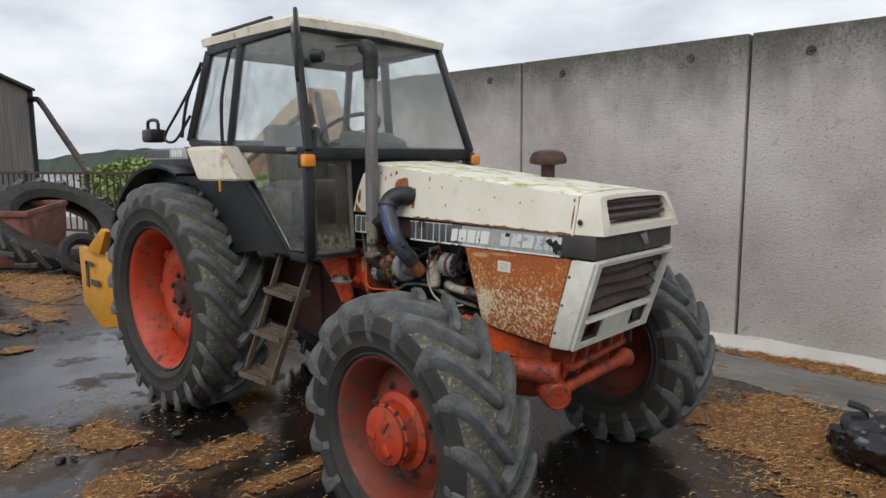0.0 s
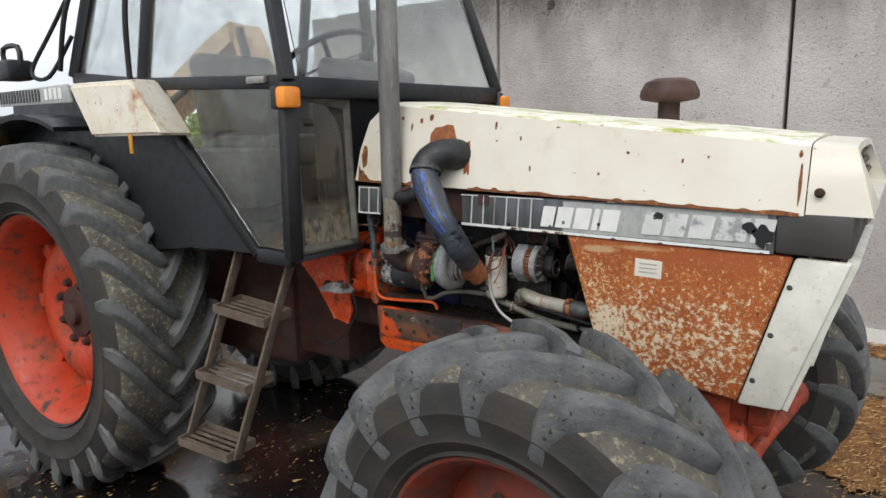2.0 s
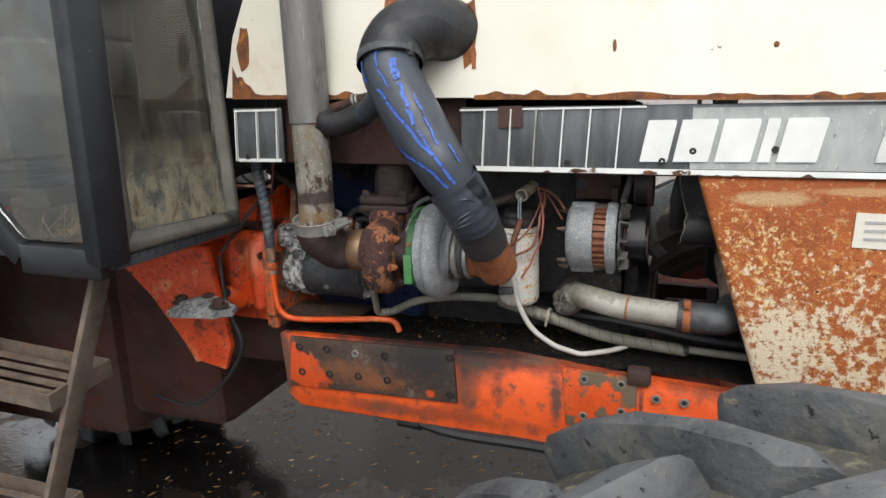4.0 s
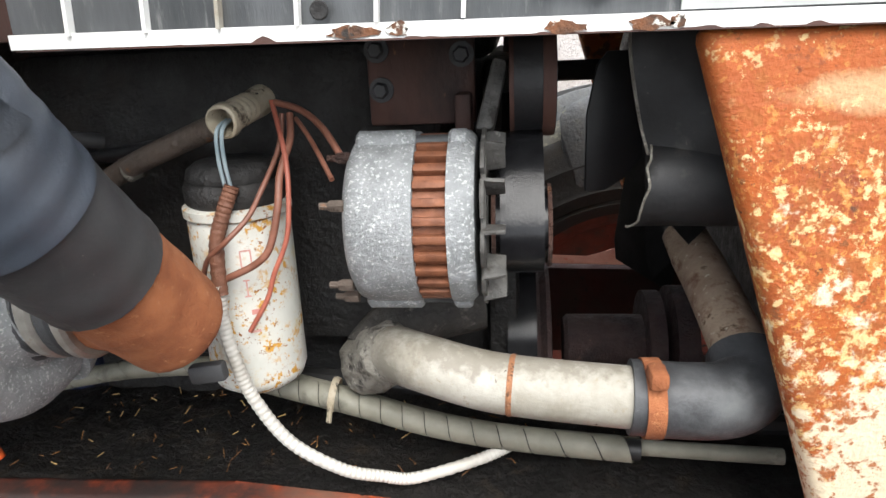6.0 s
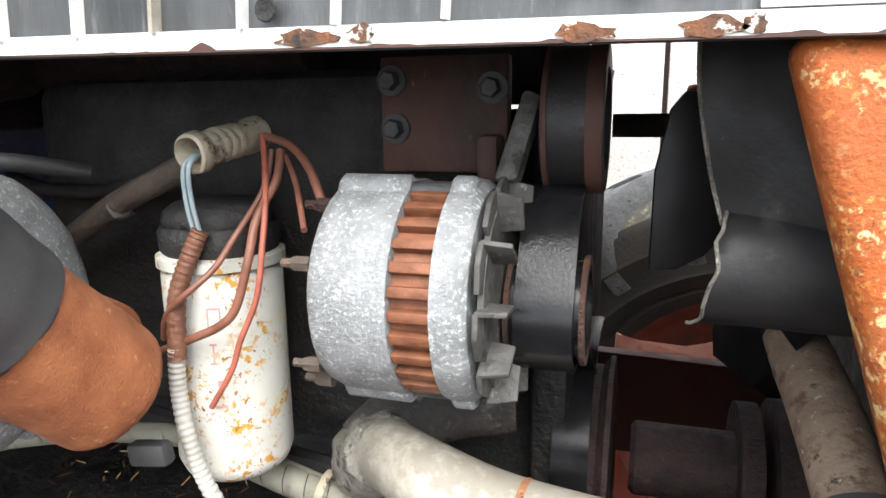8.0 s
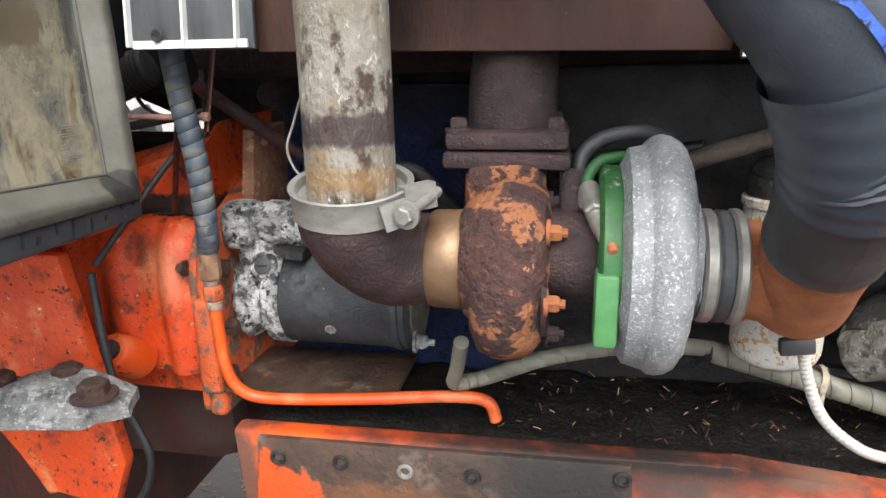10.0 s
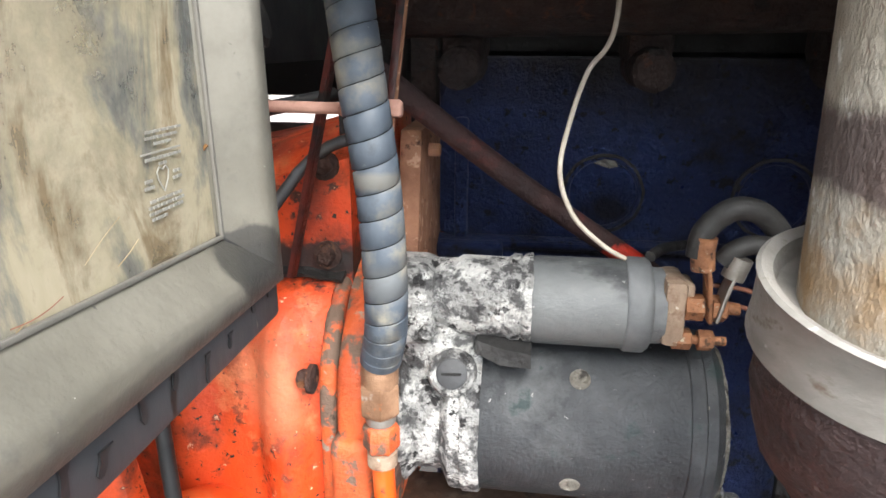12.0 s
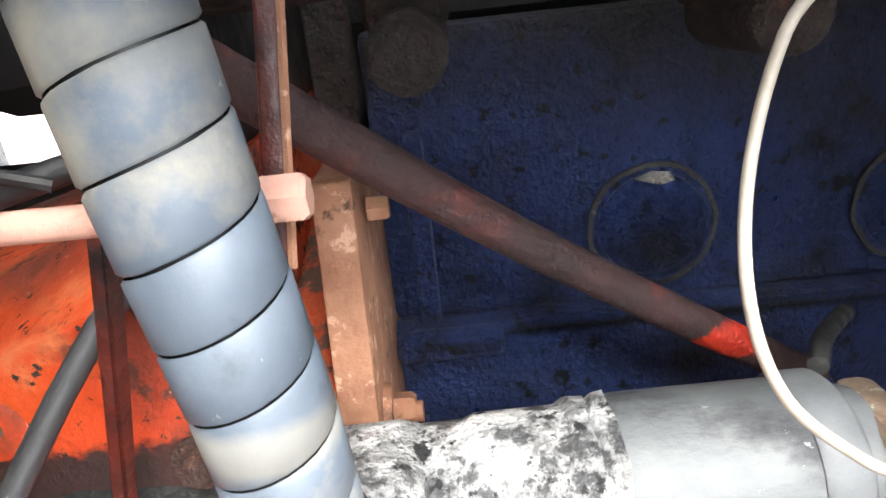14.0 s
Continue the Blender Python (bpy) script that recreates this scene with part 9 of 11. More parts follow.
lm = part("wrapped_loom", bm, m_wire_black, tractor, "wiring loom in grey spiral wrap")
part("spiral_wrap", helix_band(smooth_path(pth, 12), 0.0106, 17, 0.02, 0.98), m_spiral, lm, "grey spiral wrap", 50)
part("spiral_wrap", helix_band(smooth_path([(-0.655, -0.28, 0.985), (-0.63, -0.265, 0.985), (-0.57, -0.275, 1.015), (-0.5, -0.25, 1.02), (-0.42, -0.235, 1.018)], 12), 0.0078, 14, 0.02, 0.98), m_spiral, lm, "thin grey spiral wrap", 50)
bm = B()
add_lathe(bm, (-0.322, -0.236, 0.992), (1, 0, -0.2), [(0.0145, -0.003), (0.0155, 0), (0.0145, 0.003)], 16)
add_beam(bm, (-0.322, -0.25, 0.992), (-0.324, -0.254, 0.976), 0.004, 0.002)
part("cable_tie", bm, m_beige, tractor, "white cable tie")
bm = B()
add_tube(bm, [(-0.5, -0.2, 1.01), (-0.36, -0.2, 0.99), (-0.2, -0.215, 0.985), (-0.05, -0.22, 0.965), (0.06, -0.22, 0.96)], 0.009, 8, 6)
part("black_loom", bm, m_wire_black, tractor, "black loom behind spiral wrap")

# oil filter
FX, FY = -0.372, -0.262
bm = B()
add_lathe(bm, (FX, FY, 1.022), (0, 0, 1), [(0, 0), (0.026, 0), (0.034, 0.006), (0.037, 0.014), (0.037, 0.135), (0.0355, 0.138), (0.039, 0.14), (0.039, 0.146), (0.034, 0.148), (0, 0.148)], 40)
fil = part("oil_filter", bm, m_filter, tractor, "white spin-on filter can speckled with rust")
bm = B()
add_lathe(bm, (FX, FY, 1.168), (0, 0, 1), [(0.034, 0), (0.0365, 0.004), (0.037, 0.014), (0.0345, 0.018), (0.0325, 0.0185), (0.0335, 0.021), (0.032, 0.027), (0.027, 0.031), (0.018, 0.033), (0, 0.0335)], 32)
jitter(bm, 0.0012, 60)
part("filter_head", bm, m_engine, fil, "black filter head")
m_red_print = mat("faded_red_print", [(0.5, 0.2, 0.17), (0.58, 0.34, 0.3)], 60, (0.5, 0.6), 0, 0)
for z_p, h_p, a_p, w_p in ((1.14, 0.0012, -1.15, 0.2), (1.128, 0.0012, -1.15, 0.2), (1.1285, 0.012, -1.25, 0.03), (1.1285, 0.012, -1.06, 0.03), (1.118, 0.0012, -1.2, 0.12), (1.106, 0.0012, -1.2, 0.12), (1.1065, 0.012, -1.2, 0.03), (1.092, 0.004, -1.1, 0.16), (1.078, 0.002, -1.15, 0.2)):
    bm = B()
    add_lathe(bm, (FX, FY, z_p), (0, 0, 1), [(0.0373, 0), (0.0373, h_p)], 6, False, a_p - w_p / 2, w_p, (1, 0, 0))
    part("print_mark", bm, m_red_print, fil)

# loom, connector, wires
bm = B()
add_tube(bm, [(-0.6, -0.2, 1.13), (-0.54, -0.23, 1.152), (-0.461, -0.25, 1.192), (-0.4, -0.265, 1.216), (-0.372, -0.275, 1.226)], 0.0085, 14, 6)
lt_ = part("loom_tube", bm, m_drive, tractor, "dusty brown loom tube")
bm = B()
add_lathe(bm, (-0.463, -0.25, 1.19), V(0.06, 0.018, 0.026).normalized(), [(0.0088, 0), (0.0098, 0.001), (0.0096, 0.011), (0.0088, 0.012)], 16)
jitter(bm, 0.001, 150)
part("grey_tape", bm, m_cuff, lt_, "torn grey tape band")
bm = B()
add_tube(bm, [(-0.62, -0.19, 1.2), (-0.568, -0.2, 1.193), (-0.5, -0.215, 1.196), (-0.44, -0.235, 1.206)], 0.006, 10, 5)
part("braided_hose", bm, m_black_hose, tractor, "thin dark braided hose")
bm = B()
L_c = (V(-0.348, -0.25, 1.24) - V(-0.3565, -0.305, 1.231)).length
ribs_ = [p_ for k in range(4) for p_ in ((0.0098, 0.011 + 0.0065 * k), (0.0104, 0.0122 + 0.0065 * k), (0.0104, 0.0155 + 0.0065 * k), (0.0098, 0.0168 + 0.0065 * k))]
add_lathe(bm, (-0.3565, -0.305, 1.231), V(0.0085, 0.055, 0.009).normalized(), [(0, 0.022), (0.0078, 0.02), (0.0088, 0.001), (0.0096, -0.0006), (0.0112, 0.0004), (0.0116, 0.003), (0.0114, 0.0075), (0.0098, 0.0095)] + ribs_ + [(0.0106, L_c * 0.86), (0.0106, L_c), (0.0088, L_c + 0.0005), (0.0082, L_c - 0.008), (0, L_c - 0.009)], 24)
jitter(bm, 0.0008, 120)
part("loom_connector", bm, m_beige, tractor, "grimy beige ribbed loom connector")
for pts, r, mm, nm in (([(-0.358, -0.292, 1.231), (-0.3605, -0.305, 1.225), (-0.3625, -0.3035, 1.205), (-0.363, -0.298, 1.184)], 0.0014, m_wire_green, "grey_wire"),
                       ([(-0.356, -0.292, 1.231), (-0.3565, -0.306, 1.225), (-0.3585, -0.304, 1.205), (-0.359, -0.298, 1.184)], 0.0014, m_wire_green, "grey_wire"),
                       ([(-0.3575, -0.3, 1.188), (-0.3635, -0.305, 1.172), (-0.37, -0.31, 1.149), (-0.371, -0.313, 1.115)], 0.0052, m_sheath, "sheath"),
                       ([(-0.3292, -0.266, 1.2312), (-0.3311, -0.275, 1.2087), (-0.3394, -0.295, 1.1837), (-0.3472, -0.306, 1.1673), (-0.3606, -0.317, 1.1533), (-0.3766, -0.312, 1.1398), (-0.386, -0.305, 1.123)], 0.0019, m_wire_brown, "brown_wire"),
                       ([(-0.3235, -0.266, 1.2312), (-0.3223, -0.275, 1.2142), (-0.326, -0.292, 1.1945), (-0.3271, -0.302, 1.1722), (-0.3343, -0.306, 1.1464), (-0.3446, -0.308, 1.1352), (-0.3637, -0.31, 1.1262), (-0.3997, -0.3, 1.1096)], 0.0026, m_wire_brown, "brown_wire"),
                       ([(-0.3362, -0.264, 1.2401), (-0.3309, -0.272, 1.2249), (-0.3224, -0.288, 1.2021), (-0.3198, -0.298, 1.1803), (-0.3228, -0.3025, 1.1521), (-0.3347, -0.304, 1.1256), (-0.3414, -0.3045, 1.1078), (-0.3574, -0.3045, 1.0827)], 0.0018, m_wire_red, "red_wire"),
                       ([(-0.3339, -0.264, 1.239), (-0.3143, -0.27, 1.2337), (-0.2956, -0.285, 1.2229), (-0.2808, -0.3, 1.2062)], 0.0024, m_wire_brown, "brown_wire"),
                       ([(-0.3189, -0.268, 1.2279), (-0.3041, -0.285, 1.2144), (-0.284, -0.315, 1.1941)], 0.0017, m_wire_brown, "brown_wire"),
                       ([(-0.371, -0.313, 1.122), (-0.3725, -0.313, 1.095), (-0.367, -0.314, 1.063), (-0.359, -0.31, 1.03), (-0.339, -0.302, 0.989), (-0.305, -0.291, 0.958), (-0.276, -0.2785, 0.943), (-0.25, -0.27, 0.936), (-0.2, -0.252, 0.942), (-0.175, -0.244, 0.95)], 0.0047, m_whitehose, "white_hose")):
    bm = B()
    if nm == "sheath":
        add_tube(bm, pts, r, 14, 16, True, lambda u: 1 + 0.07 * math.sin(u * 190))
    elif nm == "white_hose":
        add_tube(bm, pts, r, 12, 34, True, lambda u: 1 + (0.07 if int(u * 150) % 2 else -0.04))
    else:
        add_tube(bm, pts, r, 12, 10)
    part(nm, bm, mm, tractor, nm.replace("_", " ") + " hanging by filter")
bm = B()
add_box(bm, (-0.378, -0.334, 1.066), (0.026, 0.010, 0.014), 0.003, Euler((0, radians(-8), 0)).to_matrix())
part("spade_connector", bm, m_flap, tractor, "dark plastic spade connector")

# alternator
AY, AZ = -0.283, 1.16
AX0, AX1, AX2, AX3 = -0.276, -0.231, -0.21, -0.193
bm = B()
add_lathe(bm, (AX0, AY, AZ), (1, 0, 0), [(0, 0), (0.048, 0), (0.055, 0.004), (0.058, 0.012), (0.058, AX1 - AX0), (0.05, AX1 - AX0)], 40)
alt = part("alternator", bm, m_alu, tractor, "white-oxidised aluminium alternator")
for a in (-1.85, 1.8):
    for x_a, x_b in ((AX0 + 0.006, AX1), (AX2, AX3 - 0.004)):
        b_ = B()
        add_cyl(b_, (x_a, AY + 0.0535 * math.cos(a), AZ + 0.0535 * math.sin(a)), (x_b, AY + 0.0535 * math.cos(a), AZ + 0.0535 * math.sin(a)), 0.0095, None, 14, 0.002)
        part("bolt_lug", b_, m_alu, alt)
bm = B()
add_lathe(bm, (AX1, AY, AZ), (1, 0, 0), [(0.051, -0.002), (0.051, AX2 - AX1 + 0.002)], 40)
stt = part("stator", bm, m_copper, alt, "rusty laminated stator ring")
for k in range(30):
    a = 2 * math.pi * k / 30
    b_ = B()
    add_box(b_, ((AX1 + AX2) / 2, AY + 0.053 * math.cos(a), AZ + 0.053 * math.sin(a)), (AX2 - AX1, 0.007, 0.0055), 0.001, Euler((a, 0, 0)).to_matrix())
    part("stator_tooth", b_, m_copper, stt)
bm = B()
add_lathe(bm, (AX2, AY, AZ), (1, 0, 0), [(0.05, 0), (0.058, 0), (0.059, 0.006), (0.058, AX3 - AX2 - 0.004), (0.054, AX3 - AX2), (0, AX3 - AX2)], 40)
part("front_bracket", bm, m_alu, alt)
for a in (-1.85, 1.8):
    bm = B()
    add_cyl(bm, (AX1 - 0.002, AY + 0.0545 * math.cos(a), AZ + 0.0545 * math.sin(a)), (AX2 + 0.002, AY + 0.0545 * math.cos(a), AZ + 0.0545 * math.sin(a)), 0.005, None, 10)
    part("through_bolt", bm, m_dkgrey, alt)
bm = B()
add_lathe(bm, (AX3 + 0.004, AY, AZ), (1, 0, 0), [(0, 0), (0.05, 0), (0.05, 0.003), (0, 0.003)], 36)
fan_ = part("cooling_fan", bm, m_fan, alt, "dull bladed alternator fan")
for k in range(11):
    a = 2 * math.pi * k / 11 + 0.2
    c_, s_ = math.cos(a), math.sin(a)
    ct, sn = math.cos(a + 0.42), math.sin(a + 0.42)
    b_ = B()
    add_plate(b_, [(AX3 + 0.005, AY + r_ * cc, AZ + r_ * ss) for r_, cc, ss in ((0.034, c_, s_), (0.0585, c_, s_), (0.06, math.cos(a + 0.2), math.sin(a + 0.2)), (0.057, ct, sn), (0.034, ct, sn))], 0.0028, 0.0006)
    add_plate(b_, [(AX3 + 0.0045, AY + 0.036 * c_, AZ + 0.036 * s_), (AX3 + 0.0045, AY + 0.0585 * c_, AZ + 0.0585 * s_), (AX3 + 0.019, AY + 0.0555 * c_, AZ + 0.0555 * s_), (AX3 + 0.019, AY + 0.038 * c_, AZ + 0.038 * s_)], 0.0026, 0.0006)
    part("blade", b_, m_fan, fan_)
for z, y in ((1.205, -0.30), (1.18, -0.328), (1.125, -0.322), (1.112, -0.31)):
    b_ = B()
    add_bolt(b_, (AX0 + 0.004, y, z), (-1, 0, 0), 0.0042, 0.01, False)
    add_cyl(b_, (AX0 - 0.005, y, z), (AX0 - 0.014, y, z), 0.0024, None, 8)
    part("terminal", b_, m_rust if z > 1.19 else m_drive, alt)
CY, CZ, CR = -0.273, 1.150, 0.0265
bm = B()
add_lathe(bm, (-0.182, CY, CZ), (1, 0, 0), [(0, 0), (CR, 0), (CR, 0.038), (0.022, 0.0385), (0.02, 0.034), (0.01, 0.034), (0.01, 0.03), (0, 0.03)], 40)
pul = part("pulley", bm, m_beltrubber, alt, "dark steel belt pulley")
for x_p in (-0.184, -0.1465):
    bm = B()
    add_lathe(bm, (x_p, CY, CZ), (1, 0, 0), [(0.021, 0), (0.0287, 0), (0.029, 0.001), (0.0287, 0.0028), (0.021, 0.0028)], 44)
    part("pulley_rim", bm, m_rust, pul, "rusty pulley rim")
bm = B()
add_plate(bm, [(-0.195, -0.27, 1.215), (-0.182, -0.27, 1.215), (-0.172, -0.255, 1.258), (-0.182, -0.255, 1.262)], 0.016, 0.003)
part("adjuster_arm", bm, m_fan, alt)
bm = B()
add_box(bm, (-0.235, -0.225, 1.25), (0.078, 0.012, 0.068), 0.002)
brk = part("bracket_plate", bm, m_brown, tractor, "rusty brown bracket plate with bolts")
for x, z in ((-0.264, 1.242), (-0.205, 1.265), (-0.266, 1.27)):
    part("bracket_bolt", add_bolt(B(), (x, -0.231, z), (0, -1, 0), 0.006, 0.008), m_dkgrey, brk)
bm = B()
add_box(bm, (-0.204, -0.235, 1.224), (0.012, 0.03, 0.03), 0.003)
part("bracket_foot", bm, m_brown, brk)
# belt and pulleys
bm = B()
add_lathe(bm, (-0.17, -0.235, 1.247), (1, 0, 0), [(0, 0), (0.039, 0), (0.039, 0.03), (0.028, 0.03), (0.026, 0.025), (0, 0.025)], 40)
wp_ = part("idler_pulley", bm, m_black_hose, tractor, "dark worn idler pulley")
for x_p, w_p in ((-0.1712, 0.003), (-0.149, 0.0085)):
    bm = B()
    add_lathe(bm, (x_p, -0.235, 1.247), (1, 0, 0), [(0.038, 0), (0.0402, 0), (0.0406, w_p * 0.5), (0.0402, w_p), (0.03, w_p)], 44)
    part("pulley_rim", bm, m_brown, wp_, "rust-brown pulley rim")
def belt(points, x0, x1, thick):
    """A flat belt through a closed ring of (y, z) points."""
    b_ = B()
    ring_ = smooth_path([(0, y, z) for y, z in points], 6)
    mid_ = sum(ring_, Vector()) / len(ring_)
    lines = []
    for i_, p_ in enumerate(ring_):
        t_ = (ring_[min(i_ + 1, len(ring_) - 1)] - ring_[max(i_ - 1, 0)]).normalized()
        n_ = Vector((0, -t_.z, t_.y))
        lines.append([b_.verts.new((x_, (p_ + n_ * o_).y, (p_ + n_ * o_).z)) for x_, o_ in ((x0, 0), (x1, 0), (x1, thick), (x0, thick))])
    for a_, c_ in zip(lines, lines[1:]):
        for k_ in range(4):
            b_.faces.new((a_[k_], a_[(k_ + 1) % 4], c_[(k_ + 1) % 4], c_[k_]))
    return b_


wrap = [(CY + (CR + 0.003) * math.cos(a), CZ + (CR + 0.003) * math.sin(a)) for a in (radians(d) for d in (-20, -50, -80, -110, -140, -165, -190))]
part("drive_belt", belt([(-0.0, 1.0), (-0.12, 1.06), (-0.2, 1.115), (-0.235, 1.14)] + wrap + [(-0.292, 1.175), (-0.276, 1.199), (-0.255, 1.21), (-0.215, 1.205), (-0.17, 1.215), (-0.12, 1.24), (0.0, 1.28)], -0.178, -0.149, 0.0035), m_beltrubber, tractor, "black flat drive belt")
part("lower_belt", belt([(-0.0, 1.06), (-0.09, 1.06), (-0.15, 1.02), (-0.165, 0.96), (-0.14, 0.9)], -0.176, -0.149, 0.004), m_beltrubber, tractor, "black belt round crank pulley")
bm = B()
add_lathe(bm, (-0.145, -0.07, 0.955), (1, 0, 0), [(0, -0.03), (0.082, -0.03), (0.088, -0.027), (0.08, -0.022), (0.08, 0.0), (0.088, 0.006), (0.088, 0.01), (0.06, 0.012), (0.05, 0.006), (0, 0.006)], 40)
part("crank_pulley", bm, m_dkrust, tractor, "rusty crankshaft pulley")
bm = B()
add_cyl(bm, (-0.12, -0.08, 0.965), (-0.02, -0.08, 0.965), 0.03, None, 20, 0.004)
add_lathe(bm, (-0.04, -0.08, 0.965), (1, 0, 0), [(0, 0), (0.055, 0), (0.055, 0.016), (0, 0.016)], 28)
add_lathe(bm, (-0.015, -0.08, 0.965), (1, 0, 0), [(0, 0), (0.06, 0), (0.06, 0.02), (0, 0.02)], 28)
cpl = part("drive_coupling", bm, m_dkrust, tractor, "rusty bolted drive coupling")
for k in range(6):
    a = k * math.pi / 3
    part("coupling_bolt", add_bolt(B(), (0.006, -0.08 + 0.045 * math.cos(a), 0.965 + 0.045 * math.sin(a)), (1, 0, 0), 0.009, 0.012), m_drive, cpl)
# fan blades, shroud and radiator
bm = B()
add_cyl(bm, (-0.05, 0.03, 1.22), (-0.01, 0.03, 1.22), 0.06, None, 24, 0.006)
add_cyl(bm, (-0.15, 0.03, 1.235), (-0.05, 0.03, 1.235), 0.011, None, 12)
fan = part("fan_hub", bm, m_engine, tractor, "black engine cooling fan")
for k in range(6):
    a = 2 * math.pi * k / 6 + radians(33)
    rad, tan = Vector((0, math.cos(a), math.sin(a))), Vector((0, -math.sin(a), math.cos(a)))
    b_ = B()
    rows = []
    for f_, wv in ((0.05, 0.05), (0.14, 0.09), (0.2, 0.11), (0.225, 0.10)):
        rows.append([Vector((-0.02, 0.03, 1.22)) + rad * f_ + tan * s_ * wv + Vector((-s_ * wv * 0.45, 0, 0)) for s_ in (-0.5, -0.17, 0.17, 0.5)])
    rr = [[b_.verts.new(p) for p in r] for r in rows]
    for p, q in zip(rr, rr[1:]):
        for j in range(3):
            b_.faces.new((p[j], p[j + 1], q[j + 1], q[j]))
    bmesh.ops.solidify(b_, geom=b_.faces[:], thickness=0.004)
    part("fan_blade", b_, m_black_plastic, fan)
def cowl_sheet(name, label, n_u, n_v, at):
    """A bent rubber sheet through at(u, v), with a few millimetres of thickness."""
    b_ = B()
    grid = [[b_.verts.new(at(i / n_u, j / n_v)) for j in range(n_v + 1)] for i in range(n_u + 1)]
    for i in range(n_u):
        for j in range(n_v):
            b_.faces.new((grid[i][j], grid[i + 1][j], grid[i + 1][j + 1], grid[i][j + 1]))
    bmesh.ops.solidify(b_, geom=b_.faces[:], thickness=0.0025)
    return part(name, b_, m_flap, tractor, label, 60)


def cowl_upper(u, v):
    left = -0.1 + 0.003 * v + 0.019 * max(0, v - 0.25) ** 1.6
    x = left + (0.05 - left) * u
    y = -0.298 - 0.02 * math.sin(math.pi * min(1, u * 1.15)) * (0.5 + 0.5 * v) + 0.004 * noise.noise(Vector((u * 3, v * 3, 1)))
    return (x, y, 1.295 - 0.093 * v + 0.004 * u * v)


def cowl_duct(u, v):
    a = radians(75 + 190 * v)
    left = -0.082 - 0.015 * v + 0.004 * noise.noise(Vector((v * 7, 0, 2)))
    x = left + (0.06 - left) * u
    r = 0.026 + 0.004 * u
    return (x, -0.297 + r * math.cos(a) * 1.0 + 0.003 * noise.noise(Vector((u * 4, v * 3, 5))), 1.182 + r * math.sin(a) + 0.004 * u)


cowl_sheet("shroud_flap", "torn black rubber fan shroud flap with worn pale edge", 22, 16, cowl_upper)
cowl_sheet("shroud_duct", "rolled black rubber duct below fan shroud", 22, 18, cowl_duct)
bm = B()
add_tube(bm, [cowl_upper(0, k / 14) for k in range(15)], 0.0011, 6, 2)
add_tube(bm, [cowl_duct(0, k / 14) for k in range(15)], 0.0009, 6, 2)
part("frayed_edge", bm, m_cuff, tractor, "frayed pale edge of rubber shroud")
bm = B()
add_plate(bm, [(-0.099, -0.2, 1.262), (-0.107, -0.202, 1.252), (-0.114, -0.205, 1.217), (-0.1145, -0.208, 1.158), (-0.1, -0.205, 1.158), (-0.084, -0.2, 1.166), (-0.07, -0.195, 1.182), (-0.072, -0.195, 1.262)], 0.004, 0.001)
part("torn_flap", bm, m_black_plastic, tractor, "black rubber flap with torn edge")
bm = B()
add_box(bm, (0.13, 0, 1.13), (0.1, 0.56, 0.4), 0.008)
rad_ = part("radiator", bm, m_engine, tractor, "black radiator core")
bm = B()
add_box(bm, (0.06, 0.0, 1.13), (0.04, 0.6, 0.02), 0.004)
part("radiator_bar", bm, m_engine, rad_)
# bracket bolted to the far side rail, seen through the gap below the fan
bm = B()
add_plate(bm, [(-0.148, 0.33, 0.933), (-0.131, 0.33, 0.918), (-0.053, 0.33, 0.914), (-0.013, 0.34, 0.927), (0.014, 0.34, 0.93), (0.035, 0.33, 0.906), (0.078, 0.33, 0.899), (0.075, 0.31, 0.888), (0.02, 0.31, 0.898), (-0.013, 0.31, 0.907), (-0.129, 0.31, 0.899), (-0.15, 0.31, 0.892)], 0.012, 0.003)
cb = part("rail_bracket", bm, m_bracket, tractor, "pale orange bracket on far side rail, daylight put into its colour")
b_ = add_bolt(B(), (0.049, 0.36, 0.918), (0, -0.4, 1), 0.017, 0.02)
part("bracket_bolt", b_, m_drive, cb, "rust-brown hexagon bolt")
# coolant pipes
bm = B()
add_tube(bm, [(-0.27, -0.24, 1.03), (-0.262, -0.265, 1.046), (-0.235, -0.285, 1.048), (-0.18, -0.302, 1.042), (-0.09, -0.312, 1.038), (-0.075, -0.312, 1.038)], 0.0215, 22, 7)
wpp = part("coolant_pipe", bm, m_whitepipe, tractor, "dirty white coolant pipe with rust ring")
bm = B()
add_lathe(bm, (-0.172, -0.3035, 1.0415), (1, -0.1, -0.05), [(0.0216, -0.002), (0.0222, 0), (0.0216, 0.002)], 24)
part("rust_ring", bm, m_terminal, wpp)
bm = B()
add_cyl(bm, (-0.29, -0.23, 1.02), (-0.262, -0.27, 1.05), 0.028, 0.024, 18, 0.004)
bmesh.ops.subdivide_edges(bm, edges=bm.edges[:], cuts=2, use_grid_fill=True)
jitter(bm, 0.0028, 90)
part("gasket_cuff", bm, m_cuff, wpp, "crusted grey cuff")
bm = B()
add_tube(bm, [(-0.285, -0.24, 1.03), (-0.268, -0.222, 1.048), (-0.24, -0.205, 1.056), (-0.2, -0.19, 1.06)], 0.026, 20, 6)
jitter(bm, 0.002, 40)
part("water_elbow", bm, m_elbow, tractor, "dust-caked rubber elbow behind coolant pipe")
bm = B()
add_tube(bm, [(-0.092, -0.311, 1.038), (-0.05, -0.312, 1.036), (-0.025, -0.308, 1.036), (-0.008, -0.294, 1.04), (-0.006, -0.272, 1.05)], 0.0258, 24, 7)
part("coolant_hose", bm, m_dkgrey, tractor, "black rubber coolant hose")
bm = B()
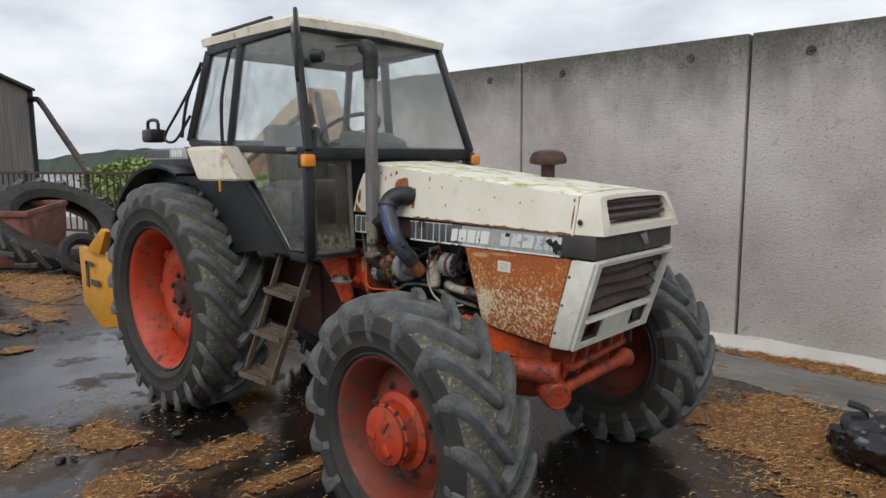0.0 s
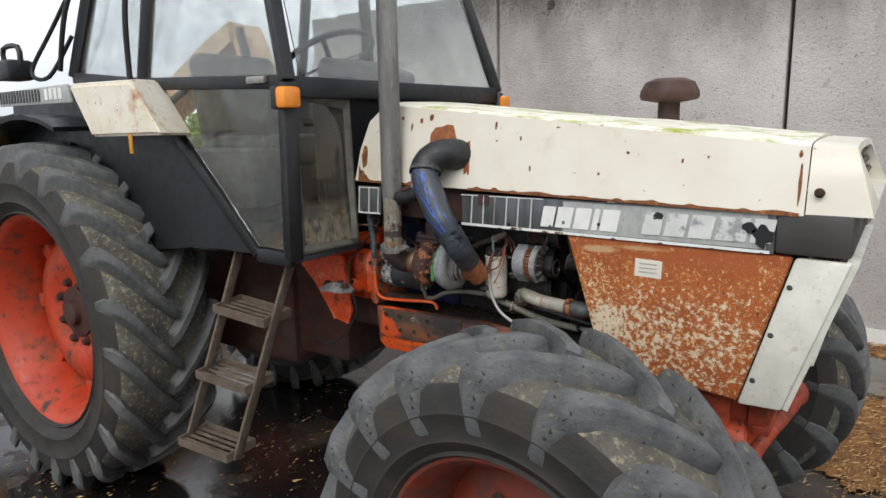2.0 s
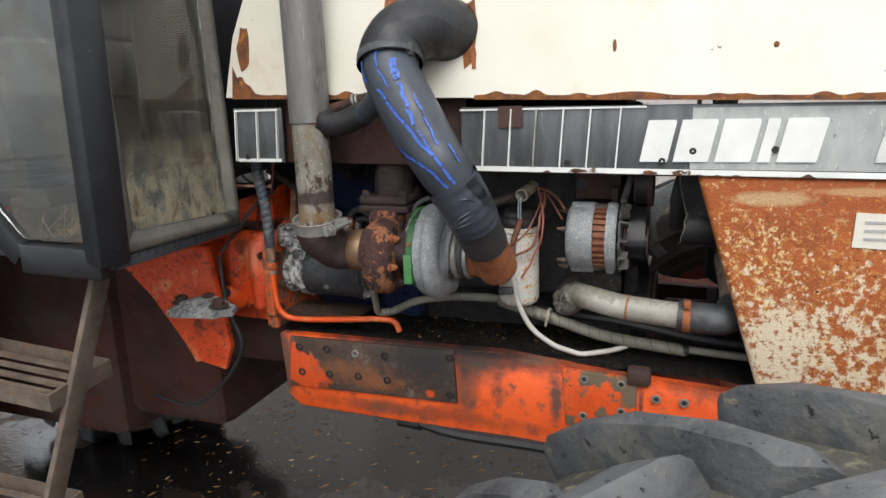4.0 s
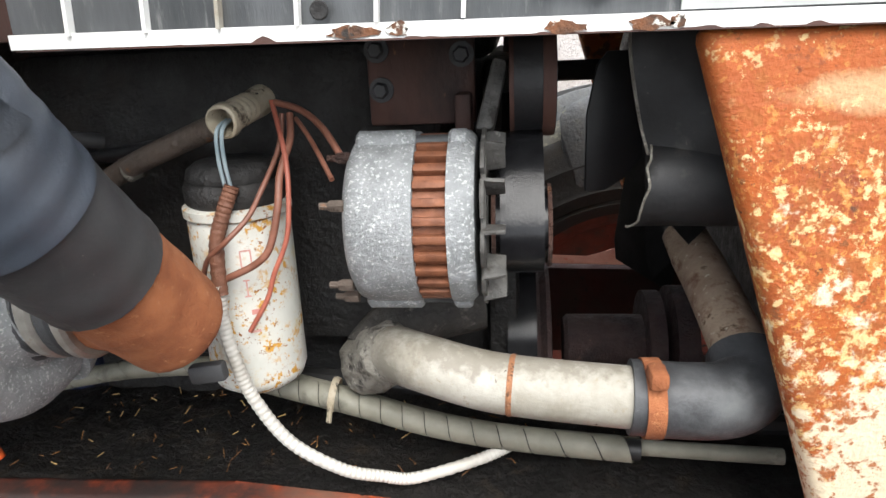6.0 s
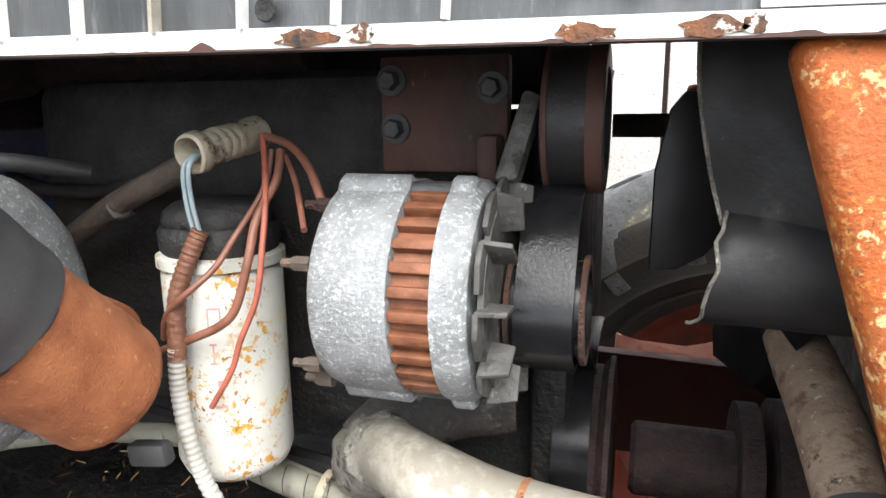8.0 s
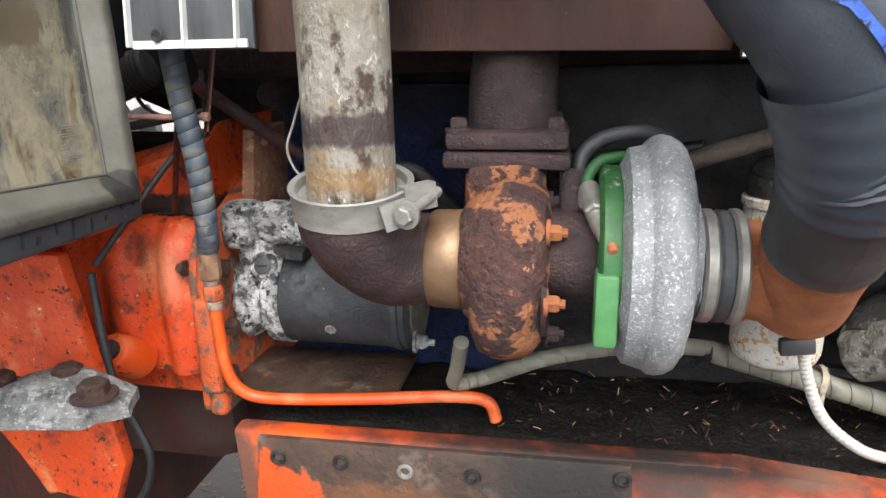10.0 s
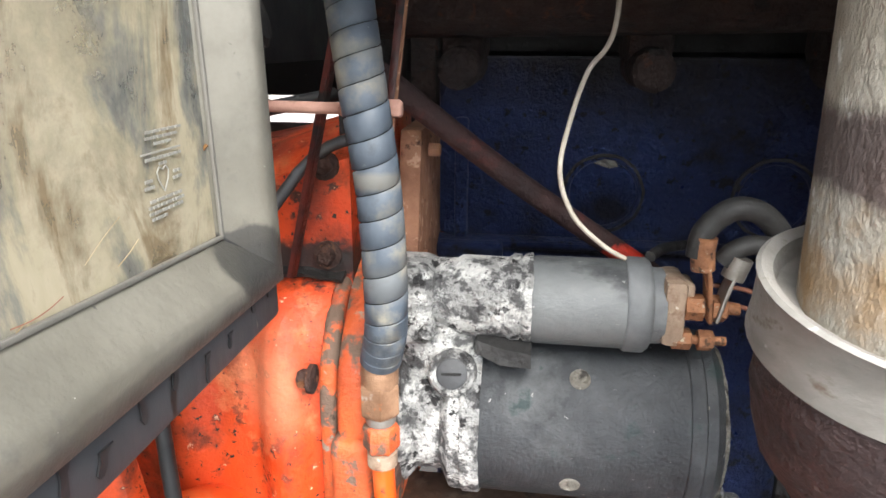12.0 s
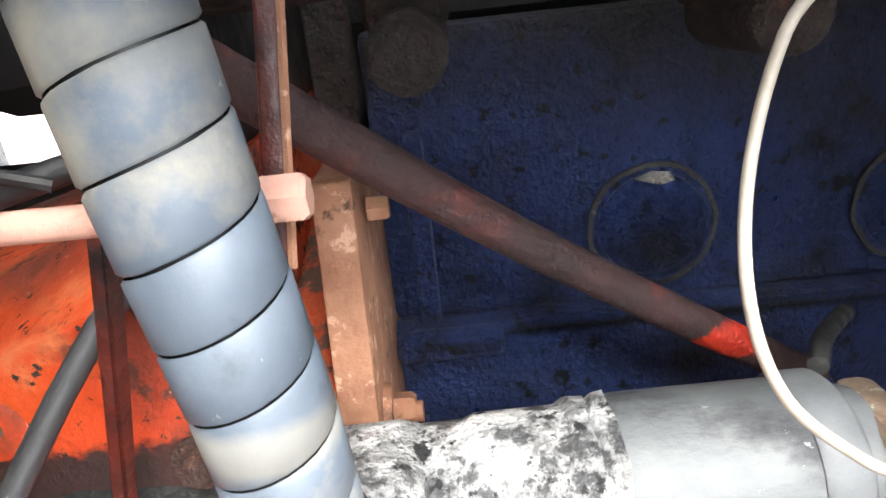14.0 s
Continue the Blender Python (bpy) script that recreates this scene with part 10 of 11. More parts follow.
add_lathe(bm, (-0.078, -0.3115, 1.0375), (1, 0, 0), [(0.0255, -0.006), (0.0275, -0.006), (0.0275, 0.006), (0.0255, 0.006)], 26)
add_box(bm, (-0.078, -0.33, 1.064), (0.012, 0.02, 0.012), 0.003)
part("hose_clamp", bm, m_orust, tractor, "rusty worm hose clamp")
bm = B()
add_tube(bm, [(-0.006, -0.278, 1.047), (-0.007, -0.22, 1.063), (-0.009, -0.17, 1.076), (-0.013, -0.115, 1.09)], 0.0205, 20, 5)
part("rusty_pipe", bm, m_mottled, tractor, "rust-blotched steel pipe")

# the rear of the engine bay (bell housing, starter, hoses) is set in place as one group
REAR_BAY = Matrix.Translation((-0.0308, -0.0458, 0.0768)) @ Matrix.Rotation(0.0021, 4, "Z") @ Matrix.Scale(0.942, 4)


def rear_bay(ob, shift=(0, 0, 0)):
    ob.matrix_basis = Matrix.Translation(shift) @ REAR_BAY
    return ob


# gearbox, bell housing
bm = B()
add_box(bm, (-1.56, 0, 0.86), (0.88, 0.42, 0.5), 0.04)
add_box(bm, (-1.2, 0, 0.98), (0.5, 0.34, 0.4), 0.04)
part("gearbox_casing", bm, m_dirty_red, tractor, "dirty red gearbox casing")
def bell_ring(x, yo, zs, zt, zc):
    return [(x, -yo, 0.9), (x, -yo, zs), (x, -yo + 0.04, zt), (x, 0, zc), (x, yo - 0.04, zt), (x, yo, zs), (x, yo, 0.9)]


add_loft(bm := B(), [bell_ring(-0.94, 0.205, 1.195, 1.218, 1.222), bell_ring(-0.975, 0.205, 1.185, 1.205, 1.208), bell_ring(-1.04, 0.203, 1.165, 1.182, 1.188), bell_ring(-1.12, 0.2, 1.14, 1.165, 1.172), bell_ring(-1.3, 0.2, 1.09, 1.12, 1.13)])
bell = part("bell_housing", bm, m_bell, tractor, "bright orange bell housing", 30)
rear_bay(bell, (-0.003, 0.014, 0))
bm = B()
secs = []
for k in range(61):
    x = -0.95 - 0.31 * k / 60
    bulge = 0.013 * max(0, math.cos((x + 0.978) * 85)) * (abs(x + 0.978) < 0.02) + 0.011 * max(0, math.cos((x + 1.045) * 75)) * (abs(x + 1.045) < 0.021) + 0.01 * max(0, math.cos((x + 1.11) * 75)) * (abs(x + 1.11) < 0.021)
    secs.append([(x, -0.19, 0.935), (x, -0.232 - bulge, 0.94), (x, -0.236 - bulge, 1.0), (x, -0.234 - bulge, 1.085), (x, -0.222 - bulge * 0.6, 1.112), (x, -0.2, 1.121), (x, -0.19, 1.12)])
add_loft(bm, secs)
jitter(bm, 0.002, 25)
part("lower_casing", bm, m_bell, bell, "ribbed lower orange casing", 50)
bm = B()
secs = []
for k in range(30):
    x = -0.945 - 0.2 * k / 29
    wv = 0.006 * noise.noise(Vector((x * 60, 0, 0)))
    secs.append([(x, -0.2, 1.1225), (x, -0.2115 + wv, 1.1195), (x, -0.2125 + wv, 1.1215), (x, -0.2, 1.1265)])
add_loft(bm, secs)
jitter(bm, 0.003, 70)
part("ledge_dirt", bm, m_engine, bell, "oily dirt caked on casing ledge")
for x0_, y_t, th_, bv_ in ((-0.9465, 0.25, 0.011, 0.004), (-0.928, 0.261, 0.022, 0.008)):
    bm = B()
    add_plate(bm, [(x0_, -y_t, 0.90), (x0_, -y_t, 1.055), (x0_, -y_t + 0.005, 1.08), (x0_, -y_t + 0.018, 1.1), (x0_, -0.214, 1.116), (x0_, -0.17, 1.135), (x0_, 0, 1.2), (x0_, 0.24, 1.1), (x0_, 0.25, 0.9)], th_, bv_, 3)
    part("bell_flange", bm, m_flange, bell, "thick pitted orange flange")
bm = B()
add_box(bm, (-0.929, -0.257, 0.985), (0.0245, 0.02, 0.11), 0.006, None, 3)
part("flange_pad", bm, m_flange, bell)
bm = B()
add_plate(bm, [(-0.891, -0.206, 1.03), (-0.891, -0.204, 1.13), (-0.891, -0.186, 1.214), (-0.891, -0.10, 1.216), (-0.891, -0.10, 1.03)], 0.0135, 0.0015)
apl = part("adapter_plate", bm, m_plate_rust, tractor, "rusty brown adapter plate between engine and bell housing")
part("adapter_bolt", add_bolt(B(), (-0.8842, -0.172, 1.2), (1, 0, 0), 0.0046, 0.0075, False), m_plate_rust, apl)
b_ = add_bolt(B(), (-0.8842, -0.184, 1.126), (1, 0, 0), 0.0075, 0.009)
add_cyl(b_, (-0.876, -0.184, 1.126), (-0.871, -0.184, 1.126), 0.004, None, 10)
part("adapter_bolt", b_, m_plate_rust, apl)
for y, z in ((-0.245, 1.07), (-0.235, 1.0), (-0.25, 0.95)):
    part("flange_bolt", add_bolt(B(), (-0.922, y, z), (1, 0, 0), 0.011, 0.014), m_rust, bell)
part("flange_bolt", add_bolt(B(), (-0.955, -0.245, 1.068), (-1, 0, 0), 0.006, 0.008), m_rust, bell)
for x, y, z in ((-0.955, -0.205, 1.19), (-0.9555, -0.205, 1.134)):
    part("casing_bolt", add_bolt(B(), (x, y, z), (0, -1, 0.1), 0.006, 0.007), m_rust, bell)
# made-up black sheet: keeps sky and wall from showing behind the engine
bm = B()
add_plate(bm, [(-0.953, -0.165, 1.2), (-0.953, 0.42, 1.2), (-0.953, 0.42, 1.42), (-0.953, -0.165, 1.42)], 0.006)
rear_bay(part("rear_shield", bm, m_engine, tractor, "added black sheet blocking daylight behind engine"))
bm = B()
add_box(bm, (-0.83, -0.185, 0.934), (0.2, 0.12, 0.006), 0.002)
jitter(bm, 0.002, 40)
rear_bay(part("ledge_plate", bm, m_plate_worn, tractor, "worn brown plate below starter"))
bm = B()
add_plate(bm, [(-0.952, -0.2465, 1.1365), (-0.949, -0.247, 1.1365), (-0.886, -0.2945, 1.34), (-0.889, -0.2935, 1.34)], 0.0016)
add_plate(bm, [(-0.949, -0.247, 1.1365), (-0.948, -0.244, 1.1365), (-0.8845, -0.291, 1.34), (-0.886, -0.2945, 1.34)], 0.0016)
part("stay_strap", bm, m_strap, tractor, "thin dirty red angle-iron stay", 20)
bm = B()
add_plate(bm, [(-0.8865, -0.281, 1.222), (-0.8822, -0.281, 1.222), (-0.8705, -0.2492, 1.36), (-0.8755, -0.2492, 1.36)], 0.003, 0.0008)
part("stay_edge", bm, m_strap, tractor, "rusty red upright strip")
# paler tube paints the highlight along the edge of the strip
bm = B()
add_tube(bm, [(-0.8818, -0.2825, 1.222), (-0.8705, -0.2505, 1.36)], 0.0009, 6, 3)
part("strip_edge", bm, m_plate_rust, tractor, "pale edge of strip standing in for its highlight")
bm = B()
add_cyl(bm, (-1.03, -0.24, 0.955), (-1.03, -0.285, 0.985), 0.024, 0.02, 18, 0.004)
part("filler_plug", bm, m_orange, bell)
bm = B()
add_cyl(bm, (-1.03, -0.283, 0.984), (-1.03, -0.288, 0.988), 0.011, None, 12)
part("filler_opening", bm, m_engine, bell)
bm = B()
add_tube(bm, [(-1.068, -0.29, 1.2375), (-0.98, -0.289, 1.2365), (-0.878, -0.288, 1.2352)], 0.0028, 14, 3)
lr = part("link_rod", bm, m_pinkrust, tractor, "pinkish rusty link rod")
for p_, q_ in (((-0.9045, -0.288, 1.2355), (-0.8975, -0.288, 1.2355)), ((-0.8835, -0.288, 1.236), (-0.8755, -0.288, 1.236))):
    part("rod_collar", add_cyl(B(), p_, q_, 0.0043, None, 6, 0.001), m_pinkrust, lr)
bm = B()
add_tube(bm, [(-0.9985, -0.3125, 1.097), (-0.9903, -0.3017, 1.1123), (-0.9438, -0.24, 1.1962), (-0.9129, -0.2283, 1.2149)], 0.0034, 12, 5)
part("grey_pipe", bm, m_flap, tractor, "thin grey pipe")
bm = B()
add_tube(bm, [(-1.14, -0.25, 1.17), (-1.08, -0.22, 1.204), (-1.02, -0.18, 1.217), (-0.965, -0.14, 1.228)], 0.0048, 10, 5)
rear_bay(part("black_hose", bm, m_black_hose, tractor, "thin black hose above bell housing"))
bm = B()
add_tube(bm, [(-1.0, -0.2, 1.3), (-1.012, -0.2, 1.26), (-1.008, -0.19, 1.235), (-0.985, -0.18, 1.222)], 0.0022, 8, 6)
rear_bay(part("black_wire", bm, m_wire_black, tractor, "loose black wire loop"))
bm = B()
prof = [(0.0, -0.002), (0.016, 0)]
for k in range(11):
    prof += [(0.0165 + 0.0004 * k, 0.001 + 0.0046 * k), (0.0195 + 0.0004 * k, 0.0028 + 0.0046 * k), (0.0195 + 0.0004 * k, 0.0038 + 0.0046 * k)]
prof += [(0.02, 0.054), (0.0, 0.055)]
add_lathe(bm, (-0.962, -0.238, 1.281), (-0.92, -0.1, -0.32), prof, 26)
part("rubber_boot", bm, m_black_hose, tractor, "ribbed black rubber boot on bulkhead")
bm = B()
add_lathe(bm, (-0.992, -0.2245, 1.161), (0, -1, 0.12), [(0.0105, -0.004), (0.0105, 0.0018), (0.009, 0.003), (0.0042, 0.003), (0.0034, 0.0012), (0.0, 0.0012)], 24)
lug = part("casing_lug", bm, m_bell, tractor, "round orange lug on bell housing")
bm = B()
add_lathe(bm, (-0.992, -0.2262, 1.1612), (0, -1, 0.12), [(0.0036, 0), (0.003, 0.0006), (0.0, 0.0006)], 12)
part("lug_hole", bm, m_cuff, lug, "pale dirt-filled hole")
# wrapped hose and orange oil pipe
HP = [(-0.887, -0.2955, 1.112), (-0.8815, -0.3025, 1.14), (-0.883, -0.3045, 1.197), (-0.889, -0.308, 1.25), (-0.8955, -0.305, 1.30), (-0.8995, -0.302, 1.375)]
hp = smooth_path(HP, 16)
bm = B()
turns = 22
rings = []
x_ = None
for i, p in enumerate(hp):
    t_ = (hp[min(i + 1, len(hp) - 1)] - hp[max(i - 1, 0)]).normalized()
    x_ = t_.orthogonal().normalized() if x_ is None else (x_ - t_ * x_.dot(t_)).normalized()
    y_ = t_.cross(x_)
    rings.append([bm.verts.new(p + (x_ * math.cos(a) + y_ * math.sin(a)) * 0.0088) for a in (2 * math.pi * k / 20 for k in range(20))])
for a, b in zip(rings, rings[1:]):
    for k in range(20):
        bm.faces.new((a[k], a[(k + 1) % 20], b[(k + 1) % 20], b[k]))
hose = part("wrapped_hose", bm, m_wire_black, tractor, "hydraulic hose in blue-grey spiral guard")
part("spiral_guard", helix_band(hp, 0.0104, turns, 0.02, 0.98), m_bluewrap, hose, "blue-grey plastic spiral guard", 50)
bm = B()
add_lathe(bm, (-0.8872, -0.2957, 1.1), (0.02, -0.02, 1), [(0.0085, 0), (0.0094, 0.001), (0.0094, 0.012), (0.008, 0.0135)], 24)
part("hose_ferrule", bm, m_union, hose, "rusty crimped hose ferrule")
bm = B()
add_lathe(bm, (-0.8875, -0.2955, 1.083), (0, 0, 1), [(0.006, 0), (0.0088, 0.0004), (0.0106, 0.0025), (0.0108, 0.0035), (0.0108, 0.017), (0.0104, 0.0185), (0.0075, 0.0195)], 6)
part("hose_nut", bm, m_union, hose, "rust-brown hexagon union nut")
bm = B()
add_lathe(bm, (-0.8873, -0.2955, 1.0785), (0, 0, 1), [(0.0072, 0), (0.0078, 0.001), (0.0078, 0.0045), (0.006, 0.005)], 20)
part("union_neck", bm, m_steel, hose)
bm = B()
add_lathe(bm, (-0.8872, -0.2957, 1.062), (0, 0, 1), [(0.006, 0), (0.0084, 0.0012), (0.0096, 0.003), (0.0096, 0.0135), (0.0086, 0.0155), (0.007, 0.0165)], 6, False, 0.4)
part("union_nut", bm, m_flange, hose, "orange painted lower union nut")
bm = B()
add_lathe(bm, (-0.8868, -0.2957, 1.0535), (0, 0, 1), [(0.006, 0), (0.0079, 0.001), (0.0079, 0.0085), (0.006, 0.009)], 20)
part("pipe_collar", bm, m_mottled, hose, "pale bare collar on pipe")
bm = B()
add_tube(bm, [(-0.8875, -0.2955, 1.086), (-0.886, -0.296, 1.04), (-0.882, -0.296, 0.993), (-0.87, -0.293, 0.967), (-0.84, -0.287, 0.957), (-0.75, -0.283, 0.962), (-0.66, -0.277, 0.969), (-0.625, -0.274, 0.965), (-0.616, -0.272, 0.945)], 0.006, 14, 8)
part("oil_pipe", bm, m_orange, tractor, "orange painted oil pipe")

# starter motor
SY, SZ = -0.17, 1.031
bm = B()
add_lathe(bm, (-0.868, SY, SZ), (1, 0, 0), [(0, 0), (0.0545, 0), (0.056, 0.003), (0.056, 0.128), (0.0575, 0.13), (0.0575, 0.15), (0.05, 0.157), (0, 0.157)], 48)
stm = part("starter_motor", bm, m_starter, tractor, "faded black starter motor with corroded nose")
rear_bay(stm, (-0.003, 0.002, -0.005))
bm = B()
add_lathe(bm, (-0.712, SY, SZ), (1, 0, 0), [(0, -0.02), (0.0565, -0.02), (0.0572, -0.012), (0.05, 0.002), (0.02, 0.006), (0, 0.006)], 40)
jitter(bm, 0.001, 80)
part("end_cover", bm, m_cuff, stm, "crusted grey end cover")
bm = B()
add_lathe(bm, (-0.912, SY, SZ), (1, 0, 0), [(0, 0), (0.05, 0), (0.055, 0.006), (0.046, 0.014), (0.046, 0.03), (0.0565, 0.036), (0.0575, 0.046), (0, 0.046)], 40)
add_box(bm, (-0.885, SY - 0.012, 1.085), (0.05, 0.05, 0.05), 0.012)
jitter(bm, 0.002, 60)
part("drive_end", bm, m_crust, stm, "white-corroded drive end casting")
bm = B()
add_loft(bm, [[(-0.86, -0.19, 1.088), (-0.86, -0.217, 1.09), (-0.86, -0.214, 1.097), (-0.86, -0.19, 1.1)], [(-0.845, -0.19, 1.083), (-0.845, -0.221, 1.085), (-0.845, -0.218, 1.094), (-0.845, -0.19, 1.1)], [(-0.827, -0.19, 1.081), (-0.827, -0.219, 1.083), (-0.827, -0.217, 1.091), (-0.827, -0.19, 1.1)]])
part("solenoid_foot", bm, m_engine, stm)
bm = B()
add_lathe(bm, (-0.8685, SY, SZ), (1, 0, 0), [(0.04, 0), (0.0578, 0), (0.0588, 0.001), (0.0588, 0.0105), (0.0575, 0.012), (0.04, 0.012)], 48)
jitter(bm, 0.0006, 120)
part("nose_rim", bm, m_crust, stm, "white-crusted rim of drive end")
bm = B()
add_lathe(bm, (-0.874, -0.212, 1.0735), (0, -1, 0.35), [(0.0155, -0.012), (0.0152, 0.002), (0.0135, 0.005), (0.0115, 0.0055), (0.0108, 0.004), (0, 0.004)], 28)
jitter(bm, 0.0006, 120)
part("plug_boss", bm, m_crust, stm)
bm = B()
add_box(bm, (-0.902, -0.2, 1.117), (0.034, 0.042, 0.05), 0.009, None, 3)
jitter(bm, 0.0015, 70)
part("lever_housing", bm, m_crust, stm, "white-crusted lever housing")
part("housing_screw", add_bolt(B(), (-0.888, -0.222, 1.105), (0, -1, 0.1), 0.0048, 0.005, False), m_crust, stm)
bm = B()
add_lathe(bm, (-0.733, SY, SZ), (1, 0, 0), [(0.05, 0), (0.0586, 0), (0.0594, 0.001), (0.0594, 0.008), (0.058, 0.009), (0.05, 0.009)], 48)
part("body_band", bm, m_starter, stm)
bm = B()
SO = Vector((0, -0.192, 1.117))
add_lathe(bm, (-0.828, SO.y, SO.z), (1, 0, 0), [(0, 0), (0.0262, 0), (0.0268, 0.003), (0.0268, 0.0545), (0, 0.0545)], 40)
sol = part("solenoid", bm, m_solenoid, stm, "dusty grey solenoid can")
bm = B()
add_lathe(bm, (-0.828, SO.y, SO.z), (1, 0, 0), [(0.02, 0.0535), (0.0275, 0.0535), (0.0286, 0.055), (0.0286, 0.0655), (0.0265, 0.068), (0.023, 0.069), (0.0225, 0.076), (0, 0.076)], 40)
part("solenoid_cap", bm, m_sol_cap, sol, "pale grey moulded end cap")
bm = B()
add_lathe(bm, (-0.905, SO.y, SO.z), (1, 0, 0), [(0, 0), (0.02, 0), (0.0225, 0.005), (0.0225, 0.03), (0.0245, 0.034), (0.0245, 0.062), (0.027, 0.065), (0.027, 0.07), (0.0255, 0.071), (0.0275, 0.073), (0.0275, 0.077), (0, 0.078)], 32)
jitter(bm, 0.002, 70)
part("solenoid_neck", bm, m_crust, stm, "white-corroded solenoid neck")
for x, a in ((-0.797, radians(132)), (-0.8, radians(205))):
    b_ = B()
    d_ = Vector((0, math.cos(a), math.sin(a)))
    add_lathe(b_, Vector((x, SY, SZ)) + d_ * 0.0555, d_, [(0.0065, 0), (0.0062, 0.0012), (0.005, 0.0014), (0.0045, 0.0006), (0.0016, 0.0006), (0.0014, 0.0011), (0, 0.0011)], 18)
    part("pole_screw", b_, m_cuff, stm)
b_ = B()
add_lathe(b_, (-0.874, -0.2162, 1.0748), (0, -1, 0.35), [(0.0095, -0.002), (0.0095, 0.0012), (0.008, 0.002), (0, 0.002)], 20)
plug = part("plug_screw", b_, m_dkgrey, stm)
part("screw_slot", add_beam(B(), (-0.88, -0.2181, 1.0752), (-0.868, -0.2181, 1.0758), 0.002, 0.0012), m_wire_black, plug)
bm = B()
add_box(bm, (-0.7475, SO.y - 0.004, 1.119), (0.013, 0.034, 0.04), 0.004)
add_box(bm, (-0.7425, SO.y - 0.006, 1.128), (0.012, 0.022, 0.018), 0.003)
part("terminal_block", bm, m_mottled, stm, "stained brown terminal block")
for x, y, z, r_ in ((-0.738, -0.207, 1.123, 0.0078), (-0.743, -0.207, 1.103, 0.0062)):
    b_ = B()
    add_lathe(b_, (x, y, z), (1, 0, 0), [(0, -0.004), (r_, -0.004), (r_, 0.006), (r_ * 0.8, 0.0068), (0, 0.0068)], 6, False, 0.3)
    add_lathe(b_, (x + 0.0115, y, z), (1, 0, 0), [(0, -0.001), (r_, -0.001), (r_, 0.0065), (r_ * 0.85, 0.0075), (0, 0.0075)], 6, False, 0.6)
    add_cyl(b_, (x, y, z), (x + 0.026, y, z), r_ * 0.45, None, 10)
    part("terminal_stud", b_, m_terminal, stm, "corroded brown terminal nuts")
bm = B()
add_plate(bm, [(-0.7285, -0.215, 1.116), (-0.7285, -0.2, 1.116), (-0.731, -0.2, 1.142), (-0.735, -0.203, 1.158), (-0.735, -0.213, 1.158), (-0.731, -0.215, 1.142)], 0.0022, 0.0006)
add_tube(bm, [(-0.7345, -0.208, 1.146), (-0.7355, -0.208, 1.156), (-0.735, -0.208, 1.165)], 0.0066, 14, 4)
part("cable_lug", bm, m_terminal, stm, "corroded crimped cable lug")
bm = B()
add_plate(bm, [(-0.7255, -0.216, 1.117), (-0.7255, -0.201, 1.117), (-0.721, -0.202, 1.138), (-0.717, -0.205, 1.148), (-0.717, -0.214, 1.148), (-0.721, -0.216, 1.138)], 0.002, 0.0006)
add_tube(bm, [(-0.7185, -0.2085, 1.142), (-0.715, -0.2085, 1.154)], 0.0065, 12, 1)
part("cable_lug", bm, m_steel, stm, "grey crimped cable lug")
b_ = B()
add_bolt(b_, (-0.71, SY - 0.04, 0.995), (1, 0, 0), 0.008, 0.012)
add_cyl(b_, (-0.7, SY - 0.04, 0.995), (-0.688, SY - 0.04, 0.995), 0.004, None, 8)
part("terminal_stud", b_, m_alu_white, stm)
for line, r_ in (([(-0.7285, -0.24, 1.158), (-0.7265, -0.24, 1.172), (-0.714, -0.239, 1.1835), (-0.699, -0.236, 1.1815), (-0.684, -0.23, 1.167), (-0.665, -0.215, 1.14), (-0.63, -0.18, 1.1)], 0.0062),
                 ([(-0.7165, -0.24, 1.1555), (-0.71, -0.24, 1.1625), (-0.7, -0.238, 1.165), (-0.686, -0.234, 1.161), (-0.668, -0.22, 1.14), (-0.632, -0.187, 1.1)], 0.0052),
                 ([(-0.748, -0.215, 1.149), (-0.738, -0.2, 1.15), (-0.72, -0.18, 1.147)], 0.0032)):
    part("starter_cable", add_tube(B(), line, r_, 12, 7), m_cable, tractor, "dusty black battery cable arching from starter terminal")
for line in ([(-0.722, -0.241, 1.134), (-0.705, -0.238, 1.131), (-0.68, -0.23, 1.12), (-0.64, -0.2, 1.09)], [(-0.721, -0.235, 1.141), (-0.7, -0.232, 1.138), (-0.67, -0.22, 1.125)]):
    part("thin_wire", add_tube(B(), line, 0.0013, 8, 6), m_wire_brown, tractor, "thin brown wire at starter terminal")
bm = B()
add_tube(bm, [(-0.784, -0.265, 1.345), (-0.7824, -0.2735, 1.275), (-0.7935, -0.272, 1.252), (-0.8005, -0.2765, 1.229), (-0.8037, -0.2866, 1.2087), (-0.797, -0.289, 1.19), (-0.7832, -0.2907, 1.177), (-0.772, -0.2895, 1.1703)], 0.0012, 10, 8)
part("white_wire", bm, m_wire_white, tractor, "dirty white wire hanging by starter")
bm = B()
add_tube(bm, [(-0.9182, -0.235, 1.2635), (-0.8306, -0.188, 1.1878), (-0.7413, -0.1633, 1.1246), (-0.715, -0.157, 1.107)], 0.007, 18, 8)
part("stay_rod", bm, m_stay, tractor, "grimy stay rod with red paint flecks")

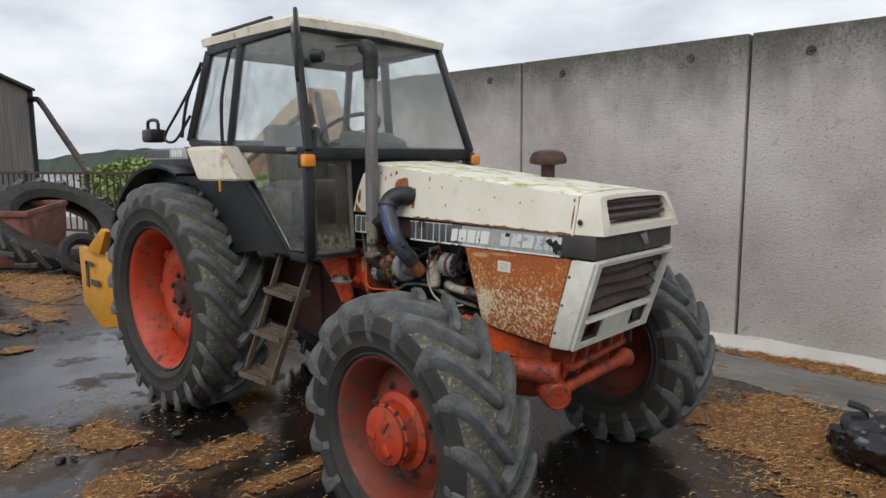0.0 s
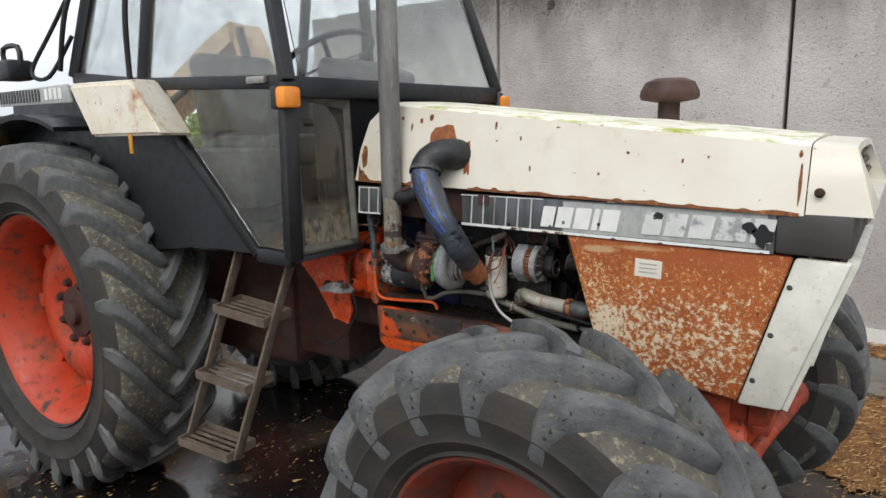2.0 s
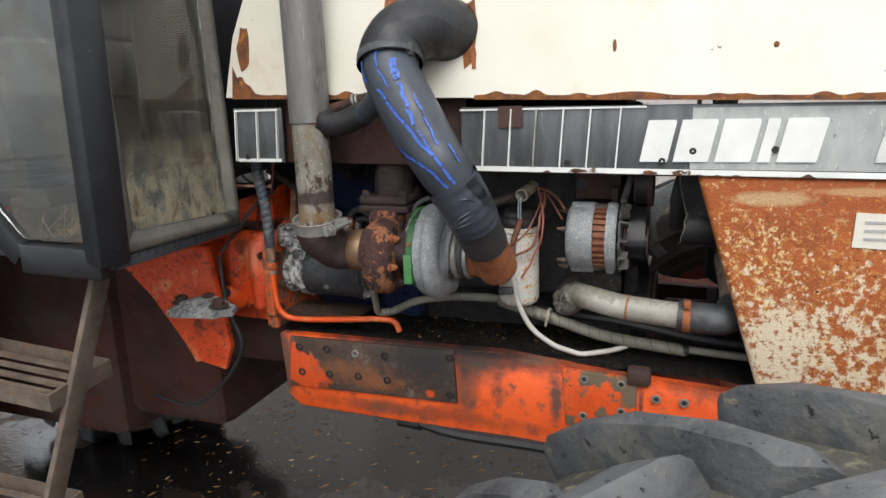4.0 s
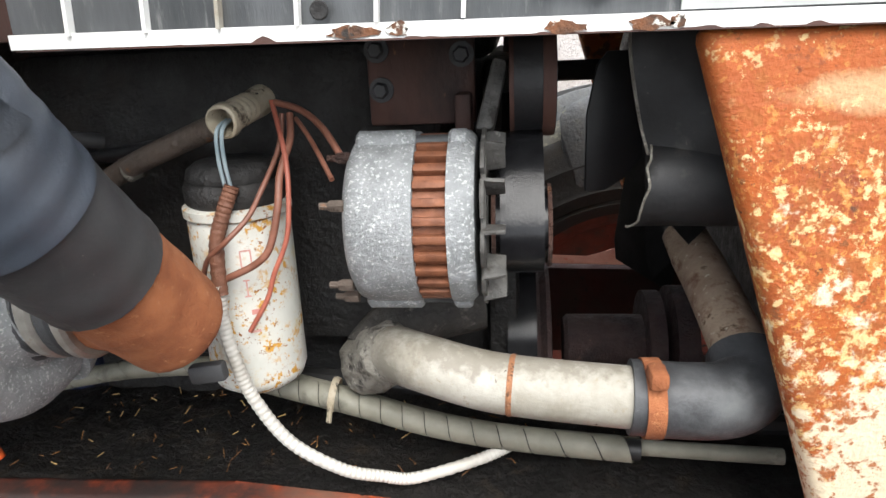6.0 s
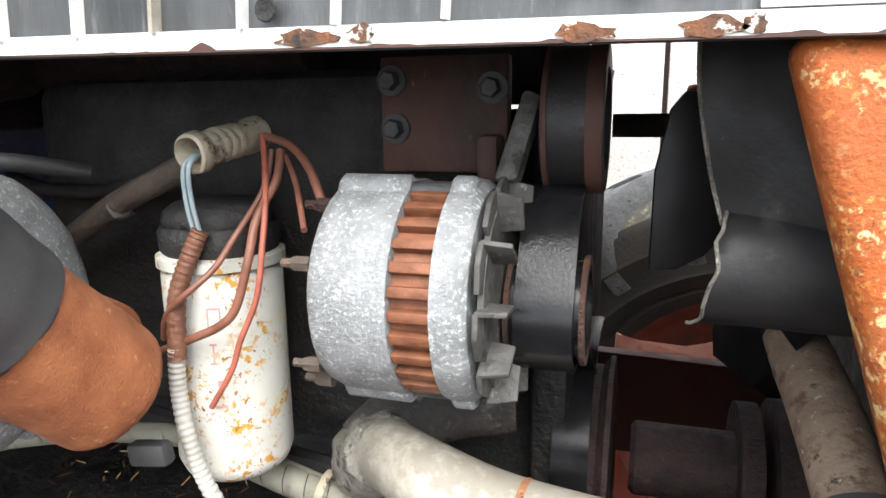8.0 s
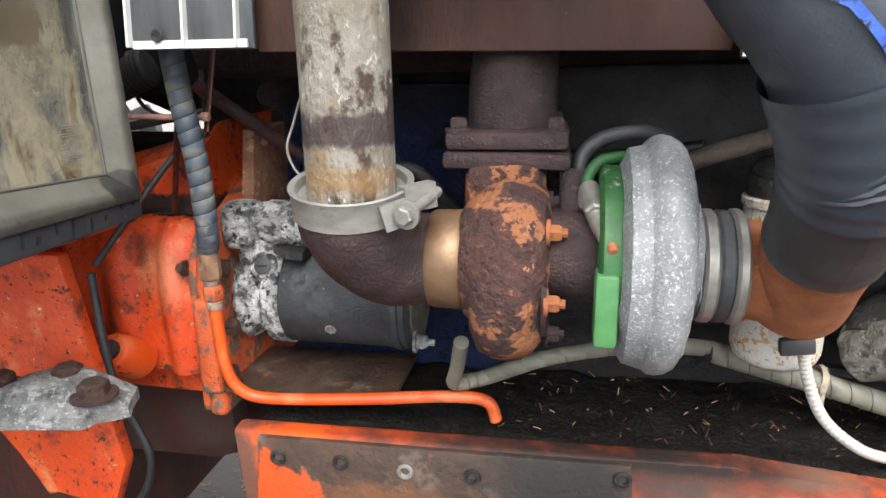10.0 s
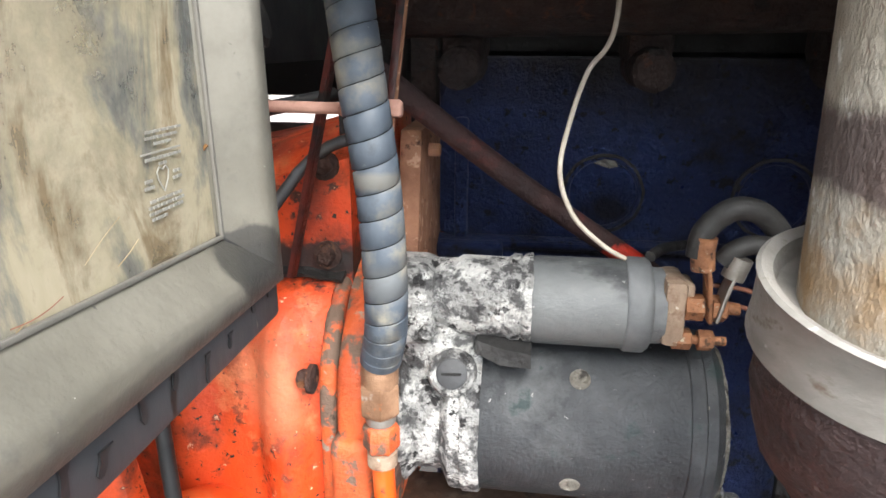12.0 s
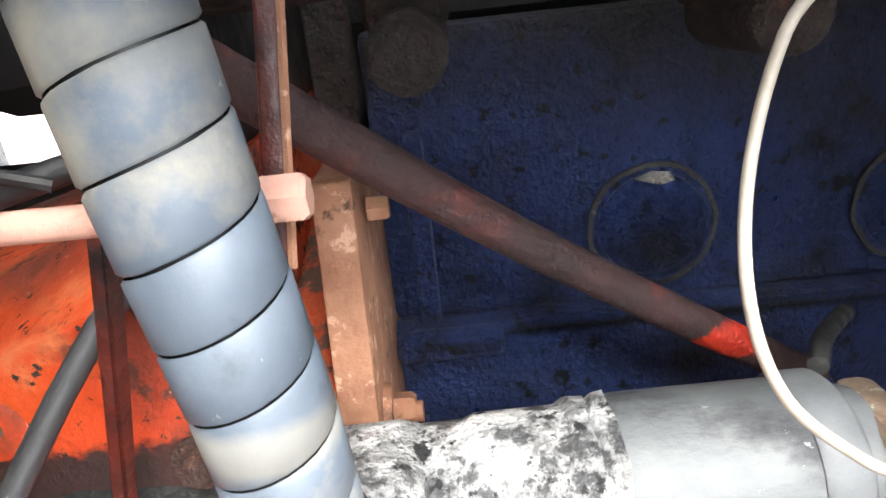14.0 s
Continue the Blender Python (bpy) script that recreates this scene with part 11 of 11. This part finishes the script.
# orange brackets under the cab
bm = B()
add_plate(bm, [(-1.015, -0.33, 1.115), (-0.978, -0.33, 0.9), (-1.0, -0.33, 0.843), (-1.06, -0.33, 0.862), (-1.075, -0.33, 0.85), (-1.1, -0.33, 0.9), (-1.17, -0.33, 1.0), (-1.30, -0.33, 1.11)], 0.016, 0.004)
cbk = part("cab_bracket", bm, m_bell, tractor, "orange cab mounting bracket")
bm = B()
add_plate(bm, [(-1.0, -0.42, 1.135), (-1.0, -0.2, 1.13), (-1.35, -0.2, 1.12), (-1.35, -0.42, 1.125)], 0.014, 0.003)
part("bracket_shelf", bm, m_bell, cbk)
bm = B()
top_ = [(-1.075, -0.4), (-1.01, -0.345), (-0.965, -0.34), (-0.92, -0.36), (-0.905, -0.4), (-0.935, -0.435), (-0.995, -0.45), (-1.065, -0.45)]
add_loft(bm, [[(x, y, 0.972) for x, y in top_], [(x, y, 0.985 + 0.006 * noise.noise(Vector((x * 40, y * 40, 0)))) for x, y in top_],
              [(-0.99 + (x + 0.99) * 0.7, -0.395 + (y + 0.395) * 0.7, 1.0 + 0.01 * noise.noise(Vector((x * 40, y * 40, 3)))) for x, y in top_],
              [(-0.99 + (x + 0.99) * 0.35, -0.39 + (y + 0.39) * 0.35, 1.012) for x, y in top_]])
bmesh.ops.subdivide_edges(bm, edges=bm.edges[:], cuts=2)
jitter(bm, 0.005, 45)
cst = part("mount_casting", bm, m_alu_white, cbk, "crusted white mount casting with rusty bolts")
cst.matrix_basis = Matrix.Translation((-0.967, -0.42, 1.012)) @ Matrix.Scale(0.78, 4) @ Matrix.Translation((0.975, 0.42, -0.99))
for x, y in ((-1.045, -0.415), (-0.985, -0.385), (-0.93, -0.415)):
    part("mount_bolt", add_bolt(B(), (x, y, 1.0), (0, 0, 1), 0.016, 0.016), m_rust, cst)
bm = B()
add_tube(bm, [(-0.98, -0.34, 1.1), (-0.967, -0.35, 1.0), (-0.94, -0.35, 0.919), (-0.968, -0.35, 0.856), (-1.033, -0.35, 0.789), (-1.1, -0.35, 0.755), (-1.2, -0.34, 0.76)], 0.0038, 10, 7)
part("hanging_cable", bm, m_wire_black, tractor, "black cable hanging below cab")
bm = B()
add_box(bm, (-1.85, 0, 0.8), (0.9, 0.5, 0.5), 0.06)
part("rear_axle_casing", bm, m_dirty_red, tractor, "dirty red rear axle casing")
bm = B()
add_cyl(bm, (REAR_X, -0.6, REAR_Z), (REAR_X, 0.6, REAR_Z), 0.12, None, 24, 0.02)
part("rear_axle_tube", bm, m_dirty_red, tractor)
